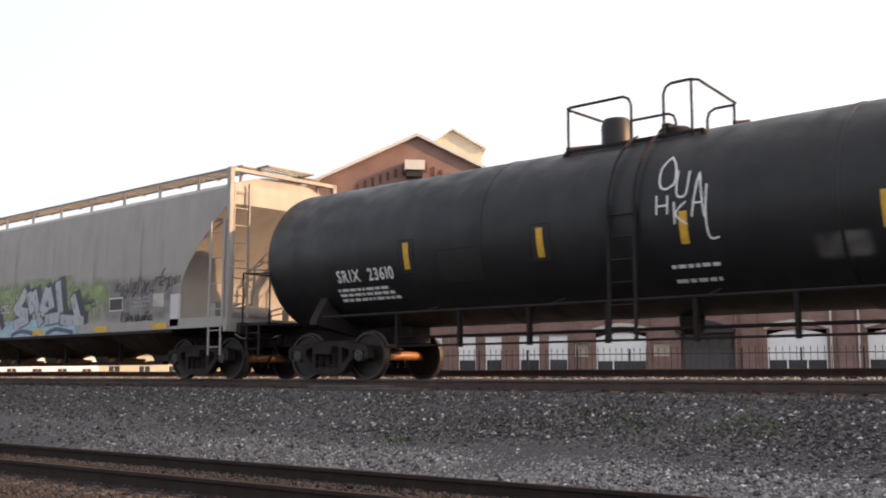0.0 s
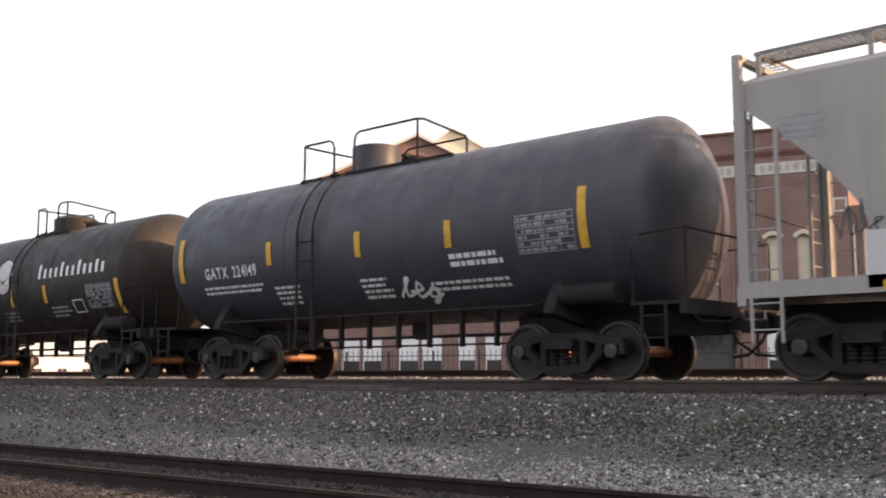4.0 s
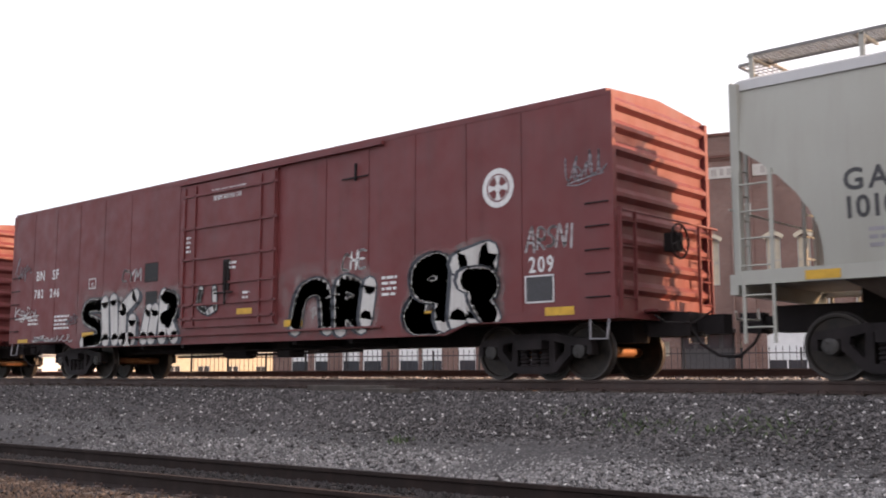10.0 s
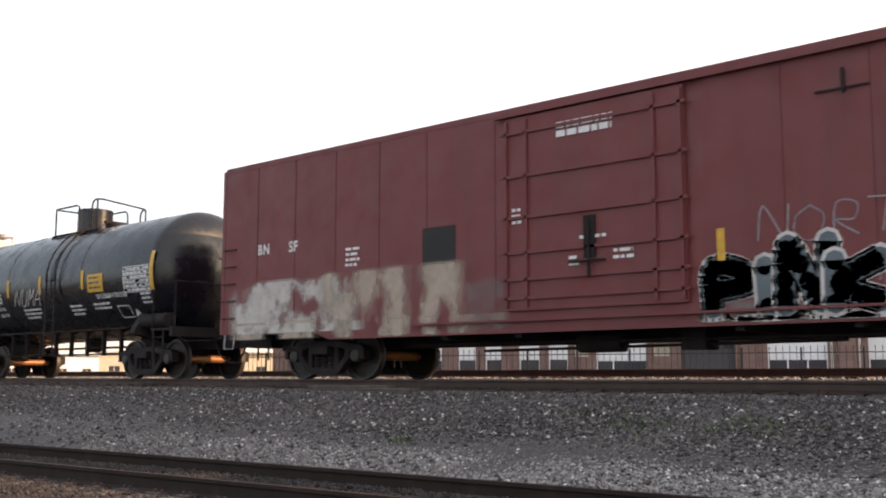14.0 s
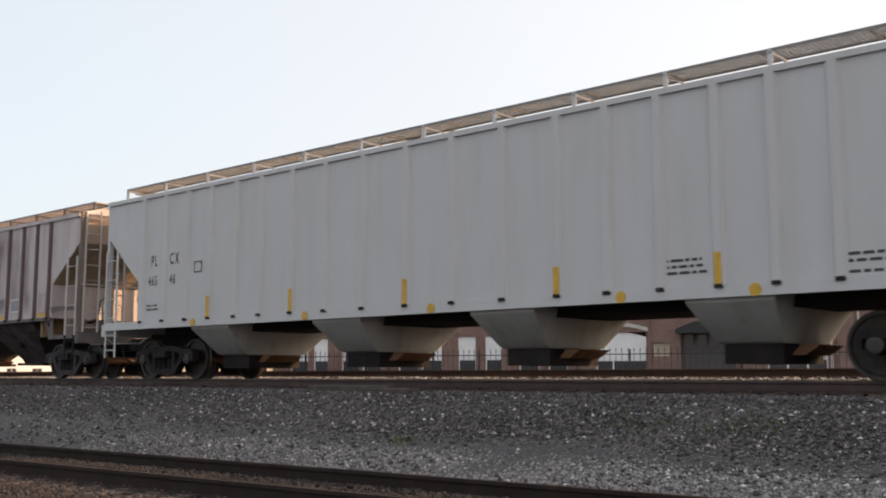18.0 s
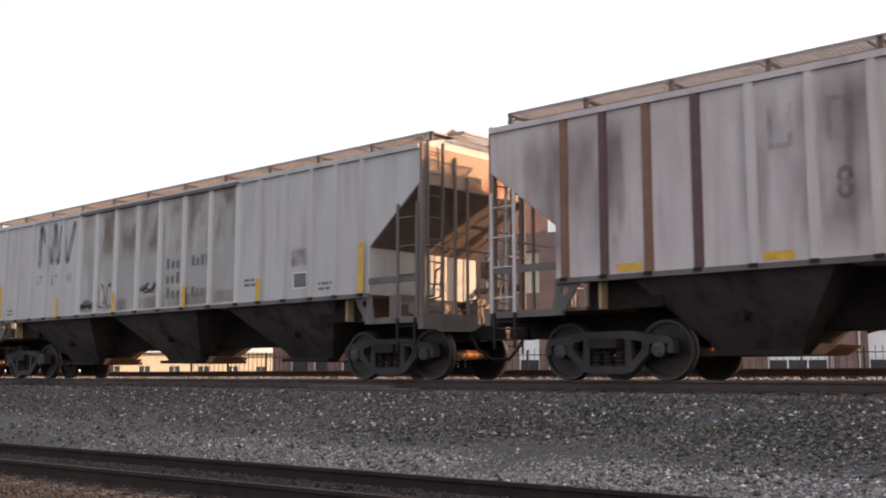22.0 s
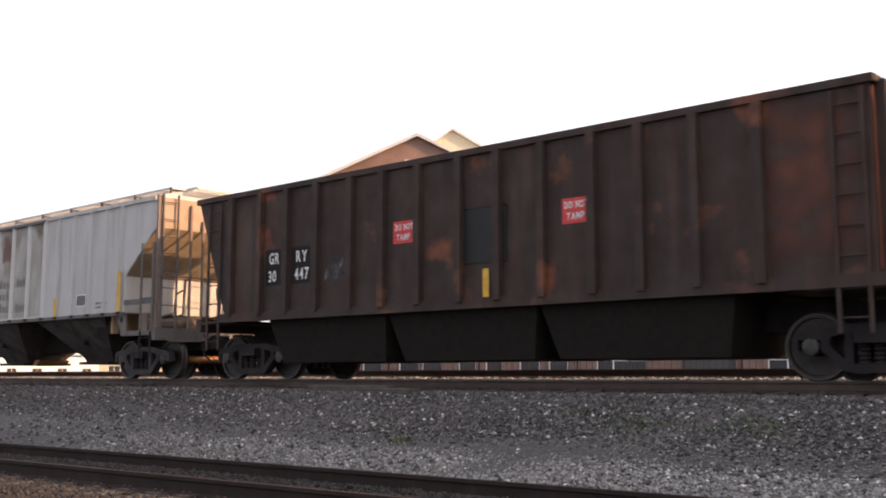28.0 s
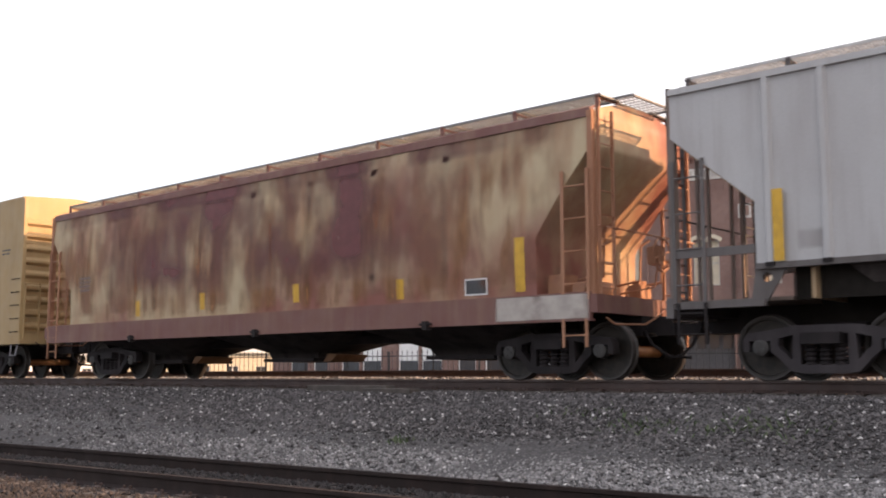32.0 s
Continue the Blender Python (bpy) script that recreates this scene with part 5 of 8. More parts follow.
def track(label, y, z, near, n0, old=False, turn=0.0):
    """Two rails on sleepers, the sleepers in the stretch before the camera being objects of their own."""
    root = new("railway_track")
    root.matrix_world = pose(0, y, z, 0, 0, turn)
    tagged(root, label, "railway track", kind="structure")
    for s in (-0.753, 0.753):
        r = new("rail", ME_RAIL_OLD if old else ME_RAIL)
        r.parent, r.location = root, (0, s, 0)
        h = new("rail_head", ME_RAILTOP_OLD if old else ME_RAILTOP)
        h.parent, h.location = r, (0, 0, 0)
    rng = random.Random(n0)
    a, b = near
    n = int((b - a) / 0.5)
    for i in range(n):
        t = new("sleeper", ME_TIE)
        t.parent = root
        x = a + i * 0.5 + rng.uniform(-0.03, 0.03)
        t.matrix_local = pose(x, rng.uniform(-0.03, 0.03), rng.uniform(-0.01, 0.004), 0, 0, rng.uniform(-1, 1))
        for s in (-0.753, 0.753):
            p = new("tie_plate", ME_PLATE)
            p.parent, p.matrix_local = t, pose(0, s, 0)
    bm = bm_()
    for x in [a - 0.5 * k for k in range(1, 200)] + [b + 0.5 * k for k in range(0, 40)]:
        box(bm, x - 0.11, x + 0.11, -1.3, 1.3, -0.3, -0.175)
    o = part("far_sleepers", bm, M_TIE, root, smooth=0)
    o["kind"] = "stuff"
    return root


track("main running track with rusty rails on ballast", 0, 0, (-32, -1), 1)
track("second running track beyond the train", 4.1, 0.2, (-34, -2), 2)
track("near siding track with dark rusty rails", -7.44, -0.9, (-22, 3), 3, True, 3.44)


def siding_y(x):
    """The middle of the siding, which runs at a slight angle to the main line."""
    return -7.44 + 0.0601 * x


def stones(name, label, count, xr, yr, size, mat_, seed, lift=0.3, zf=ground_z, keep=None):
    """Loose angular stones, each a bent six-pointed lump, strewn over the ground."""
    g = np.random.default_rng(seed)
    x = xr[0] + (xr[1] - xr[0]) * g.random(count)
    y = yr[0] + (yr[1] - yr[0]) * g.random(count)
    if keep:
        ok = keep(x, y, g.random(count))
        x, y = x[ok], y[ok]
        count = len(x)
    z = np.array([zf(v) for v in y])
    s = size * (0.5 + g.random(count) ** 2 * 1.1)
    base = np.array([(1, 0, 0), (0, 1, 0), (-1, 0, 0), (0, -1, 0), (0.2, 0.1, 0.75), (0, 0, -0.7)])
    v = base[None] * (0.65 + 0.7 * g.random((count, 6, 1))) * s[:, None, None]
    a = g.random(count) * 6.283
    ca, sa = np.cos(a)[:, None], np.sin(a)[:, None]
    vx = v[:, :, 0] * ca - v[:, :, 1] * sa + x[:, None]
    vy = v[:, :, 0] * sa + v[:, :, 1] * ca + y[:, None]
    vz = v[:, :, 2] + (z + s * lift)[:, None]
    vs = np.stack([vx, vy, vz], -1).reshape(-1, 3)
    f = np.array([(0, 1, 4), (1, 2, 4), (2, 3, 4), (3, 0, 4), (1, 0, 5), (2, 1, 5), (3, 2, 5), (0, 3, 5)])
    fs = (f[None] + 6 * np.arange(count)[:, None, None]).reshape(-1, 3)
    me = bpy.data.meshes.new(name)
    me.from_pydata(vs.tolist(), [], fs.tolist())
    me.materials.append(mat_)
    ob = new(name, me)
    return tagged(ob, label, "ballast", kind="stuff")


stones("ballast", "sharp grey ballast stones on the shoulder and bed", 75000, (-40, 1), (-4.5, 1.6), 0.025, M_STONE, 1, keep=lambda x, y, r: y > -4.15 - 0.35 * r)
stones("ballast", "sharp grey ballast stones along the near foot of the bank", 34000, (-17, 1), (-4.6, -1.9), 0.023, M_STONE, 8, keep=lambda x, y, r: y > -4.1 - 0.45 * r ** 2)
stones("ballast", "ballast stones between the two running tracks, paled for sunlight", 20000, (-45, 0), (1.2, 6.0), 0.03, M_STONE_SUN, 2)
stones("gravel", "finer pale gravel beside the siding", 105000, (-24, 1), (-7.6, -4.6), 0.0195, M_FINE, 3, keep=lambda x, y, r: (y > siding_y(x) + 0.86) & (y < -4.72 - 0.4 * r) & (x > -7.5 - 10 * ((r * 7.3) % 1)))
stones("gravel", "sparse small stones on the packed dust strip at the foot of the bank", 16000, (-28, 1), (-5.4, -4.1), 0.011, M_FINE, 9)
stones("gravel", "larger loose stones among the gravel", 2600, (-20, 1), (-7.0, -4.4), 0.03, M_STONE, 10, keep=lambda x, y, r: y > siding_y(x) + 0.9)
def weeds(label, spots, seed):
    """Thin tufts of green weed in the ballast."""
    rng = random.Random(seed)
    bm = bm_()
    for cx, cy, r, n in spots:
        for i in range(n):
            x, y = cx + rng.gauss(0, r), cy + rng.gauss(0, r * 0.6)
            z = ground_z(y)
            h, a = rng.uniform(0.03, 0.1), rng.uniform(0, 6.28)
            dx, dy = 0.012 * math.cos(a), 0.012 * math.sin(a)
            lx, ly = rng.uniform(-0.05, 0.05), rng.uniform(-0.05, 0.05)
            v = [bm.verts.new(p) for p in ((x - dx, y - dy, z), (x + dx, y + dy, z), (x + lx + dx * 1.6, y + ly + dy * 1.6, z + h * 0.6), (x + lx * 2, y + ly * 2, z + h))]
            bm.faces.new(v[:3])
            bm.faces.new((v[0], v[2], v[3]))
    ob = part("weeds", bm, varied("weed leaves", (0.04, 0.065, 0.028), (0.08, 0.1, 0.045), 0.8), smooth=0)
    return tagged(ob, label, "weeds", kind="stuff")


weeds("sparse green weeds in the ballast shoulder", [(-6.6, -3.6, 0.3, 90), (-5.2, -3.5, 0.4, 130), (-9.7, -4.6, 0.12, 25), (-7.8, -3.1, 0.3, 40)], 6)
for sx, sy, sz, rz, ln_ in ((-13.3, -2.15, -0.16, 3, 0.95), (-12.2, -2.25, -0.2, -4, 0.6)):
    bm = bm_()
    loft(bm, [(-0.1, ln_, 0.11, 0), (0.05, ln_, 0.115, 0), (0.065, ln_ - 0.02, 0.1, 0)])
    ob = part("old_sleeper", bm, M_TIE)
    ob.matrix_world = pose(sx, sy, sz, 0, 0, rz)
    tagged(ob, "dark discarded sleeper lying in the ballast", "sleeper")
stones("ballast", "old ballast between the siding rails", 38000, (-19, -2), (-11.5, -7.9), 0.026, M_STONE_OLD, 4, zf=lambda y: ground_z(y) + 0.05, keep=lambda x, y, r: y < siding_y(x) - 0.83)
stones("ballast", "ballast between the siding rails, shade in its colour", 26000, (-19, 1), (-9.3, -6.6), 0.024, M_STONE_DARKENED, 7, zf=lambda y: ground_z(y) + 0.085, keep=lambda x, y, r: np.abs(y - siding_y(x)) < 0.68)

# ---- the freight train, from its leading car back ----
def shifted(pl, d):
    """The same surface, read from a mark d further along."""
    return lambda x, z, o=0.006: pl(x + d, z, o)


def disc(bm, cx, cz, rx, rz, place, o=0.006, inner=0.0, n=28, a0=0.0, a1=360.0):
    """A painted round or ring on a surface."""
    rings = []
    for k in range(5):
        f = inner + (1 - inner) * k / 4
        f = max(f, 0.001)
        rings.append([bm.verts.new(place(cx + rx * f * math.cos(radians(a0 + (a1 - a0) * j / n)), cz + rz * f * math.sin(radians(a0 + (a1 - a0) * j / n)), o)) for j in range(n + 1)])
    for A, B in zip(rings, rings[1:]):
        for j in range(n):
            bm.faces.new((A[j], A[j + 1], B[j + 1], B[j]))


def round_emblem(car, cx, cz, r, place, dark):
    """White round emblem with a plain ring and cross."""
    bm = bm_()
    disc(bm, cx, cz, r, r, place)
    em = part("emblem", bm, M_LETTER, car, "white round emblem", 0)
    bm = bm_()
    disc(bm, cx, cz, r * 0.72, r * 0.72, place, 0.01, 0.9)
    for a in (0, 90, 180, 270):
        disc(bm, cx, cz, r * 0.6, r * 0.6, place, 0.01, 0.35, 6, a + 18, a + 72)
    part("emblem_ring", bm, dark, em, smooth=0)


def block_word(car, x, z, heights, w, gap, place, mat_, name="name_bar"):
    """A painted name as plain upright bars, one for a letter."""
    for h in heights:
        bm = bm_()
        patch(bm, x, x + w, z, z + h, place)
        part(name, bm, mat_, car, smooth=0)
        x += w + gap


def data_block(car, x0, x1, z0, z1, place, mat_, seed):
    """A ruled test-date panel: rows of dashes and small squares."""
    rng = random.Random(seed)
    bm = bm_()
    rows = 6
    for r in range(rows):
        z = z0 + (z1 - z0) * r / rows
        x = x0
        while x < x1 - 0.05:
            w = rng.choice((0.05, 0.09, 0.14))
            if rng.random() < 0.8:
                patch(bm, x, min(x + w, x1), z, z + (z1 - z0) / rows * 0.5, place)
            x += w + 0.03
    for r in range(rows + 1):
        z = z0 + (z1 - z0) * (r - 0.2) / rows
        patch(bm, x0 - 0.03, x1 + 0.03, z - 0.008, z + 0.008, place)
    for f in (0.0, 0.45, 0.75, 1.0):
        x = x0 - 0.03 + (x1 - x0 + 0.06) * f
        patch(bm, x - 0.008, x + 0.008, z0 - 0.02, z1, place)
    tagged(part("stencil", bm, mat_, car, smooth=0), kind="stuff")


# a car ahead, never in view, added so its shadow covers the ground
car, pl = tank_car("tank_car", "unseen black tank car ahead of the long one, added for its shadow", 10.9, 8.6, M_BLACK, R=1.5, zc=2.5, tc=6.8, dome=(0.0, 0.4, 0.5, False), platform=(-1.2, 1.6), hx=0.0)
# long black tank car
car, pl = tank_car("tank_car", "long black tank car with white lettering and a white scrawl", -8.1, 8.9, M_BLACK, R=1.45, zc=2.44, tc=7.0, dome=(-1.0, 0.26, 0.5, True), platform=(-1.56, 1.57), hx=0.0, loops=(-1.56, -0.28, 0.3, 0.85))
pl = shifted(pl, 0.4)
write(car, [("SRIX", -6.82, 1.83, 0.22), ("23610", -5.98, 1.83, 0.22)], pl, M_LETTER, 0.13, 0.85)
small_print(car, [(-6.9, -5.25, 1.48, 3)], pl, M_LETTER, 3, 0.09)
small_print(car, [(0.25, 1.07, 1.62, 1), (0.25, 1.15, 1.42, 1)], pl, M_LETTER, 4)
stripes(car, [(-4.94, 1.96), (-1.98, 1.95), (0.57, 1.95), (3.4, 1.93)], 0.13, 0.47, pl)
stain(car, -4.25, -3.2, 1.65, 2.25, pl, S_DARK)
for x in (-4.94, -1.98):
    stain(car, x - 0.2, x + 0.2, 1.85, 2.5, pl, S_DARK, 0.002)
for ch, xa, xb, za, zb in (("O", 0.13, 0.47, 2.77, 3.27), ("U", 0.42, 0.69, 2.64, 3.02), ("A", 0.70, 0.93, 2.31, 2.90), ("L", 0.91, 1.12, 2.03, 2.74), ("H", 0.11, 0.37, 2.40, 2.68), ("K", 0.40, 0.64, 2.24, 2.56)):
    spray(car, ch, xa, xb, za, zb, pl, M_LETTER, None, 0.028, 0.0, 11, "thin white spray stroke")
stain(car, 2.4, 3.2, 1.58, 1.95, pl, S_GREY)

# grey smooth hopper with the long mural
M_NAVY = flat("navy spray paint", (0.06, 0.075, 0.14), 0.5)
M_TAG = stain_mat("thin dark spray", (0.04, 0.04, 0.05), 0.8, 400, 5, 0.2, 0.45)
M_GRAF_S = paint("blue silver spray paint", (0.38, 0.385, 0.42), (0.19, 0.24, 0.29), amount=0.7, rough=0.45, scale=2.0)
car, pl = covered_hopper("covered_hopper", "grey smooth-sided covered hopper with a long spray-painted mural", -27.3, 18.9, M_GREY, M_GREY, M_BAY_WARM, eave=4.1, crown=4.4, sill=1.3, deep=0.2, round_side=0.06, bays=5, bay_x=(-5.4, -2.7, 0.0, 2.7, 5.4), bay_top=1.14, bay_low=0.34, core_z=1.0, core_y=0.8, bay_y=0.42, bulge=True, through_sill=False, v_posts=(-4.05, -1.35, 1.35, 4.05), tc=(-8.05, 7.9), cut=((3.75, 0), (2.03, 1.65)), board=4.62, bend=1.35)
for s in (-1, 1):
    for y in (-1.47, 1.47):
        bm = bm_()
        box(bm, s * 9.5 - 0.06, s * 9.5 + 0.06, y - 0.05, y + 0.05, 1.2, 4.52)
        part("end_post", bm, M_GREY, car)
    bm = bm_()
    box(bm, s * 9.5 - 0.06, s * 9.5 + 0.06, -1.5, 1.5, 4.44, 4.52)
    part("end_beam", bm, M_GREY, car)
    bm = bm_()
    box(bm, *sorted((s * 7.5, s * 7.82)), -1.56, -1.5, 1.16, 1.88)
    part("gusset_plate", bm, M_WHITE, car)
write(car, [("CEFX", -7.34, 2.8, 0.24), ("76150", -7.38, 2.32, 0.26)], pl, M_LETTER_DK, 0.13, 0.95)
small_print(car, [(-7.2, -6.4, 1.92, 2)], pl, M_LETTER_DK, 5, 0.13, 0.07)
frame_box(car, -5.54, -5.29, 2.52, 2.78, pl, M_LETTER_DK)
write(car, [("C", -5.46, 2.56, 0.1)], pl, M_LETTER_DK)
stain(car, -7.3, -5.6, 1.3, 2.15, pl, S_GREEN)
stain(car, -6.1, -1.0, 2.0, 2.5, pl, S_GREEN, 0.0022)
stain(car, -0.2, 3.4, 2.05, 2.65, pl, S_GREEN, 0.0024)
stain(car, -1.6, 0.6, 1.35, 2.65, pl, S_GREEN, 0.002)
stain(car, 2.6, 5.2, 1.35, 2.5, pl, S_GREEN, 0.002)
stain(car, 4.4, 8.0, 1.3, 2.4, pl, S_GREY, 0.002)
stain(car, -6.15, 3.7, 1.3, 1.55, pl, S_BLUE, 0.0035)
stain(car, -6.15, 3.7, 1.1, 1.32, place_flat(1.561), S_BLUE, 0.002)
bm = bm_()
box(bm, -7.6, 7.6, -1.57, -1.5, 1.03, 1.1)
part("sill_flange", bm, M_UNDER, car)
FIRST = [[[(-5.92, 2.22), (-5.83, 1.3)], [(-6.0, 1.5), (-5.25, 1.5)]], [[(-5.05, 2.4), (-5.42, 1.42)]], [[(-4.78, 2.36), (-4.2, 1.32)], [(-5.4, 1.5), (-4.3, 1.46)]], [[(-4.06, 2.28), (-3.64, 1.42)]], [[(-3.64, 2.4), (-3.56, 1.72)]], [[(-3.5, 1.42), (-2.86, 1.98)]], [[(-3.0, 2.42), (-2.6, 1.34)]], [[(-2.15, 2.3), (-2.58, 1.46)], [(-2.6, 1.5), (-1.66, 1.78)]], [[(-1.47, 2.28), (-0.88, 1.24)]]]
SECOND = [[[(-0.05, 1.42), (0.78, 1.6)], [(0.1, 1.82), (0.75, 1.72)], [(0.02, 1.78), (0.66, 2.32)]], [[(0.82, 2.28), (1.0, 1.72)], [(1.08, 2.3), (1.46, 1.4)]], [[(1.83, 2.34), (1.5, 1.72)], [(1.86, 2.32), (2.08, 1.8)], [(1.5, 1.76), (2.16, 1.66)]], [[(1.7, 1.52), (2.46, 1.56)], [(2.36, 2.48), (2.56, 1.5)]], [[(2.5, 1.5), (3.65, 1.4)], [(3.12, 2.08), (3.46, 1.36)]]]
S_TEAL = stain_mat("thin teal spray", (0.2, 0.34, 0.38), 0.55, 400, 4, 0.25, 0.6)
bold(car, FIRST, pl, M_GRAF_S, M_GRAF_K, 0.33, (0.19, 0.1), "silver spray-painted letter with a dark edge", None, S_TEAL, 0, False)
bold(car, SECOND, pl, M_GRAF_S, M_GRAF_K, 0.27, (0.2, 0.11), "silver spray-painted letter with a dark edge", None, S_TEAL, 3, False)
bm = bm_()
for k, (x, z) in enumerate(((-5.45, 2.05), (-4.3, 2.12), (-2.45, 2.2), (-1.6, 2.1), (0.25, 2.2), (2.9, 2.0))):
    for d in (0, 0.05):
        ribbon(bm, [(x - 0.14, z + d), (x, z - 0.16 + d), (x + 0.14, z + d)], 0.018, lambda u, v: pl(u, v, 0.006))
tagged(part("spray_accent", bm, M_GRAF_G, car, "lime green spray lines", 0), kind="stuff")
for k, (xa, xb) in enumerate(((-5.7, -4.2), (-3.9, -2.6), (-2.2, -0.9), (0.0, 1.5), (1.9, 3.3))):
    bm = bm_()
    strip(bm, eased([(xa, 1.14), (xa + 0.35, 1.23), (xa + 0.7, 1.24), (xb, 1.14)]), 0.11, lambda x, z: (x, -1.568, z))
    part("spray_underline", bm, M_NAVY, car, smooth=0)
spray(car, "CSU", -0.8, -0.24, 1.76, 1.98, pl, M_GRAF_W, M_GRAF_K, 0.045, 0.1, 24, "small pale spray letters")
scrawl(car, 2, 3.65, 4.2, 1.78, 2.02, pl, M_GRAF_K, 0.035, 0.1, 25, "dark spray scrawl")
scrawl(car, 9, 5.15, 6.75, 2.0, 2.3, pl, M_TAG, 0.022, 0.25, 26, "dark spray scrawl")
scrawl(car, 5, 6.8, 7.8, 2.12, 2.45, pl, M_TAG, 0.022, 0.25, 27, "dark spray scrawl")
scrawl(car, 8, 5.35, 6.7, 1.34, 1.52, pl, M_TAG, 0.03, 0.1, 28, "dark spray scrawl")
scrawl(car, 4, -8.2, -7.25, 1.85, 2.3, pl, M_GRAF_K, 0.022, -0.1, 29, "dark spray scrawl")
scrawl(car, 4, -7.4, -6.5, 2.12, 2.35, pl, M_GRAF_K, 0.022, 0.2, 30, "dark spray scrawl")
scrawl(car, 3, -4.1, -3.7, 1.75, 2.0, pl, M_GRAF_D, 0.03, 0.2, 20, "blue spray scrawl")
frame_box(car, 4.85, 5.45, 1.6, 1.92, pl, M_LETTER, M_LETTER_DK)
stain(car, 6.7, 7.2, 1.6, 1.95, pl, S_WHITE, 0.01)
stripes(car, [(-7.33, 1.12), (-4.4, 1.12), (-1.5, 1.12), (1.5, 1.12), (4.6, 1.12), (7.1, 1.12)], 0.6, 0.13, lambda x, z, o=0.006: (x, -1.565 - o, z))
small_print(car, [(-8.9, -8.2, 3.2, 4), (5.9, 6.6, 1.65, 3)], pl, M_FADED, 6)

# grimy dark tank car
car, pl = tank_car("tank_car", "grimy dark grey tank car with yellow stripes", -44.45, 6.35, M_BLACK_DIRTY, R=1.6, zc=2.64, tc=4.35, dome=(-1.0, 0.5, 0.5, False), platform=(-2.5, 2.3), hx=-1.25, loops=(-2.48, -1.5, -0.9, 0.9))
pl = shifted(pl, 0.5)
write(car, [("GATX", -5.15, 2.12, 0.23), ("224149", -4.2, 2.12, 0.23)], pl, M_LETTER, 0.13, 0.76)
small_print(car, [(-5.29, -3.24, 1.8, 2), (-2.99, -2.18, 1.5, 4), (-0.5, 0.27, 1.5, 4), (1.2, 3.0, 1.55, 2)], pl, M_LETTER, 7)
small_print(car, [(1.81, 3.02, 1.92, 2)], pl, M_LETTER, 8, 0.13, 0.08)
data_block(car, 3.35, 4.4, 2.04, 2.64, pl, M_FADED, 9)
stripes(car, [(-6.0, 2.1), (4.6, 2.02)], 0.16, 0.95, pl)
stripes(car, [(-2.96, 2.28), (-0.38, 2.25), (1.85, 2.24)], 0.15, 0.47, pl)
scrawl(car, 3, 0.45, 1.34, 1.5, 1.8, pl, M_LETTER, 0.05, 0.2, 31, "white spray scrawl")

# brownish black tank car with the round emblem
car, pl = tank_car("tank_car", "brownish black tank car with a white round emblem", -58.16, 6.04, M_BLACK_BROWN, R=1.55, zc=2.57, tc=4.45, dome=(0.62, 0.6, 0.42, True), platform=(-0.3, 2.2), hx=0.4, loops=(-0.26, 0.3, 0.93, 1.5))
pl = shifted(pl, 0.46)
bm = bm_()
disc(bm, -0.85, 2.78, 0.48, 0.47, pl)
em = part("emblem", bm, M_LETTER, car, "white round emblem with dark rays", 0)
bm = bm_()
for k in range(-4, 5):
    ribbon(bm, eased([(-0.85, 2.58), (-0.85 + k * 0.075, 2.72), (-0.85 + k * 0.108, 2.92), (-0.85 + k * 0.06, 3.2 - 0.006 * k * k)]), 0.016, lambda x, z: pl(x, z, 0.01))
for k in range(5):
    z = 2.36 + k * 0.05
    hw = 0.46 * math.sqrt(max(0.02, 1 - ((z - 2.78) / 0.47) ** 2))
    ribbon(bm, [(-0.85 - hw, z), (-0.85 + hw, z)], 0.014, lambda x, zz: pl(x, zz, 0.01))
tagged(part("emblem_ray", bm, M_BLACK, em, smooth=0), kind="stuff")
block_word(car, 1.16, 2.6, [0.37, 0.25, 0.25, 0.25, 0.37, 0.25, 0.25, 0.37, 0.25, 0.25, 0.32, 0.25], 0.12, 0.165, pl, M_LETTER)
M_TAN = flat("faded tan lettering", (0.34, 0.26, 0.17), 0.7, 0, 0.3, 6)
write(car, [("CCLX", -4.65, 2.08, 0.22), ("896", -3.65, 2.08, 0.22)], pl, M_TAN, 0.13, 0.85)
small_print(car, [(-4.72, -2.9, 1.6, 4)], pl, M_FADED, 10)
small_print(car, [(-1.0, -0.2, 1.55, 3), (1.6, 2.6, 1.6, 3)], pl, M_FADED, 11)
stripes(car, [(-2.15, 1.95), (-0.42, 1.93), (1.45, 1.96)], 0.15, 0.46, pl)
stripes(car, [(4.95, 1.57)], 0.17, 0.83, pl)
frame_box(car, 2.78, 3.28, 1.66, 1.98, pl, M_LETTER)
data_block(car, 3.55, 4.66, 1.77, 2.33, pl, M_FADED, 12)
stain(car, 1.5, 2.8, 2.0, 2.4, pl, S_DARK)
stain(car, -2.05, -0.95, 1.6, 2.1, pl, S_DARK)
small_print(car, [(5.4, 5.9, 2.9, 3)], lambda x, z, o=0.006: (6.02 - 0.12 * (x - 5.4) - 0.35 - 0.1, 0.6 + (x - 5.4), z), M_LETTER, 13)

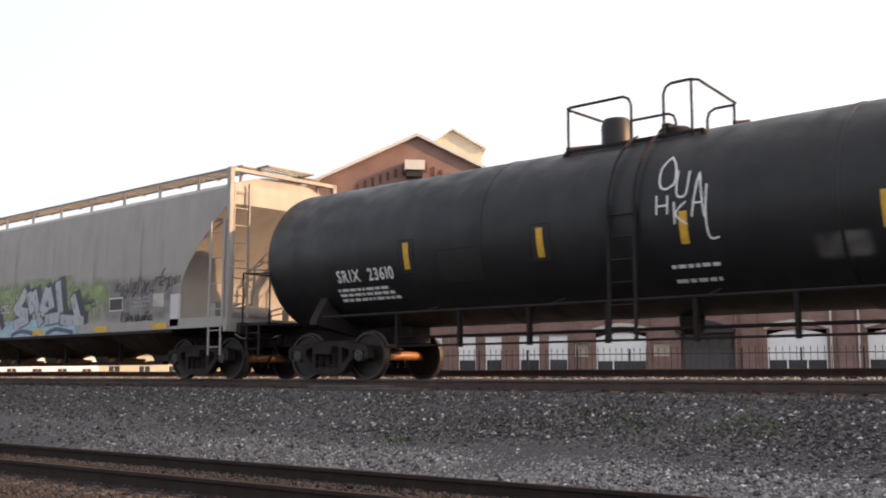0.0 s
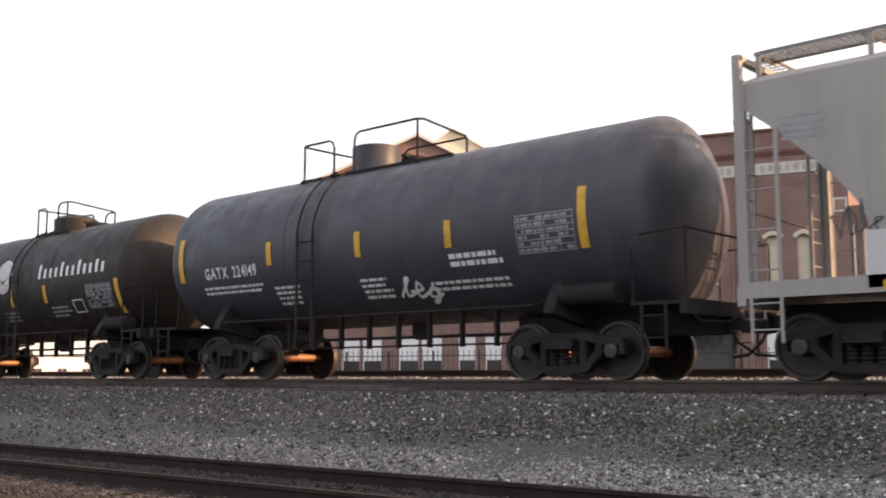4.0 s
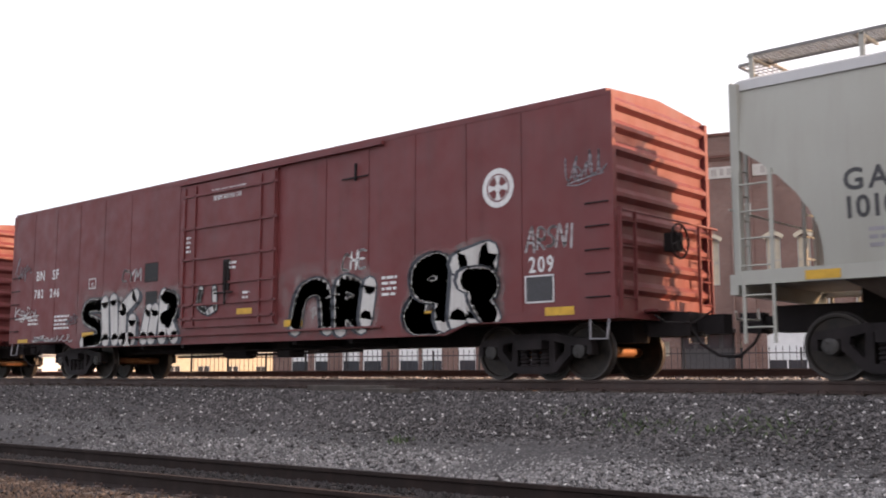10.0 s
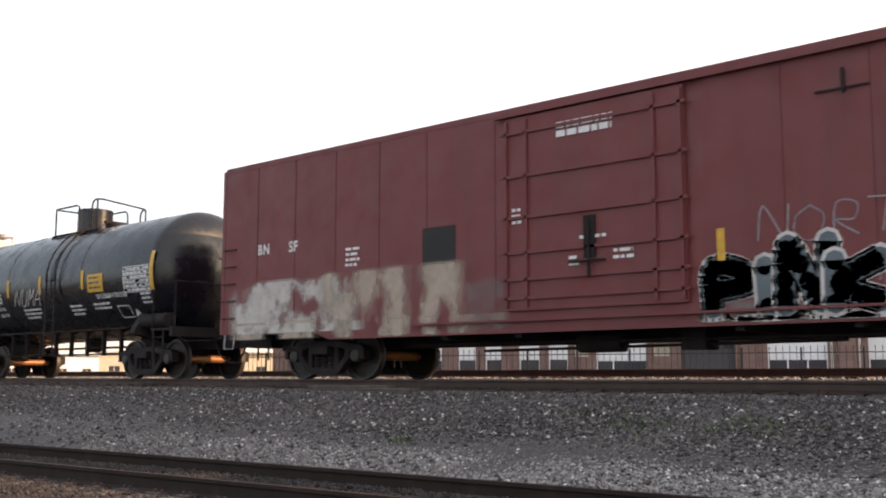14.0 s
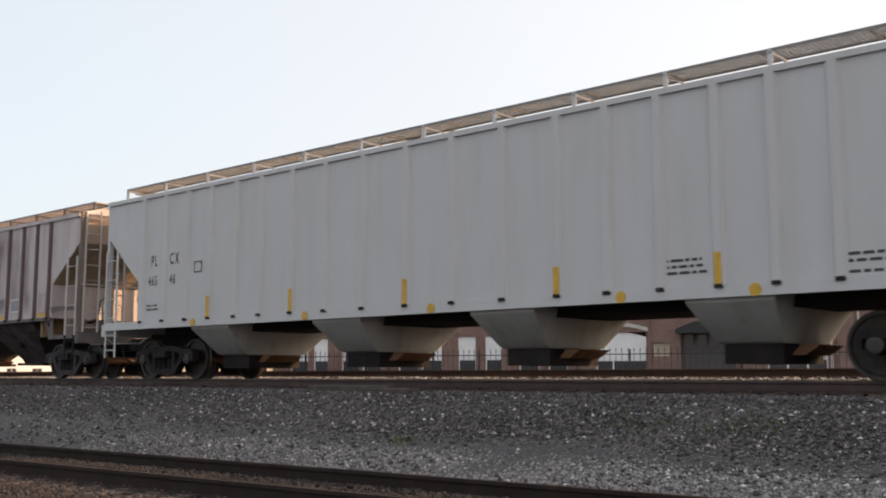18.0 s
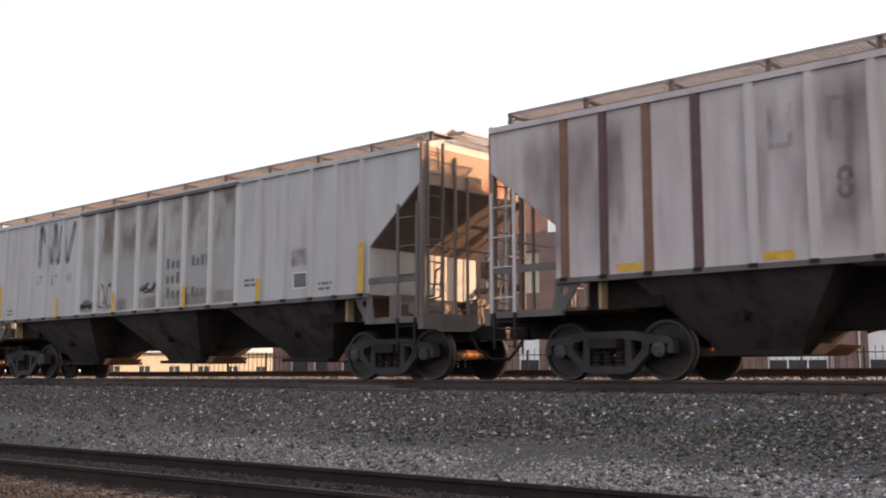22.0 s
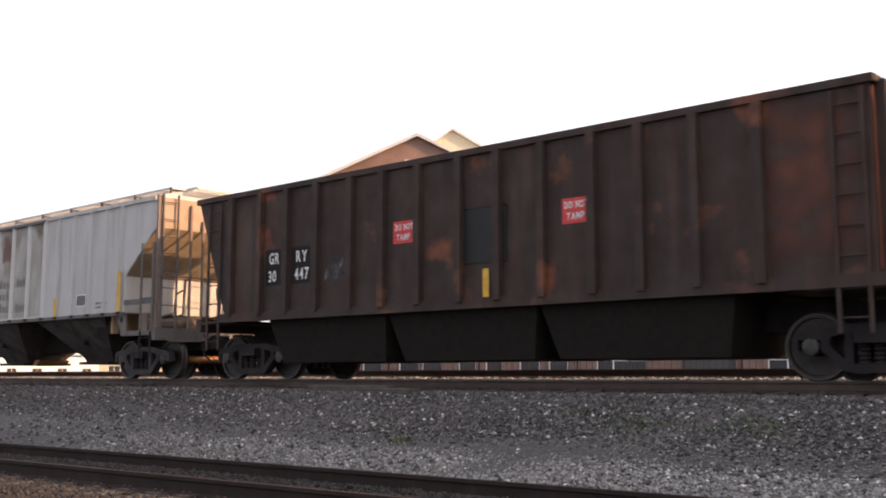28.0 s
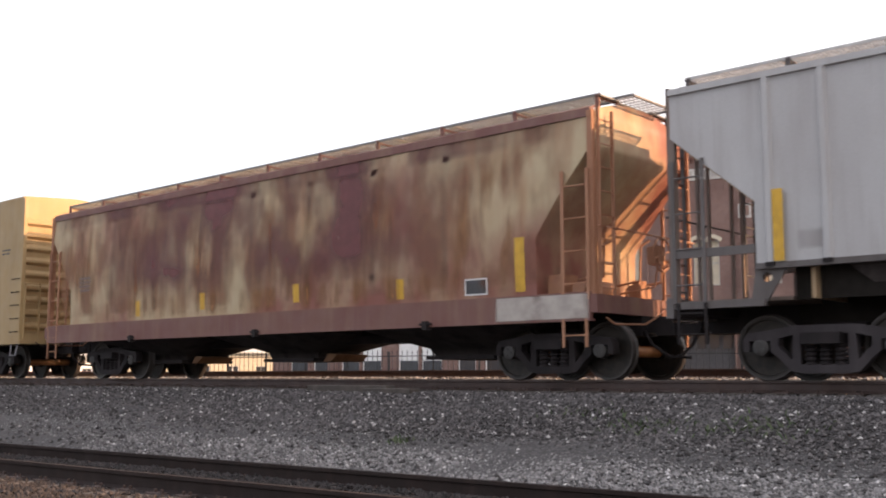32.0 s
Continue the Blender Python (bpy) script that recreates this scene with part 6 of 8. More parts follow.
# clean light grey hopper
car, pl = covered_hopper("covered_hopper", "clean light grey smooth-sided covered hopper", -74.2, 17.24, M_GREY_CLEAN, M_GREY_CLEAN, M_BAY_WARM, eave=4.06, crown=4.4, sill=1.46, deep=0.17, round_side=0.1, bays=3, tc=(-6.7, 7.35), cut=((3.2, 0), (1.75, 1.15)), fascia=M_WHITE, board=4.62, bend=1.9)
write(car, [("GACX", -7.15, 2.43, 0.28), ("101035", -7.12, 2.07, 0.28)], pl, M_LETTER_DK, 0.15, 0.95)
small_print(car, [(-6.87, -5.9, 1.68, 3), (-2.24, -1.92, 1.6, 2)], pl, M_FADED, 14)
small_print(car, [(-1.27, -0.6, 1.6, 4), (1.2, 1.9, 1.62, 3), (2.6, 3.1, 1.62, 2), (6.45, 7.19, 1.9, 3)], pl, M_FADED, 15, 0.07, 0.025)
frame_box(car, -3.94, -3.68, 2.25, 2.5, pl, M_LETTER_DK)
stain(car, 0.16, 0.43, 1.56, 1.74, pl, S_WHITE, 0.01)
frame_box(car, 5.47, 5.97, 1.59, 1.94, pl, M_LETTER, M_LETTER_DK)
stripes(car, [(-7.45, 1.31), (-6.38, 1.31), (-3.83, 1.31), (-1.3, 1.31), (1.3, 1.31), (4.1, 1.31), (6.63, 1.31), (7.65, 1.31)], 0.46, 0.12, lambda x, z, o=0.006: (x, -1.565 - o, z))

M_GRAF_T = stain_mat("thin white spray", (0.55, 0.54, 0.55), 0.85, 400, 5, 0.25, 0.5)
M_HALO = stain_mat("thin white overspray", (0.45, 0.42, 0.41), 0.4, 2.6, 3.0, 0.3, 0.65)
# red boxcar with white graffiti
car, pl = box_car("boxcar", "oxide red boxcar with white graffiti pieces", -94.4, 19.25, M_BOX, tc=(-6.75, 7.75), door=(-1.46, 1.74))
body_place = pl


def pl(x, z, o=0.006):
    """The boxcar's side, down to the edge of its sill."""
    return body_place(x, max(z, 0.77 if abs(x) < 6.15 else 0.94 if abs(x) > 6.7 else 0.77 + 0.17 * (abs(x) - 6.15) / 0.55), o)


write(car, [("BN", -8.23, 2.56, 0.25), ("SF", -7.38, 2.55, 0.25), ("782", -8.31, 2.1, 0.22), ("246", -7.48, 2.09, 0.22)], pl, M_LETTER, 0.14, 0.9)
frame_box(car, -5.54, -5.21, 2.19, 2.45, pl, M_LETTER)
write(car, [("C", -5.42, 2.24, 0.11)], pl, M_LETTER)
stain(car, -6.4, -1.0, 0.7, 2.3, pl, S_HALO)
bold(car, [[eased([(-4.92, 1.77), (-5.52, 1.77), (-5.61, 1.48), (-4.97, 1.27), (-4.98, 0.98), (-5.71, 0.88)])], [[(-4.75, 1.83), (-4.67, 0.92)]], [[(-4.36, 1.87), (-4.25, 0.92)]], [[(-3.41, 1.93), (-3.94, 1.62), (-3.92, 0.92), (-3.52, 0.92), (-3.51, 1.36)]], [[(-2.81, 1.55), (-3.02, 0.92)]], [[(-2.56, 1.55), (-2.7, 0.92)]], [[(-2.22, 1.87), (-2.26, 0.92)], eased([(-2.15, 1.83), (-1.81, 1.74), (-1.92, 1.43), (-2.2, 1.36)]), [(-2.03, 1.28), (-1.78, 0.92)]]], pl, M_GRAF_W, M_GRAF_K, 0.31, (0.12, -0.05), "white spray-painted letter with a black edge", M_HALO)
spray(car, "CYM", -4.05, -3.2, 2.27, 2.54, pl, M_LETTER, None, 0.05, 0.1, 42, "white spray scrawl")
stain(car, -3.08, -2.5, 2.2, 2.66, pl, S_DARK)
stain(car, -3.0, -2.5, 1.55, 2.0, pl, S_DARK, 0.012)
DP = place_flat(1.592)
write(car, [("CLOSE AND LOCK DOORS", -0.45, 3.97, 0.095), ("BEFORE MOVING CAR", -0.38, 3.82, 0.095)], DP, M_LETTER, 0.1, 0.66)
bold(car, [[eased([(-0.75, 1.92), (-0.82, 1.57), (-0.47, 1.42)])], [[(-0.27, 1.91), (-0.23, 1.5), (-0.47, 1.42)]]], DP, M_GRAF_W, M_GRAF_K, 0.13, None, "white spray-painted letter")
small_print(car, [(0.1, 0.5, 2.3, 2), (0.7, 0.95, 1.65, 2), (-1.35, -1.15, 2.75, 4)], DP, M_LETTER, 17)
stripes(car, [(0.77, 1.33)], 0.5, 0.12, DP)
stripes(car, [(2.25, 1.03), (-8.85, 0.9), (-5.5, 1.0), (-2.0, 1.02), (6.0, 1.05), (8.6, 1.0)], 0.55, 0.13, pl)
stain(car, 1.5, 4.8, 0.7, 2.3, pl, S_HALO)
bold(car, [[eased([(2.32, 1.0), (2.47, 1.57), (2.78, 1.76), (3.15, 1.68), (3.25, 0.99)])], [eased([(3.62, 0.95), (3.64, 1.74), (4.08, 1.67), (4.12, 1.43), (3.79, 1.32), (4.18, 0.99)])], [[(4.3, 1.1), (4.4, 1.7)]]], pl, M_GRAF_W, M_GRAF_K, 0.33, (-0.08, 0.0), "white spray-painted letter with a black edge", M_HALO)
spray(car, "CHE", 3.62, 4.28, 2.03, 2.36, pl, M_LETTER, None, 0.045, 0.1, 45, "white spray scrawl")
bold(car, [[eased([(5.63, 1.31), (5.45, 1.1), (5.61, 0.95), (6.05, 0.95)])], [eased([(6.05, 1.5), (5.68, 1.57), (5.66, 1.86), (5.98, 1.98), (6.2, 1.85), (6.2, 1.0)])], [[(6.6, 1.89), (6.52, 1.0)], [(6.95, 1.4), (6.9, 1.0)]], [[(6.55, 1.94), (7.2, 2.08), (7.15, 1.8)]], [eased([(6.7, 1.66), (7.1, 1.66), (7.2, 1.5), (6.95, 1.4), (7.25, 1.0)])]], pl, M_GRAF_W, M_GRAF_K, 0.4, (-0.07, 0.02), "white spray-painted letter with a black edge", M_HALO)
spray(car, "ARSNI", 7.95, 8.95, 2.05, 2.4, pl, M_GRAF_T, None, 0.045, 0.1, 47, "white spray scrawl")
write(car, [("209", 8.02, 1.7, 0.25)], pl, M_LETTER, 0.14, 0.8)
frame_box(car, 7.94, 8.51, 1.21, 1.65, pl, M_LETTER, M_LETTER_DK)
round_emblem(car, 7.4, 3.15, 0.33, pl, M_BOX)
scrawl(car, 3, 8.75, 9.45, 3.1, 3.5, pl, M_FADED, 0.025, 0.1, 48, "thin white spray scrawl", True)
scrawl(car, 3, -9.4, -8.6, 2.7, 3.2, pl, M_FADED, 0.03, 0.1, 49, "thin white spray scrawl")
scrawl(car, 7, -8.25, -6.25, 0.95, 1.08, pl, M_LETTER, 0.03, 0.1, 50, "white spray scrawl")
scrawl(car, 4, -9.35, -8.1, 1.62, 1.85, pl, M_LETTER, 0.03, 0.1, 37, "white spray scrawl", True)
scrawl(car, 4, -6.6, -6.0, 1.4, 1.7, pl, M_FADED, 0.025, 0.1, 36, "thin white spray scrawl")
small_print(car, [(-7.2, -6.4, 1.25, 4), (-8.6, -7.9, 1.4, 2), (4.7, 5.1, 1.5, 4)], pl, M_LETTER, 18)

# red boxcar with worn graffiti
car, pl = box_car("boxcar", "oxide red boxcar with patches of worn graffiti", -115.7, 18.9, M_BOX, tc=(-6.7, 7.37), door=(-1.74, 1.51))
round_emblem(car, 6.95, 3.58, 0.32, pl, M_BOX)
stain(car, -9.2, -5.2, 0.95, 2.0, pl, S_WHITE)
stain(car, -6.4, -2.6, 0.95, 2.05, pl, S_CREAM, 0.004)
stain(car, -9.2, -2.6, 0.78, 1.15, pl, S_CREAM, 0.0035)
stain(car, -2.7, -1.7, 0.8, 1.7, pl, S_GREY)
stain(car, -9.2, -5.0, 0.9, 1.1, place_flat(1.534), S_WHITE, 0.002)
stain(car, -6.2, -1.6, 0.76, 1.1, place_flat(1.534), S_CREAM, 0.003)
stain(car, 1.5, 4.9, 0.76, 1.1, place_flat(1.534), S_GREY, 0.002)
piece(car, [("P", 1.7, 2.55, 0.86, 1.65), ("I", 2.4, 2.9, 0.86, 1.65), ("N", 2.75, 3.6, 0.86, 1.9), ("K", 3.4, 4.25, 0.86, 1.65)], pl, M_GRAF_D, M_GRAF_W, 0.27, None, 51, "slate blue spray-painted letter with a white edge", 0)
scrawl(car, 4, 1.7, 4.2, 0.82, 0.92, pl, M_GRAF_W, 0.05, 0.0, 58, "white overspray")
scrawl(car, 3, 4.15, 4.75, 1.2, 1.55, pl, M_GRAF_T, 0.028, 0.1, 52, "white spray scrawl")
stain(car, 5.7, 7.9, 1.85, 2.45, pl, S_GREY, 0.002)
scrawl(car, 4, 5.8, 6.5, 2.02, 2.25, pl, M_GRAF_T, 0.03, 0.1, 53, "white spray scrawl")
scrawl(car, 4, 6.65, 7.35, 2.04, 2.27, pl, M_GRAF_T, 0.03, 0.1, 59, "white spray scrawl")
scrawl(car, 3, 5.7, 6.6, 1.58, 1.86, pl, M_GRAF_T, 0.028, 0.1, 54, "pale blue spray scrawl", True)
scrawl(car, 3, 5.87, 6.4, 1.18, 1.45, pl, M_GRAF_T, 0.025, 0.1, 55, "white spray scrawl")
spray(car, "NORTI", 2.5, 4.95, 1.85, 2.3, pl, M_FADED, None, 0.022, 0.1, 56, "faint white spray scrawl")
scrawl(car, 3, 8.57, 9.15, 1.15, 1.45, pl, M_GRAF_T, 0.024, 0.15, 57, "white spray scrawl")
small_print(car, [(6.8, 7.18, 1.48, 4)], pl, M_LETTER, 32, 0.08, 0.045)
stain(car, 7.62, 8.2, 1.25, 1.72, pl, S_DARK)
small_print(car, [(7.7, 8.15, 1.7, 2), (7.7, 8.1, 1.18, 1)], pl, M_LETTER, 19)
stripes(car, [(8.5, 1.15)], 0.12, 0.93, pl)
stripes(car, [(5.7, 1.11), (2.0, 1.65)], 0.12, 0.45, pl)
DP = place_flat(1.592)
small_print(car, [(-0.71, 0.61, 3.8, 2)], DP, M_LETTER, 20, 0.14, 0.1)
small_print(car, [(-0.3, 0.2, 2.15, 1), (-0.5, -0.3, 1.75, 2), (0.3, 0.7, 1.8, 2), (-1.6, -1.4, 2.5, 3)], DP, M_LETTER, 21)
write(car, [("BN", -8.22, 2.52, 0.21), ("SF", -7.25, 2.51, 0.21)], pl, M_LETTER, 0.14, 0.9)
stain(car, -3.65, -2.85, 1.6, 2.65, pl, S_DARK)
small_print(car, [(-5.6, -5.2, 2.1, 4)], pl, M_LETTER, 22)

# glossy black tank car
car, pl = tank_car("tank_car", "glossy black tank car with white lettering and yellow stripes", -133.14, 5.73, M_BLACK_NEW, R=1.52, zc=2.5, tc=4.45, dome=(0.02, 0.47, 0.6, False), platform=(-0.9, 2.1), hx=0.75, loops=(-0.86, 0.48, 1.12, 1.45))
pl = shifted(pl, 0.24)
write(car, [("FPAX", -4.2, 2.08, 0.25), ("151095", -3.2, 2.06, 0.25)], pl, M_LETTER, 0.12, 0.84)
write(car, [("LD LMT", -4.15, 1.86, 0.085), ("201300 LB", -3.5, 1.86, 0.085), ("91300 KG", -2.75, 1.86, 0.085), ("LT WT", -4.1, 1.69, 0.085), ("61700 LB", -3.42, 1.69, 0.085), ("28000 KG", -2.75, 1.69, 0.085)], pl, M_LETTER, 0.1, 0.9)
write(car, [("50% SODIUM HYDROXIDE", 2.55, 1.95, 0.11)], pl, M_LETTER, 0.1, 0.68)
stripes(car, [(-5.14, 2.0), (5.04, 2.04)], 0.15, 0.91, pl)
stripes(car, [(-2.0, 2.19), (-0.22, 2.19), (1.95, 2.21)], 0.13, 0.48, pl)
bm = bm_()
patch(bm, 2.2, 2.92, 2.12, 2.56, pl, 3)
yp = part("placard", bm, M_STRIPE, car, "yellow warning placard", 0)
bm = bm_()
bars(bm, 2.28, 2.9, 2.2, 3, 0.12, 0.05, lambda x, z: pl(x, z, 0.01), random.Random(5))
part("placard_text", bm, M_LETTER_DK, yp, smooth=0)
spray(car, "NUMA", -1.75, -0.3, 1.95, 2.36, pl, M_GRAF_W, None, 0.03, 0.55, 61, "thin white spray scrawl")
data_block(car, 3.86, 4.94, 2.05, 2.65, pl, M_LETTER, 23)
frame_box(car, 3.33, 3.86, 1.46, 1.75, pl, M_LETTER)
bm = bm_()
disc(bm, 4.07, 1.49, 0.15, 0.16, pl, 0.008, 0, 4)
part("placard_diamond", bm, M_LETTER, car, "white hazard diamond", 0)
small_print(car, [(1.16, 1.9, 1.6, 3), (-1.3, -0.3, 1.6, 3), (2.3, 3.3, 1.7, 2), (4.5, 4.9, 1.75, 4)], pl, M_LETTER, 24)

# pale grey ribbed hopper
TEN = [-8.48, -7.58, -6.71, -5.85, -4.96, -4.14, -3.15, -2.16, -1.12, -0.02, 1.07, 2.16, 3.25, 4.16, 5.06, 5.97, 6.8, 7.65, 8.5]
car, pl = covered_hopper("covered_hopper", "pale grey ribbed covered hopper with yellow stripes", -150.25, 20.1, M_WHITE, M_WHITE, M_BAY_GREY, ribs=TEN, rib_w=0.075, rib_h=0.055, bay_x=(-5.95, -1.95, 2.05, 6.05), core_z=1.02, core_y=0.8, through_sill=False, eave=4.22, crown=4.5, sill=1.3, deep=0.16, bays=4, chutes=True, tc=(-8.2, 8.75), cut=((3.39, 0), (2.23, 1.38)), board=4.63)
write(car, [("PL", -8.14, 2.56, 0.25), ("CX", -7.4, 2.57, 0.25), ("465", -8.24, 2.12, 0.22), ("46", -7.39, 2.12, 0.22)], pl, M_LETTER_DK, 0.2, 0.62)
frame_box(car, -6.45, -6.17, 2.31, 2.56, pl, M_LETTER_DK)
small_print(car, [(-8.28, -7.74, 1.55, 2), (7.7, 8.3, 1.5, 2), (7.7, 8.3, 1.36, 1), (5.1, 5.8, 1.5, 3)], pl, M_LETTER_DK, 25, 0.09, 0.04)
stripes(car, [(-8.49, 1.3), (8.51, 1.27)], 0.12, 0.95, pl)
stripes(car, [(-5.86, 1.31), (-3.13, 1.31), (-0.02, 1.31), (3.25, 1.29), (5.97, 1.31)], 0.11, 0.46, place_flat(1.58))
for x in (-6.4, -2.7, 0.6, 4.4, 6.5):
    bm = bm_()
    disc(bm, x, 1.22, 0.09, 0.09, place_flat(1.565), 0.006, 0, 14)
    part("reflector", bm, M_STRIPE, car, smooth=0)
EP = lambda x, z, o=0.006: (10.07 + o, x, z)
small_print(car, [(-1.2, -0.9, 3.7, 3), (-0.4, 0.1, 3.85, 3), (0.7, 1.1, 3.75, 2)], EP, M_FADED, 26)

# weathered lilac hopper
M_FRAMEDK = paint("grimy dark frame paint", (0.12, 0.108, 0.107), (0.06, 0.047, 0.043), amount=0.7, rough=0.75)
ELV = [-7.05, -6.33, -5.57, -4.77, -3.95, -3.11, -2.29, -1.4, -0.45, 0.47, 1.44, 2.3, 3.1, 3.95, 4.77, 5.57, 6.33, 7.05]
M_RIBDK = flat("dark maroon post", (0.1, 0.055, 0.055), 0.7, 0, 0.3, 3)
M_RIBBR = flat("rust brown post", (0.2, 0.11, 0.07), 0.8, 0, 0.35, 2)
M_RIBOR = flat("orange brown stained post", (0.34, 0.2, 0.12), 0.8, 0, 0.3, 2)


def ghost_name(car, xs, z0, z1, place, mat_):
    """A long-faded painted name, left as plain hollow blocks."""
    for i, x in enumerate(xs):
        bm = bm_()
        t = 0.075
        patch(bm, x - 0.17, x - 0.17 + t, z0, z1, place)
        patch(bm, x + 0.17 - t, x + 0.17, z0, z1, place)
        patch(bm, x - 0.17 + t, x + 0.17 - t, z0, z0 + t, place)
        if i % 2:
            patch(bm, x - 0.17 + t, x + 0.17 - t, z1 - t, z1, place)
        part("name_block", bm, mat_, car, smooth=0)


M_GHOST = stain_mat("ghost lettering", (0.2, 0.2, 0.23), 0.42, 400, 3.5, 0.35, 0.65)
M_NUMBER = stain_mat("worn number paint", (0.13, 0.13, 0.14), 0.6, 400, 4.5, 0.3, 0.6)
car, pl = covered_hopper("covered_hopper", "weathered lilac grey ribbed covered hopper with maroon posts", -170.2, 17.05, M_PURPLE, M_FRAMEDK, M_BAY, ribs=ELV, rib_mats={0: M_RIBBR, 1: M_RIBDK, 2: M_RIBBR, 3: M_RIBDK, 7: M_RIBBR, 12: M_RIBBR, 14: M_RIBDK, 15: M_RIBDK, 16: M_RIBDK, 17: M_RIBDK}, rib_w=0.06, rib_h=0.045, walkway=M_PINKGALV, bay_x=(-4.4, 0.1, 4.6), bay_top=1.5, bay_low=0.72, core_z=0.72, eave=4.14, crown=4.4, sill=1.55, deep=0.06, bays=3, tc=(-6.6, 7.35), cut=((3.42, 0), (2.43, 1.3)), board=4.5, low_deck=True, grey_truck=True, end_mat=M_ENDBROWN, ladder_mat=M_PALE)
write(car, [("8", -2.8, 2.33, 0.43), ("8", -1.94, 2.33, 0.43), ("5", -1.0, 2.33, 0.43), ("8", -0.08, 2.33, 0.43), ("4", 0.9, 2.34, 0.43)], pl, M_NUMBER, 0.1, 0.8)
ghost_name(car, [-3.53, -2.72, -1.85, -0.92, 0.02, 0.96, 1.88, 2.7], 3.1, 3.7, pl, M_GHOST)
frame_box(car, 4.96, 5.46, 1.78, 2.13, pl, M_LETTER, M_FADED)
stain(car, 4.15, 4.62, 1.75, 2.2, pl, S_GREY)
frame_box(car, 6.57, 6.9, 1.68, 2.2, pl, M_FADED)
for x in (-5.9, -3.6, -0.6, 4.35, 6.7):
    bm = bm_()
    patch(bm, x - 0.22, x + 0.22, 1.6, 1.72, pl)
    part("reflector", bm, M_STRIPE, car, smooth=0)
for x0_, x1_ in ((-8.4, -5.0), (3.0, 7.6), (-4.4, -2.2), (0.2, 3.0)):
    stain(car, x0_, x1_, 1.6, 4.1, pl, S_PURPLE, 0.002)
for x in (-6.2, -2.5, 0.6, 3.1):
    stain(car, x - 0.2, x + 0.25, 2.0, 4.1, pl, S_BROWN, 0.0025)

# worn pale hopper with three plain bars for its name
TWL = [-7.08, -6.31, -5.54, -4.78, -3.95, -3.08, -2.28, -1.4, -0.45, 0.47, 1.42, 2.4, 3.36, 4.1, 4.9, 5.7, 6.4, 7.1]


def zig_emblem(car, x0, place, mat_):
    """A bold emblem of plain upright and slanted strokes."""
    bm = bm_()
    for q in ([(0.05, 2.99), (0.1, 3.95)], [(0.12, 3.95), (0.7, 3.02)], [(0.72, 3.02), (0.8, 3.95)], [(0.85, 3.92), (0.98, 3.0)], [(1.02, 3.0), (1.2, 3.9)], [(1.2, 3.9), (1.5, 3.0)], [(1.52, 3.0), (1.82, 3.9)]):
        ribbon(bm, [(x0 + a, z) for a, z in q], 0.2, place)
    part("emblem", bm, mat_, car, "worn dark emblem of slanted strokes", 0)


def three_bars(car, x, place, mat_):
    """A three-line painted name as plain bars."""
    for word, dx, z in (([0.24, 0.17, 0.17], 0.0, 2.46), ([0.24, 0.17, 0.24, 0.24], 0.97, 2.46), ([0.17, 0.17, 0.24], 0.0, 2.13), ([0.24, 0.17, 0.17], 0.02, 1.79), ([0.22, 0.17, 0.17, 0.17], 0.98, 1.79)):
        block_word(car, x + dx, z, word, 0.12, 0.075 if len(word) == 3 else 0.05, place, mat_)


M_EMBLEM = stain_mat("worn emblem paint", (0.2, 0.2, 0.22), 0.6, 400, 2.5, 0.25, 0.6, (1, 1, 0.5))
M_EMBLEM_OLD = stain_mat("nearly gone emblem paint", (0.25, 0.25, 0.27), 0.25, 400, 2.0, 0.42, 0.65, (1, 1, 0.4))
M_FADED_DK = flat("worn dark grey lettering", (0.13, 0.125, 0.13), 0.7, 0, 0.3, 6)
car, pl = covered_hopper("covered_hopper", "worn pale grey ribbed covered hopper with faded lettering", -188.9, 17.1, M_SILVER, M_FRAMEDK, M_BAY, ribs=TWL, rib_mats={k: M_WHITE for k in range(5, 13)}, rib_w=0.045, rib_h=0.06, walkway=M_PINKGALV, bay_x=(-4.4, 0.1, 4.6), bay_top=1.7, bay_low=0.72, core_z=0.72, slope_mat=M_ENDBROWN, eave=4.15, crown=4.4, sill=1.55, deep=0.06, bays=3, tc=(-6.7, 7.35), cut=((3.48, 0), (2.43, 1.25)), board=4.48, low_deck=True, grey_truck=True, end_mat=M_ENDBROWN, ladder_mat=M_FRAMEDK)
stain(car, -3.0, 3.36, 1.6, 4.1, pl, stain_mat("dusty brown panel", (0.36, 0.34, 0.31), 0.3, 30, 1.2, 0.25, 0.5, (1, 1, 0.4)), 0.002)
for a, b in zip(TWL[5:12], TWL[6:13]):
    stain(car, a + 0.06, b - 0.06, 2.8, 4.2, pl, S_DRIP, 0.0025)
    stain(car, a, b, 1.58, 1.9, pl, S_BROWN, 0.0026)
bm = bm_()
box(bm, -3.05, 3.4, -1.6, -1.52, 4.06, 4.13)
part("top_angle", bm, flat("dark roof angle", (0.12, 0.1, 0.1), 0.7), car)
zig_emblem(car, -5.25, pl, M_EMBLEM)
write(car, [("17", -5.27, 2.43, 0.26), ("87", -4.56, 2.41, 0.26), ("41", -3.76, 2.42, 0.26)], pl, M_NUMBER, 0.2, 0.8)
three_bars(car, 0.74, pl, M_FADED_DK)
stripes(car, [(4.11, 1.56), (1.5, 1.56), (-4.1, 1.56), (-1.4, 1.57)], 0.13, 0.48, place_flat(1.58))
stripes(car, [(7.13, 1.59), (-7.2, 1.59)], 0.14, 0.93, place_flat(1.58))
stain(car, 5.05, 5.6, 2.18, 2.58, pl, S_GREY, 0.008)
frame_box(car, 5.16, 5.58, 1.76, 2.09, pl, M_LETTER, M_FADED_DK)
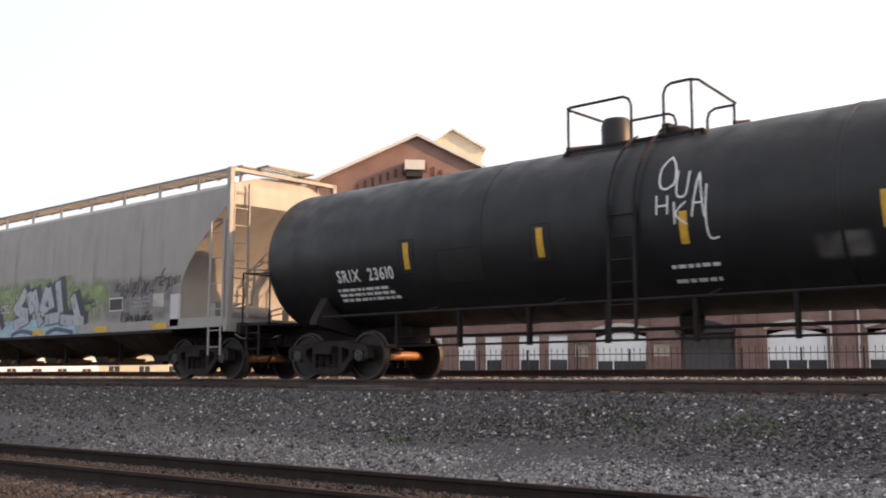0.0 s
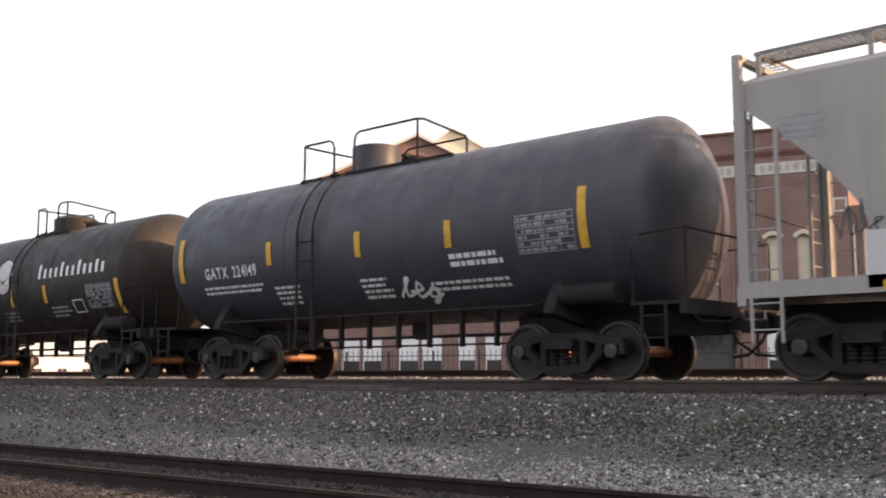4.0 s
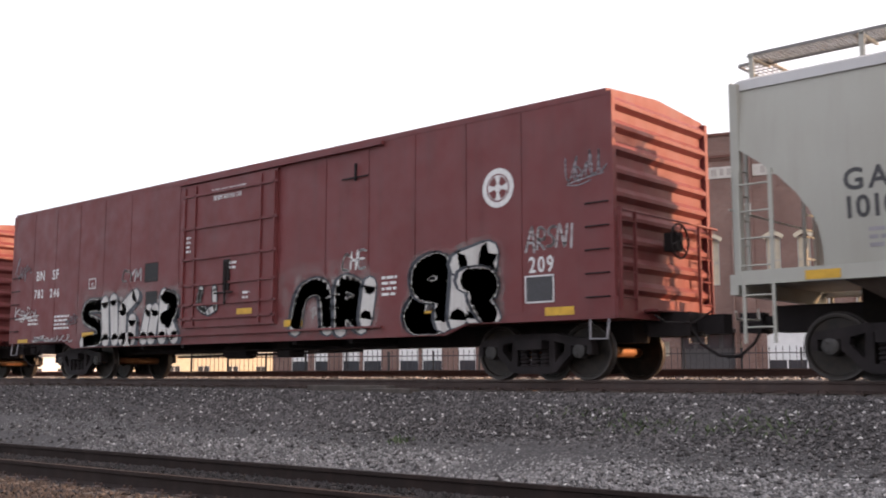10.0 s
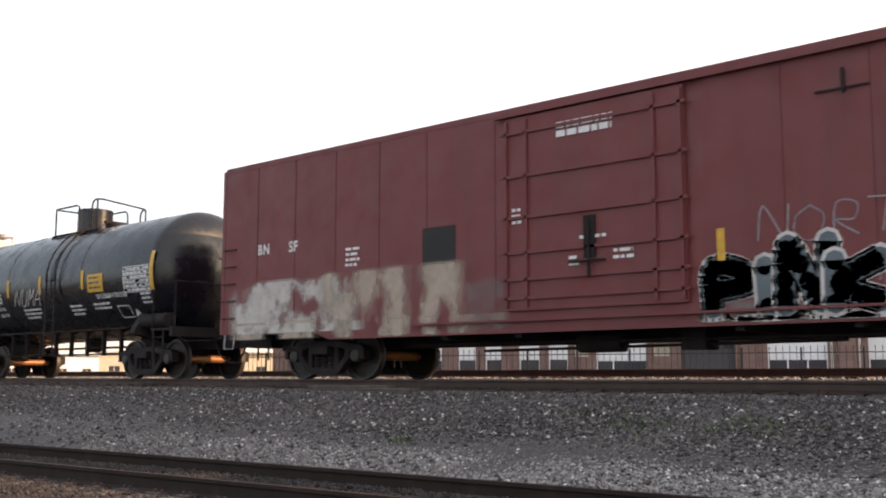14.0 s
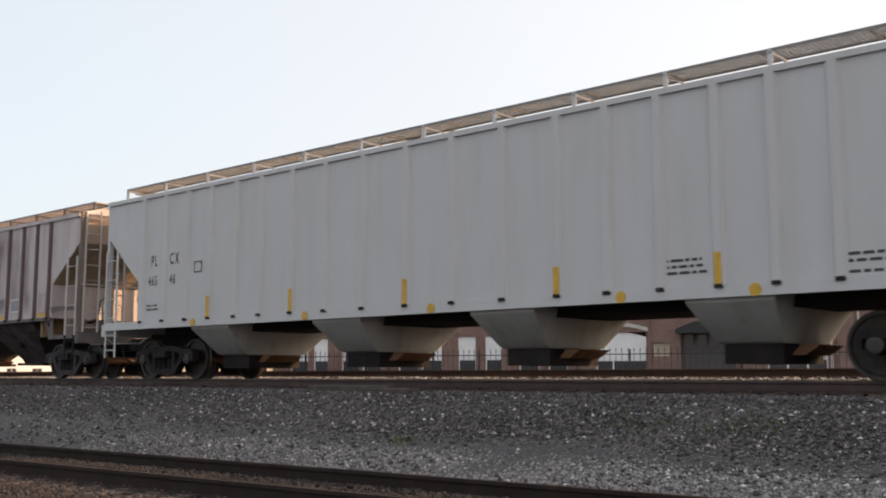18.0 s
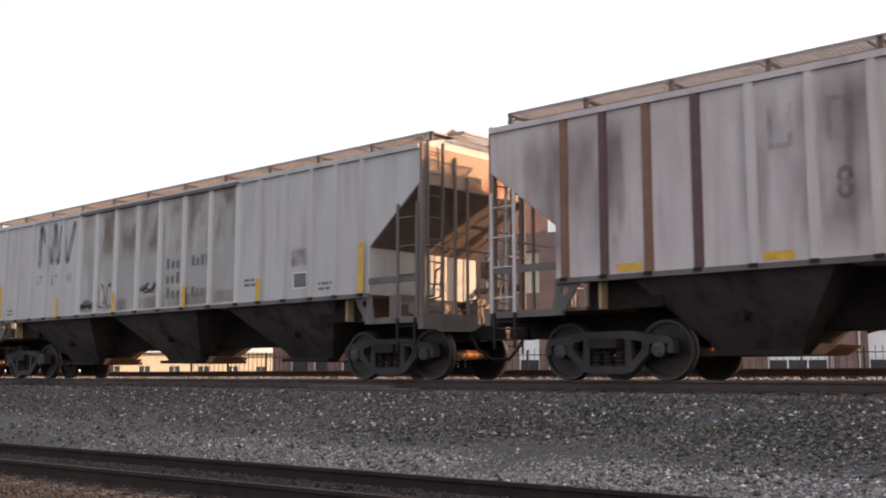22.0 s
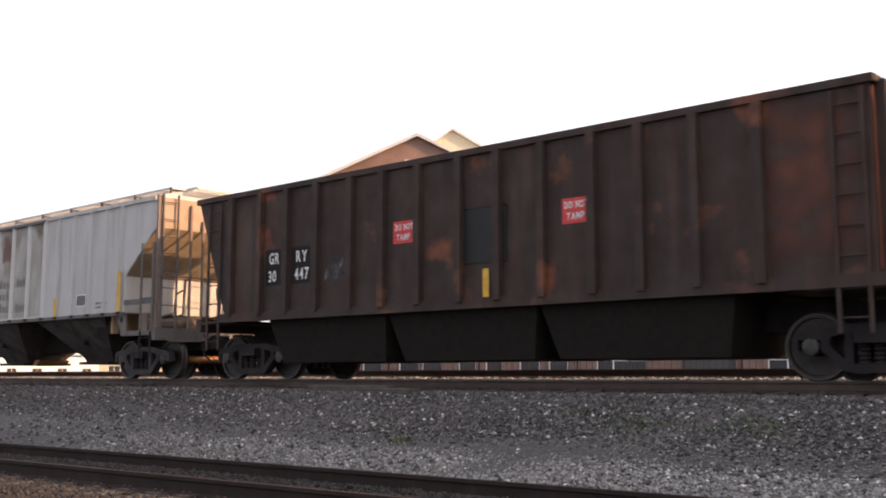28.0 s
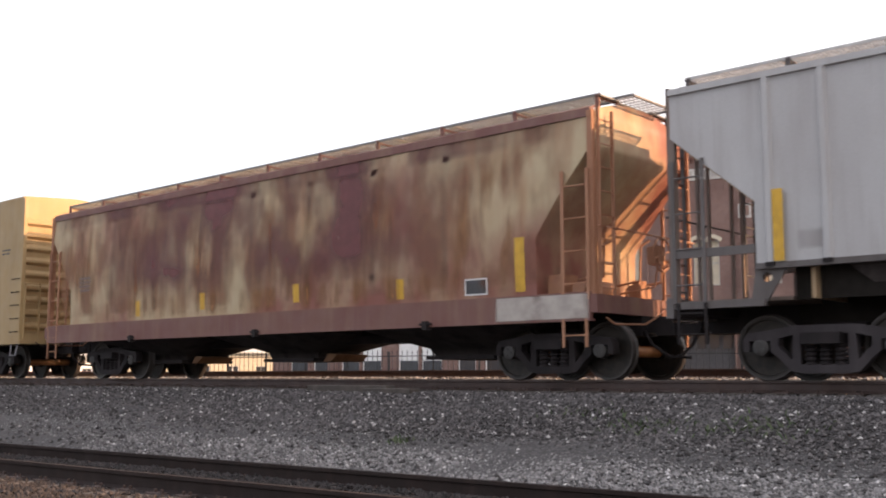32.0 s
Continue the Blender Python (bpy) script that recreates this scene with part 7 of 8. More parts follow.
scrawl(car, 4, -0.3, 0.4, 2.0, 2.2, pl, M_GRAF_K, 0.025, 0.1, 71, "dark spray scrawl")
spray(car, "OO", -2.2, -1.5, 1.75, 2.3, pl, M_GRAF_W, None, 0.05, 0.0, 72, "white spray scrawl")
scrawl(car, 4, -3.0, -2.4, 1.7, 1.95, pl, M_GRAF_K, 0.03, 0.1, 73, "dark spray scrawl")
small_print(car, [(5.9, 6.3, 1.7, 2), (-6.9, -6.5, 1.7, 2), (3.6, 4.0, 1.9, 2)], pl, M_FADED_DK, 27)
stain(car, 1.95, 2.2, 3.3, 3.8, pl, S_BROWN, 0.005)

# grimy pale hopper with brown posts
car, pl = covered_hopper("covered_hopper", "grimy pale ribbed covered hopper with brown stained posts", -207.6, 17.2, M_PALE, M_FRAMEDK, M_BAY_PALE, ribs=ELV, rib_mats={10: M_RIBOR, 17: M_RIBOR, 13: M_RIBBR}, rib_w=0.06, rib_h=0.045, walkway=M_PINKGALV, bay_x=(-4.4, 0.1, 4.6), bay_top=1.5, bay_low=0.72, core_z=0.72, eave=4.18, crown=4.45, sill=1.58, deep=0.06, bays=3, tc=(-6.75, 7.35), cut=((3.42, 0), (2.43, 1.3)), board=4.5, low_deck=True, grey_truck=True, end_mat=M_ENDBROWN, ladder_mat=M_PALE)
write(car, [("8", -2.78, 2.33, 0.43), ("8", -1.91, 2.33, 0.43), ("6", -0.98, 2.33, 0.43), ("8", -0.05, 2.33, 0.43), ("2", 0.9, 2.34, 0.43)], pl, M_NUMBER, 0.1, 0.8)
ghost_name(car, [-3.45, -2.62, -1.75, -0.88, 0.04, 1.0, 1.9, 2.75], 3.1, 3.7, pl, M_GHOST)
scrawl(car, 2, 1.85, 2.2, 1.8, 2.15, pl, M_GRAF_K, 0.03, 0.1, 74, "dark spray scrawl")
scrawl(car, 3, 2.5, 3.0, 1.7, 2.02, pl, M_GRAF_K, 0.03, 0.1, 75, "dark spray scrawl")
for x in (-6.66, -0.84, 1.1, 3.6, -3.9, 5.6):
    bm = bm_()
    patch(bm, x - 0.26, x + 0.26, 1.7, 1.83, pl)
    part("reflector", bm, M_STRIPE, car, smooth=0)
stain(car, -4.65, -3.95, 1.58, 1.98, pl, S_GREY, 0.008)
frame_box(car, -6.85, -6.6, 2.05, 2.3, pl, M_FADED_DK)
for x in (-6.2, -4.0, -2.3, -0.4, 1.4, 3.2, 4.2, 5.8):
    stain(car, x - 0.3, x + 0.25, 1.7, 4.15, pl, S_BROWN, 0.0025)

# open hopper with coal
car, pl = coal_hopper("coal_hopper", "dark brown rusty open hopper loaded with coal", -225.2, 14.8, M_COAL)
for xa, xb in ((-5.06, -4.5), (-4.24, -3.7)):
    bm = bm_()
    patch(bm, xa, xb, 1.87, 2.6, pl)
    part("number_panel", bm, M_UNDER, car, smooth=0)
pl2 = lambda x, z, o=0.012: pl(x, z, o)
write(car, [("GR", -4.94, 2.31, 0.22), ("RY", -4.1, 2.3, 0.22), ("30", -4.95, 1.95, 0.22), ("447", -4.15, 1.95, 0.23)], pl2, M_LETTER, 0.16, 0.72)
for x in (-1.43, 2.27):
    bm = bm_()
    patch(bm, x, x + 0.54, 2.42, 2.82, pl)
    sg = part("sign", bm, M_RED, car, "red sign with white words", 0)
    bm = bm_()
    letters(bm, "DO NOT", x + 0.05, 2.66, 0.11, pl2, 0.14, 0.62)
    letters(bm, "TAMP", x + 0.09, 2.48, 0.11, pl2, 0.14, 0.72)
    part("sign_words", bm, M_LETTER, sg, smooth=0)
stripes(car, [(-2.53, 1.36), (4.59, 1.34), (0.8, 1.35)], 0.13, 0.47, place_flat(1.6))
scrawl(car, 3, -3.25, -2.7, 1.95, 2.25, pl, M_FADED, 0.035, 0.1, 76, "pale spray scrawl")
stain(car, 0.2, 1.2, 1.9, 2.9, pl, S_DARK)
stain(car, 5.4, 7.0, 1.5, 3.8, pl, S_RUST)
stain(car, -6.4, -5.4, 1.5, 3.6, pl, S_BROWN)
EP = lambda x, z, o=0.006: (7.05 + o, x, z)
bm = bm_()
patch(bm, -1.45, 1.45, 1.4, 3.8, EP, 4)
part("rust_sheet", bm, paint("dark red rust", (0.26, 0.075, 0.035), (0.1, 0.035, 0.022), amount=0.8, rough=0.85), car, "rusty end sheet", 0)

TWL_LAST = [-7.08, -6.31, -5.33, -4.62, -3.78, -3.02, -2.13, -1.23, -0.25, 0.69, 1.61, 2.5, 3.36, 4.1, 4.9, 5.7, 6.4, 7.1]
# white hopper with worn lettering
car, pl = covered_hopper("covered_hopper", "white ribbed covered hopper with worn dark lettering", -242.8, 17.1, M_SILVER, M_FRAMEDK, M_BAY, ribs=TWL_LAST, rib_mats={k: M_WHITE for k in range(5, 13)}, rib_w=0.045, rib_h=0.06, walkway=M_GALVPALE, bay_x=(-4.4, 0.1, 4.6), bay_top=1.7, bay_low=0.72, core_z=0.72, eave=4.17, crown=4.42, sill=1.55, deep=0.06, bays=3, tc=(-6.6, 7.4), cut=((3.48, 0), (2.43, 1.25)), board=4.46, low_deck=True, grey_truck=True, end_mat=M_ENDBROWN, ladder_mat=M_FRAMEDK)
stain(car, -2.95, 3.36, 1.6, 4.1, pl, stain_mat("dusty yellow panel", (0.42, 0.385, 0.32), 0.42, 30, 1.2, 0.3, 0.55, (1, 1, 0.4)), 0.002)
for a, b in zip(TWL_LAST[5:12], TWL_LAST[6:13]):
    stain(car, a + 0.06, b - 0.06, 2.6, 4.25, pl, S_DRIP, 0.0025)
bm = bm_()
box(bm, -3.0, 3.4, -1.6, -1.52, 4.08, 4.15)
part("top_angle", bm, flat("dark roof angle", (0.12, 0.1, 0.1), 0.7), car)
zig_emblem(car, -5.1, pl, M_EMBLEM_OLD)
ribbon_bm = bm_()
ribbon(ribbon_bm, [(-3.85, 3.95), (-3.8, 3.4)], 0.1, pl)
ribbon(ribbon_bm, [(-4.72, 3.4), (-4.58, 3.15)], 0.1, pl)
part("emblem_trace", ribbon_bm, M_LETTER_DK, car, smooth=0)
write(car, [("84", -4.45, 2.46, 0.18), ("23", -3.6, 2.46, 0.18)], pl, M_FADED, 0.15, 0.8)
three_bars(car, 0.87, pl, M_FADED_DK)
write(car, [("GRAIN", -1.98, 2.6, 0.1), ("LOADING", -1.98, 2.45, 0.1), ("ONLY", -1.98, 2.3, 0.1)], pl, M_FADED_DK, 0.13, 0.8)
bm = bm_()
disc(bm, -2.28, 2.25, 0.11, 0.09, pl, 0.008)
part("spot", bm, flat("dull red paint", (0.16, 0.03, 0.035), 0.6), car, smooth=0)
bm = bm_()
patch(bm, -4.5, -3.92, 1.8, 2.24, pl)
wp = part("white_panel", bm, M_LETTER, car, smooth=0)
frame_box(car, -2.69, -2.46, 2.46, 2.69, pl, M_FADED_DK)
stripes(car, [(-3.0, 1.55), (0.68, 1.56), (4.1, 1.56)], 0.14, 0.48, place_flat(1.58))
stripes(car, [(-6.95, 1.58), (7.13, 1.58)], 0.15, 0.97, place_flat(1.58))
frame_box(car, 5.07, 5.54, 1.78, 2.08, pl, M_LETTER, M_FADED_DK)
small_print(car, [(-0.98, -0.45, 1.72, 4), (-0.05, 0.5, 1.78, 3), (6.0, 6.5, 1.7, 2)], pl, M_FADED_DK, 28)
stain(car, -6.75, -6.3, 1.7, 2.0, pl, S_BROWN, 0.006)
stain(car, 0.85, 1.6, 3.0, 4.0, pl, S_RUST, 0.004)

# cream hopper blotched with rust
car, pl = covered_hopper("covered_hopper", "cream covered hopper heavily blotched with rust", -261.1, 16.7, M_RUSTY, M_RUSTSILL, M_BAY, eave=4.12, crown=4.42, sill=1.32, deep=0.42, round_side=0.05, bays=3, bay_x=(-4.3, 0.3, 5.0), bay_top=1.75, bay_low=0.8, core_z=0.85, tc=(-6.0, 7.3), cut=((3.6, 0), (2.23, 1.05)), board=4.52, end_mat=M_RUSTEND, fascia=M_RUSTSILL, bend=1.1)
stain(car, -6.0, 6.2, 1.8, 4.25, pl, S_BLOTCH, 0.0058)
stain(car, -8.3, 8.2, 1.5, 4.3, pl, stain_mat("brown rust wash", (0.29, 0.125, 0.07), 0.55, 12, 1.3, 0.44, 0.64, (1, 1, 0.5)), 0.0052)
frame_box(car, 5.81, 6.3, 1.4, 1.68, pl, M_LETTER, M_LETTER_DK)
stripes(car, [(6.98, 1.41)], 0.2, 0.88, pl)
stripes(car, [(4.29, 1.42), (1.45, 1.5), (-1.66, 1.49), (-4.2, 1.44)], 0.18, 0.36, pl)
small_print(car, [(-6.85, -6.3, 2.15, 4)], pl, M_FADED_DK, 29)
stain(car, 6.5, 8.35, 0.93, 1.32, place_flat(1.565), stain_mat("pale patch paint", (0.5, 0.45, 0.41), 0.85, 14, 2.0, 0.2, 0.5))
for k in range(6):
    stain(car, -8.0 + k * 2.6, -5.9 + k * 2.6 + 0.3 * (k % 2), 1.45, 3.9, pl, S_ORANGE, 0.0046 + 0.0001 * k)
stain(car, -8.3, 8.3, 3.75, 4.35, pl, S_BLOTCH, 0.0072)
stain(car, -8.0, 8.0, 1.32, 1.9, pl, S_ORANGE, 0.0068)

# tall yellow boxcar, only its leading end in view
car, pl = box_car("boxcar", "tall yellow boxcar with ribbed ends", -280.6, 19.2, M_YELLOWCAR, top=5.0)
small_print(car, [(8.4, 8.9, 3.4, 2)], pl, M_LETTER_DK, 30)

# ---- buildings beyond the line ----
def brick_material(name, a, b_):
    m, n, l, b = shader(name, 0.9)
    c = n.new("ShaderNodeTexCoord")
    mp = n.new("ShaderNodeMapping")
    mp.inputs["Rotation"].default_value = (radians(90), 0, 0)
    t = n.new("ShaderNodeTexBrick")
    t.inputs["Scale"].default_value = 1.0
    t.inputs["Brick Width"].default_value, t.inputs["Row Height"].default_value, t.inputs["Mortar Size"].default_value = 0.22, 0.075, 0.008
    t.inputs["Color1"].default_value, t.inputs["Color2"].default_value, t.inputs["Mortar"].default_value = (*a, 1), (*b_, 1), (0.3, 0.24, 0.22, 1)
    l.new(c.outputs["Object"], mp.inputs["Vector"])
    l.new(mp.outputs[0], t.inputs["Vector"])
    f = ramp(n, l, noise_tex(n, l, 0.6, 5), 0.35, 0.7, 0, 0.5)
    l.new(mixc(n, l, f, t.outputs["Color"], tuple(v * 0.65 for v in a)), b.inputs["Base Color"])
    return m


M_BRICK = brick_material("old red brick", (0.175, 0.1, 0.085), (0.235, 0.135, 0.112))
M_CREAM = flat("cream render", (0.62, 0.56, 0.44), 0.85, 0, 0.15, 2)
M_TRIM = flat("pale stone trim", (0.55, 0.53, 0.5), 0.8, 0, 0.2, 3)
M_PANEL = flat("white painted panel", (0.8, 0.81, 0.82), 0.6, 0, 0.08, 3)
M_GLASSDK = flat("dark window glass", (0.06, 0.065, 0.075), 0.12, 0, 0.2, 1)
M_METALROOF = flat("pale metal roof", (0.6, 0.59, 0.56), 0.5, 0.2, 0.15, 1)
M_IRON = flat("black iron", (0.03, 0.03, 0.033), 0.5, 0.3)
FAC = pose(-32.42, 37.45, -0.6, 0, 0, 17)      # foot of the brick front, x along it


def wall_with_holes(bm, x0, x1, z0, z1, holes, y0=0.0, y1=0.5):
    """A wall slab between x0..x1 and z0..z1 with rectangular holes (xa, xb, za, zb) that go right through."""
    gx = sorted({x0, x1, *[h[0] for h in holes], *[h[1] for h in holes]})
    gz = sorted({z0, z1, *[h[2] for h in holes], *[h[3] for h in holes]})
    gx = [v for v in gx if x0 <= v <= x1]
    gz = [v for v in gz if z0 <= v <= z1]
    def solid(i, j):
        if not (0 <= i < len(gx) - 1 and 0 <= j < len(gz) - 1):
            return False
        cx, cz = (gx[i] + gx[i + 1]) / 2, (gz[j] + gz[j + 1]) / 2
        return not any(h[0] < cx < h[1] and h[2] < cz < h[3] for h in holes)
    vs = {}
    def v(i, j, y):
        k = (i, j, y)
        if k not in vs:
            vs[k] = bm.verts.new((gx[i], y, gz[j]))
        return vs[k]
    for i in range(len(gx) - 1):
        for j in range(len(gz) - 1):
            if not solid(i, j):
                continue
            bm.faces.new((v(i, j, y0), v(i + 1, j, y0), v(i + 1, j + 1, y0), v(i, j + 1, y0)))
            bm.faces.new((v(i, j + 1, y1), v(i + 1, j + 1, y1), v(i + 1, j, y1), v(i, j, y1)))
            for di, dj, a, b in ((-1, 0, (i, j), (i, j + 1)), (1, 0, (i + 1, j + 1), (i + 1, j)), (0, -1, (i + 1, j), (i, j)), (0, 1, (i, j + 1), (i + 1, j + 1))):
                if not solid(i + di, j + dj):
                    bm.faces.new((v(*a, y0), v(*b, y0), v(*b, y1), v(*a, y1)))


def building(name, label, m):
    root = new(name)
    root.matrix_world = m
    return tagged(root, label, "building")


def arch_poly(x0, x1, z0, z1, rise, n=8):
    """A panel outline with an arched head."""
    pts = [(x0, z0), (x1, z0)]
    for i in range(n + 1):
        t = i / n
        pts.append((x1 + (x0 - x1) * t, z1 - rise + rise * math.sin(math.pi * t)))
    return pts


def window(parent, x0, x1, z0, z1, cols=1, rows=2, rise=0.0, head=0.0, glass=None, fr=None, y=0.12):
    """Frame, panes and, above them, a plain painted head panel."""
    fr, glass = fr or M_PANEL, glass or M_GLASSDK
    bm = bm_()
    zt = z1 - head
    w = 0.07
    for i in range(cols + 1):
        x = x0 + (x1 - x0) * i / cols
        xa = min(max(x - w / 2, x0), x1 - w)
        box(bm, xa, xa + w, y, y + 0.1, z0, zt)
    for j in range(rows + 1):
        z = z0 + (zt - z0) * j / rows
        za = min(max(z - w / 2, z0), zt - w)
        box(bm, x0, x1, y + 0.005, y + 0.095, za, za + w)
    wob = part("window", bm, fr, parent, smooth=0)
    for i in range(cols):
        for j in range(rows):
            bm = bm_()
            box(bm, x0 + (x1 - x0) * i / cols + w / 2, x0 + (x1 - x0) * (i + 1) / cols - w / 2, y + 0.04, y + 0.06, z0 + (zt - z0) * j / rows + w / 2, z0 + (zt - z0) * (j + 1) / rows - w / 2)
            part("pane", bm, glass, wob, smooth=0)
    if head:
        bm = bm_()
        prism(bm, arch_poly(x0, x1, zt, z1, rise), y - 0.02, y + 0.08)
        part("head_panel", bm, fr, wob)
    return wob


def arch_trim(parent, x0, x1, zs, rise, t=0.18, mat_=None, y=-0.04):
    """An arched row of pale voussoirs over an opening."""
    n = 10
    root = None
    for i in range(n):
        bm = bm_()
        q = []
        for k, o in ((i, 0), (i + 1, 0), (i + 1, t), (i, t)):
            u = k / n
            q.append((x0 + (x1 - x0) * u + (u - 0.5) * 2 * o * 0.5, zs + rise * math.sin(math.pi * u) + o))
        prism(bm, q, y, y + 0.08)
        o = part("arch" if root is None else "voussoir", bm, mat_ or M_TRIM, root or parent, smooth=0)
        root = root or o
    return root


works = building("brick_works_building", "old red brick works building with white boarded arches", FAC)
G = 0.6     # local height of eye-level datum above the foot
low = [(-22.81, -21.46), (-21.02, -19.92), (-18.84, -17.5), (-17.3, -15.87), (-14.64, -13.2), (-13.0, -11.55), (-10.45, -9.23), (-8.61, -7.49), (-6.37, -5.04), (-4.48, -3.25)]
small = [(-2.82, -1.96), (1.94, 2.87), (6.83, 7.69), (11.83, 12.7)]
big = [(-1.48, 1.54), (8.26, 11.38), (13.4, 16.6), (18.6, 21.8)]
upper = [(-1.2, -0.3), (0.4, 1.3), (4.35, 5.0), (5.2, 5.85), (8.39, 9.19), (10.04, 10.75)]
upl = [(-22.4, -21.4), (-20.0, -19.0), (-17.4, -16.4), (-14.4, -13.4), (-11.6, -10.6), (-8.6, -7.6), (-6.0, -5.0)]
up_r = [(13.5, 14.5), (16.0, 17.0), (18.6, 19.6)]
LOWH = 2.5 + G
holes = [(a, b, 0.05, LOWH) for a, b in low]
bm = bm_()
wall_with_holes(bm, -24.28, -3.0, 0, 9.4, holes + [(a, b, 5.1 + G, 7.7 + G) for a, b in upl])
part("wall", bm, M_BRICK, works, smooth=0)
bm = bm_()
wall_with_holes(bm, -3.0, 12.74, 0, 13.75 + G, [(a, b, 1.2 + G, 2.0 + G) for a, b in small] + [(a, b, 0.05, 2.6 + G) for a, b in big[:2]] + [(3.52, 6.51, 0.0, 2.75 + G)] + [(a, b, 5.15 + G, 7.75 + G) for a, b in upper], -0.15, 0.5)
part("wall", bm, M_BRICK, works, smooth=0)
bm = bm_()
wall_with_holes(bm, 12.74, 34, 0, 9.3 + G, [(a, b, 0.05, 2.6 + G) for a, b in big[2:]] + [(a, b, 5.15 + G, 7.75 + G) for a, b in up_r], 0.25, 0.7)
part("wall", bm, M_BRICK, works, smooth=0)
bm = bm_()
box(bm, -24.28, -3.0, 0.5, 16, 9.0, 9.4)
box(bm, -24.28, -23.8, 0.5, 16, 0, 9.0)
box(bm, -3.0, 12.74, 0.5, 16, 13.2, 13.4)
for x in (-3.0, 12.34):
    box(bm, x, x + 0.4, 0.5, 16, 0, 13.2)
box(bm, 12.74, 34, 0.7, 16, 9.2, 9.5)
box(bm, 33.6, 34, 0.7, 16, 0, 9.2)
box(bm, -24.28, 34, 16, 16.4, 0, 9.4)
part("rear_walls", bm, M_BRICK, works, smooth=0)
bm = bm_()
for a, b in ((-3.1, 12.8),):
    box(bm, a, b, -0.25, 0.55, 13.75 + G, 13.9 + G)
    box(bm, a, b, -0.24, -0.15, 12.45 + G, 12.62 + G)
    box(bm, a, b, -0.2, -0.15, 12.3 + G, 12.36 + G)
part("cornice", bm, flat("dark brick coping", (0.16, 0.075, 0.06), 0.9), works, smooth=0)
for a, b in ((6.92, 7.76), (11.92, 12.8)):
    bm = bm_()
    box(bm, a, b, -0.28, 0.4, 0, 14.35 + G)
    box(bm, a - 0.06, b + 0.06, -0.34, 0.46, 14.35 + G, 14.5 + G)
    part("pier", bm, M_BRICK, works, smooth=0)
    bm = bm_()
    box(bm, a + 0.06, b - 0.06, -0.31, -0.27, 8.9 + G, 9.7 + G)
    pan = part("pier_panel", bm, M_TRIM, works, "pale stone panel", smooth=0)
    bm = bm_()
    box(bm, a + 0.18, b - 0.18, -0.325, -0.305, 9.02 + G, 9.58 + G)
    part("panel_inset", bm, flat("worn brick inset", (0.3, 0.2, 0.17), 0.9), pan, smooth=0)
# pale sign band with writing too worn to read
bm = bm_()
box(bm, 4.0, 6.86, -0.2, -0.14, 11.27 + G, 11.93 + G)
box(bm, 7.82, 11.5, -0.2, -0.14, 11.27 + G, 11.93 + G)
band = part("sign_band", bm, M_TRIM, works, "pale painted sign band", smooth=0)
rng = random.Random(8)
M_SIGNBAR = flat("faded sign paint", (0.42, 0.39, 0.37), 0.8)
x = 4.2
while x < 11.2:
    w = 0.2 + 0.15 * rng.random()
    if not 6.6 < x < 7.85:
        bm = bm_()
        box(bm, x, x + w, -0.206, -0.199, 11.42 + G, 11.8 + G)
        part("sign_bar", bm, M_SIGNBAR, band, smooth=0)
    x += w + 0.18
# dentil row under the cornice
bm = bm_()
box(bm, -2.9, -2.78, -0.22, -0.15, 10.6 + G, 10.95 + G)
ME_DENT = mesh_of("corbel", bm, M_BRICK, 0)
for i in range(30):
    o = new("corbel", ME_DENT)
    o.parent, o.matrix_local = works, pose(i * 0.5, 0, 0)
for a, b in low:
    window(works, a, b, 0.05, LOWH, 1, 1, 0.0, 1.4)
for a, b in small:
    window(works, a, b, 1.2 + G, 2.0 + G, 1, 1, y=0.0, glass=flat("cream blind", (0.45, 0.4, 0.32), 0.7), fr=M_CREAM)
for a, b in big[:2]:
    window(works, a, b, 0.05, 2.6 + G, 3, 1, 0.3, 1.6, y=0.0)
    arch_trim(works, a - 0.1, b + 0.1, 2.62 + G, 0.32, 0.2, M_TRIM, -0.22)
for a, b in big[2:]:
    window(works, a, b, 0.05, 2.6 + G, 3, 1, 0.3, 1.6, y=0.4)
    arch_trim(works, a - 0.1, b + 0.1, 2.62 + G, 0.32, 0.2, M_TRIM, 0.18)
for a, b in upper:
    window(works, a, b, 5.15 + G, 7.75 + G, 1, 2, glass=M_CREAM, fr=M_TRIM, y=0.05)
    arch_trim(works, a - 0.08, b + 0.08, 7.6 + G, 0.25, 0.22, M_CREAM, -0.22)
for a, b in upl:
    window(works, a, b, 5.1 + G, 7.7 + G, 1, 2, glass=M_CREAM, fr=M_TRIM, y=0.2)
for a, b in up_r:
    window(works, a, b, 5.15 + G, 7.75 + G, 1, 2, glass=M_PANEL, fr=M_TRIM, y=0.4)
    arch_trim(works, a - 0.08, b + 0.08, 7.6 + G, 0.25, 0.22, M_CREAM, 0.18)
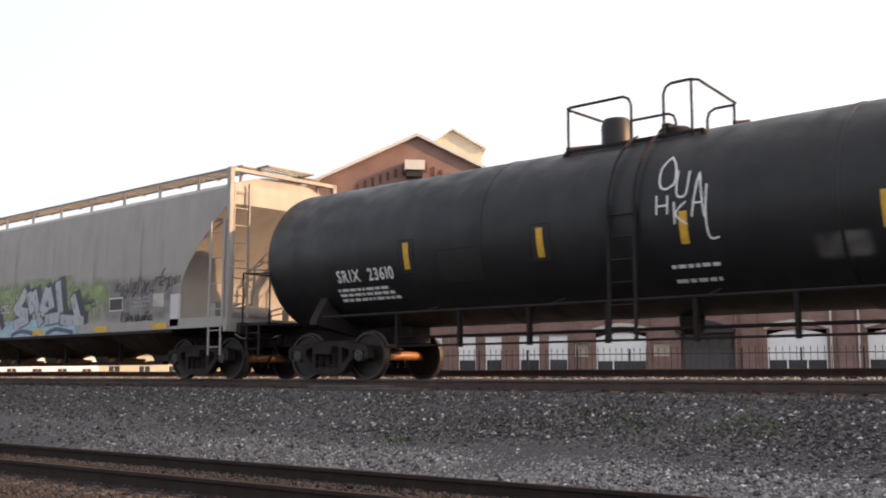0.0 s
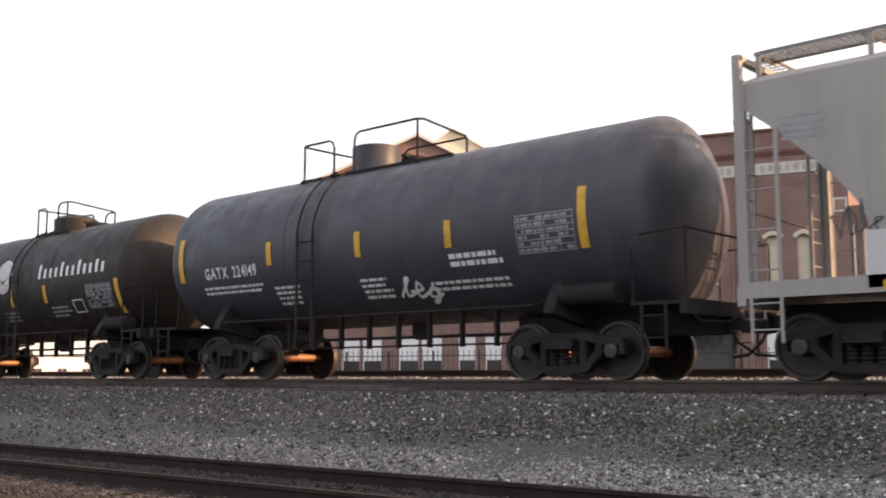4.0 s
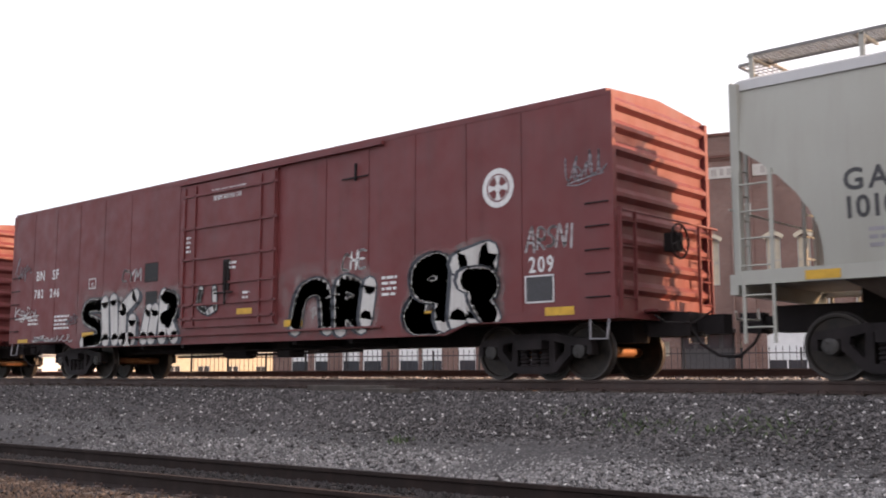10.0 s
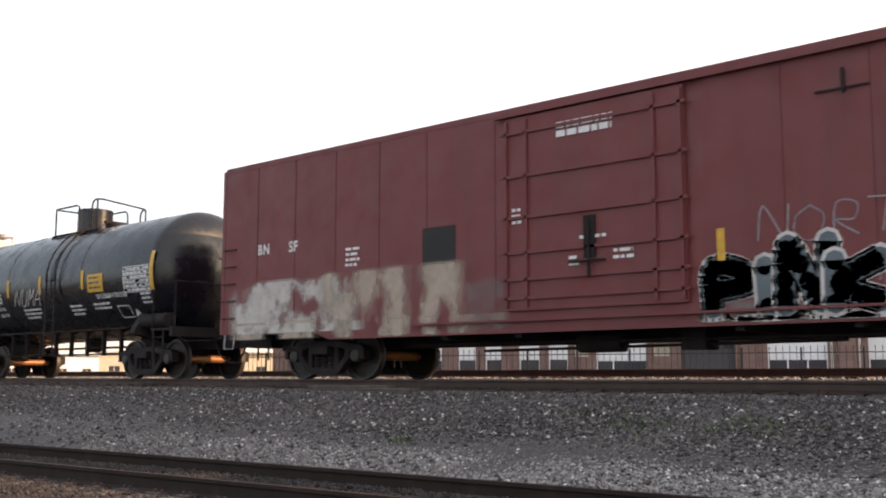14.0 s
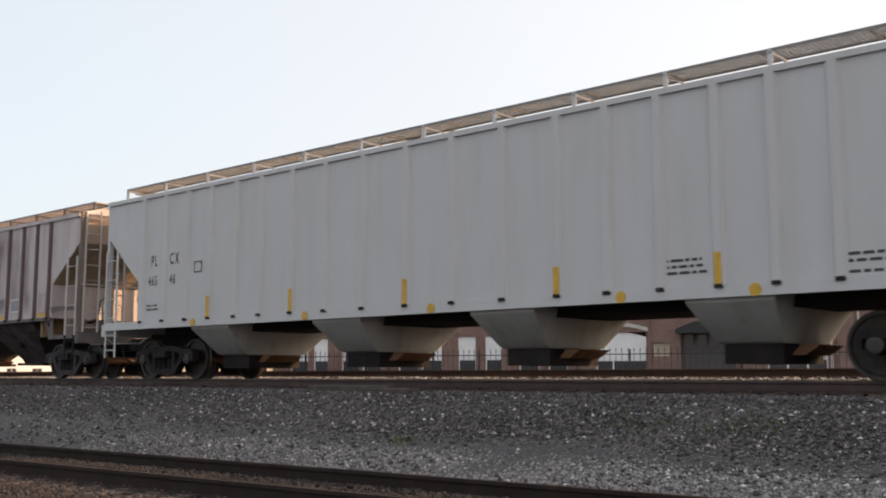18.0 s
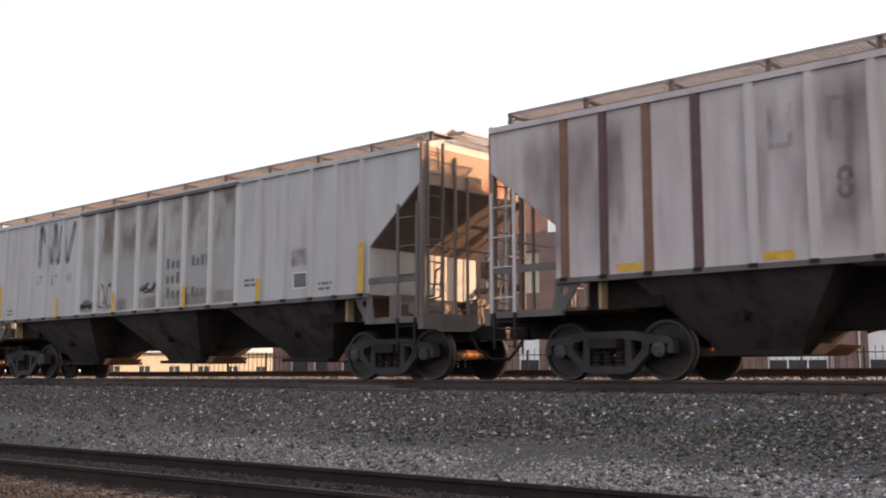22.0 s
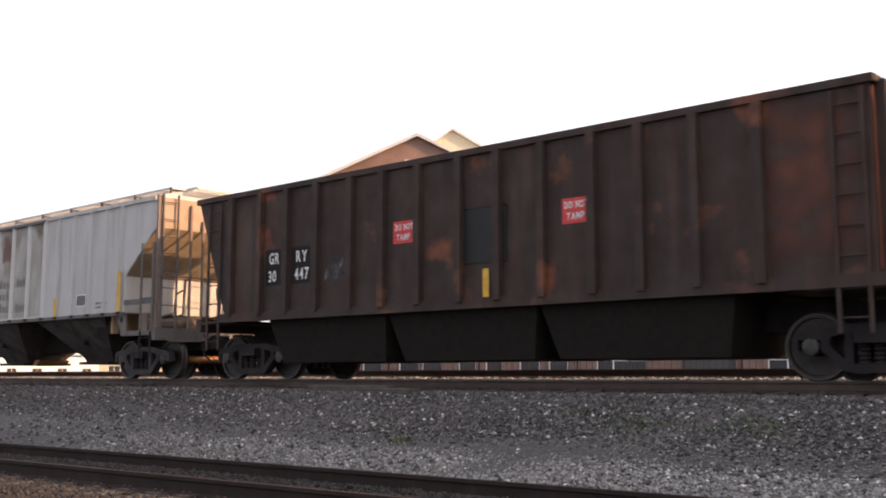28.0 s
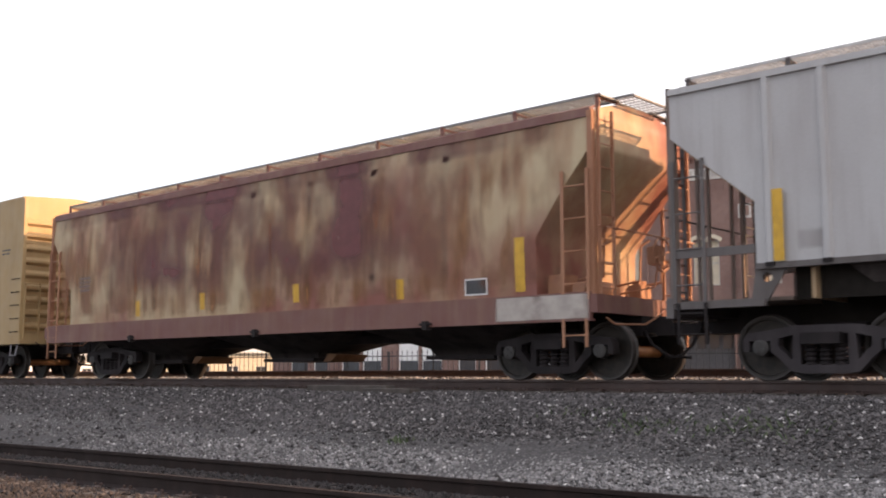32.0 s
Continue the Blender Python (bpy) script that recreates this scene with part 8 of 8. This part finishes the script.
# garage door with a dark arched canopy
bm = bm_()
box(bm, 3.52, 6.51, 0.1, 0.2, 0.0, 2.75 + G)
gd = part("garage_door", bm, flat("dark weathered door", (0.09, 0.085, 0.09), 0.7), works, "dark garage door", smooth=0)
bm = bm_()
for i in range(4):
    x = 3.7 + i * 0.72
    box(bm, x, x + 0.5, 0.06, 0.1, 1.6 + G, 2.4 + G)
part("door_panes", bm, M_GLASSDK, gd, smooth=0)
bm = bm_()
prism(bm, arch_poly(3.4, 6.63, 2.45 + G, 3.15 + G, 0.5), -1.1, -0.15)
part("canopy", bm, M_IRON, works, "dark arched canopy")
for x in (-23.2, -19.2, -10.95, -7.0, -2.6, 1.75, 6.6, 11.6, 13.0, 17.6):
    bm = bm_()
    tube(bm, [(x, -0.3, 0), (x, -0.3, 8.8)], 0.06, 8)
    part("downpipe", bm, M_TRIM if x > 11 else M_BRICK, works)

# gabled hall behind
hall = building("gabled_hall", "red brick gabled hall with a pale metal roof", pose(-50.25, 38.95, -0.8, 0, 0, 47))
HZ = 17.37 + 0.8
bm = bm_()
hw, hs = 9.6, 0.478
prism(bm, [(-hw, 0), (hw, 0), (hw, HZ - hw * hs), (0, HZ), (-hw, HZ - hw * hs)], 0, 30)
part("wall", bm, M_BRICK, hall, smooth=0)
for s in (-1, 1):
    bm = bm_()
    prism(bm, [(0, HZ + 0.02), (0, HZ + 0.25), (s * (hw + 0.5), HZ + 0.25 - (hw + 0.5) * hs), (s * (hw + 0.5), HZ + 0.02 - (hw + 0.5) * hs)], -0.35, 30.3)
    part("roof_slope", bm, M_METALROOF, hall, smooth=0)
bm = bm_()
for i in range(17):
    x = -4.4 + i * 0.55
    box(bm, x, x + 0.2, -0.07, 0.0, HZ - 2.4 - abs(x) * 0.4, HZ - 1.75 - abs(x) * 0.4)
part("brick_corbels", bm, flat("dark corbel brick", (0.11, 0.05, 0.04), 0.9), hall, smooth=0)
bm = bm_()
prism(bm, [(-0.94, 15.45 + 0.8), (0.5, 15.45 + 0.8), (0.5, 14.75 + 0.8), (-0.94, 14.75 + 0.8)], -1.1, 0.0)
part("vent_hood", bm, M_METALROOF, hall, "pale metal vent hood", smooth=0)
bm = bm_()
box(bm, -0.8, 0.36, -0.95, -0.02, 14.3 + 0.8, 14.75 + 0.8)
part("vent_duct", bm, M_IRON, hall, smooth=0)

loft_house = building("cream_gabled_building", "cream rendered gabled building with a pale roof", pose(-61.18, 55.34, -0.8, 0, 0, 47))
KZ = 22.55 + 0.8
bm = bm_()
prism(bm, [(-3.4, 0), (2.75, 0), (2.75, KZ - 1.6), (0, KZ), (-3.4, KZ - 2.6)], 0, 26)
part("wall", bm, M_CREAM, loft_house, smooth=0)
for s, w, dz in ((-1, 3.7, 2.85), (1, 3.1, 1.8)):
    bm = bm_()
    prism(bm, [(0, KZ + 0.03), (0, KZ + 0.22), (s * w, KZ + 0.22 - dz), (s * w, KZ + 0.03 - dz)], -0.4, 26.4)
    part("roof_slope", bm, M_METALROOF, loft_house, smooth=0)

# iron railings before the works
fence = new("iron_fence")
fence.matrix_world = FAC @ pose(0, -5.0, 0.15)
tagged(fence, "black iron fence with spear-topped pickets", "fence")
bm = bm_()
box(bm, -0.013, 0.013, -0.013, 0.013, 0, 1.85)
prism(bm, [(-0.03, 1.85), (0.03, 1.85), (0, 2.05)], -0.012, 0.012)
ME_PICKET = mesh_of("picket", bm, M_IRON, 0)
for i in range(150):
    p = new("picket", ME_PICKET)
    p.parent, p.matrix_local = fence, pose(-27 + i * 0.33, 0, 0)
for z in (0.25, 1.65):
    bm = bm_()
    box(bm, -27, 22.5, -0.02, 0.02, z, z + 0.05)
    part("fence_rail", bm, M_IRON, fence, smooth=0)
for i in range(18):
    bm = bm_()
    box(bm, -0.045, 0.045, -0.045, 0.045, 0, 1.95)
    o = part("fence_post", bm, M_IRON, fence, smooth=0)
    o.matrix_local = pose(-27.2 + i * 2.9, 0.02, 0)

# sunlit houses further down the line
def hip_house(label, x, y, w, d, eave, top, rot, wall, roof, n):
    """A small house with a flat-topped hip roof, far down the line."""
    b = building("far_house", label, pose(x, y, -0.9, 0, 0, rot))
    bm = bm_()
    wall_with_holes(bm, -w / 2, w / 2, 0, eave, [(-w / 2 + w * (i + 0.3) / n, -w / 2 + w * (i + 0.7) / n, 1.0, 2.3) for i in range(n)], 0, 0.3)
    box(bm, -w / 2, w / 2, d - 0.3, d, 0, eave)
    for s in (-w / 2, w / 2 - 0.3):
        box(bm, s, s + 0.3, 0.3, d - 0.3, 0, eave)
    part("wall", bm, wall, b, smooth=0)
    for i in range(n):
        window(b, -w / 2 + w * (i + 0.3) / n, -w / 2 + w * (i + 0.7) / n, 1.0, 2.3, 2, 1, y=0.1)
    bm = bm_()
    rings = [[bm.verts.new(p) for p in ((-w / 2 - o + k, -o + k, z), (w / 2 + o - k, -o + k, z), (w / 2 + o - k, d + o - k, z), (-w / 2 - o + k, d + o - k, z))] for o, k, z in ((0.5, 0, eave), (0.5, 0, eave + 0.15), (0.5, d * 0.4, top), (0.5, d * 0.4 + 0.05, top + 0.1))]
    for A, B in zip(rings, rings[1:]):
        for q in range(4):
            bm.faces.new((A[q], A[(q + 1) % 4], B[(q + 1) % 4], B[q]))
    bm.faces.new(rings[0][::-1])
    bm.faces.new(rings[-1])
    part("roof", bm, roof, b, smooth=0)
    bm = bm_()
    box(bm, -w * 0.3, w * 0.3, d * 0.42, d * 0.58, top, top + 0.4)
    part("roof_curb", bm, wall, b, smooth=0)
    return b


hip_house("long cream building in low sun far down the line", -112.0, 74.0, 42, 12, 4.0, 6.3, 57, M_CREAM, M_METALROOF, 11)
hip_house("long white building in low sun beyond the cream one", -172.0, 82.0, 46, 12, 4.6, 7.4, 64, M_PANEL, M_METALROOF, 11)
# long red flat wagon bed standing far down the line
wagon = new("flat_trailer")
wagon.matrix_world = pose(-72.0, 21.0, -0.58, 0, 0, 12)
tagged(wagon, "low red flat trailer parked beyond the tracks", "trailer")
bm = bm_()
box(bm, -9, 9, -1.1, 1.1, 0.6, 0.95)
part("bed", bm, flat("sun-bleached red paint", (0.32, 0.12, 0.1), 0.8), wagon)
for x in (-6.5, -5.2, 5.2, 6.5):
    bm = bm_()
    lathe(bm, [(-1.1, 0.2), (-1.1, 0.45), (-0.8, 0.45), (-0.8, 0.2)], 16, "y", (x, 0, 0.1))
    part("wheel", bm, M_IRON, wagon)

# wooded hill behind the works
def hill():
    bm = bm_()
    g = []
    for i in range(41):
        row = []
        for j in range(13):
            x, y = -120 + i * 9, 170 + j * 16
            prof = math.sin(min(1, j / 8) * math.pi / 2)
            row.append(bm.verts.new((x, y, -2 + prof * (46 + 12 * noise.noise((x * 0.012, 0.3, 0)) + 0.12 * (x + 120)))))
        g.append(row)
    for i in range(40):
        for j in range(12):
            bm.faces.new((g[i][j], g[i + 1][j], g[i + 1][j + 1], g[i][j + 1]))
    ob = part("wooded_hill", bm, flat("hazy hill grass", (0.1, 0.13, 0.08), 0.95, 0, 0.3, 0.05))
    return tagged(ob, "hazy green wooded hill behind the buildings", "hill", kind="structure")


hill()


def foliage(count, seed):
    """Leaf clumps of a far wood, strewn over the hillside."""
    g = np.random.default_rng(seed)
    x = -60 + 240 * g.random(count)
    j = 12 * g.random(count) ** 0.7
    y = 170 + j * 16
    z = np.array([-2 + math.sin(min(1, b / 8) * math.pi / 2) * (46 + 12 * noise.noise((a * 0.012, 0.3, 0)) + 0.12 * (a + 120)) for a, b in zip(x, j)])
    z = z + 5 * g.random(count)
    s = 0.8 + 1.4 * g.random(count)
    d = g.normal(size=(count, 4, 3))
    d /= np.linalg.norm(d, axis=2)[:, :, None]
    v = d * s[:, None, None] + np.stack([x, y, z], -1)[:, None]
    f = (np.array([(0, 1, 2), (0, 2, 3), (0, 3, 1), (1, 3, 2)])[None] + 4 * np.arange(count)[:, None, None]).reshape(-1, 3)
    me = bpy.data.meshes.new("far_trees")
    me.from_pydata(v.reshape(-1, 3).tolist(), [], f.tolist())
    me.materials.append(varied("far leaves", (0.05, 0.075, 0.035), (0.12, 0.15, 0.07), 0.9))
    return tagged(new("far_trees", me), "far deciduous trees on the hillside", "trees", kind="stuff")


foliage(26000, 4)


# ---- motion ----
def motions():
    """Rolls the train: each car along the line, each wheelset about its axle."""
    for car, x0 in CARS:
        walk(car, [(t, pose(x0 + s, 0, 0)) for t, s in enumerate(ROLLED)])
    times = [i / 15 for i in range(481)]
    turn = [math.degrees(np.interp(t, range(33), ROLLED) / RW) for t in times]
    for w, x in WHEELSETS:
        walk(w, [(t, pose(x, 0, RW, 0, a, 0)) for t, a in zip(times, turn)])


motions()
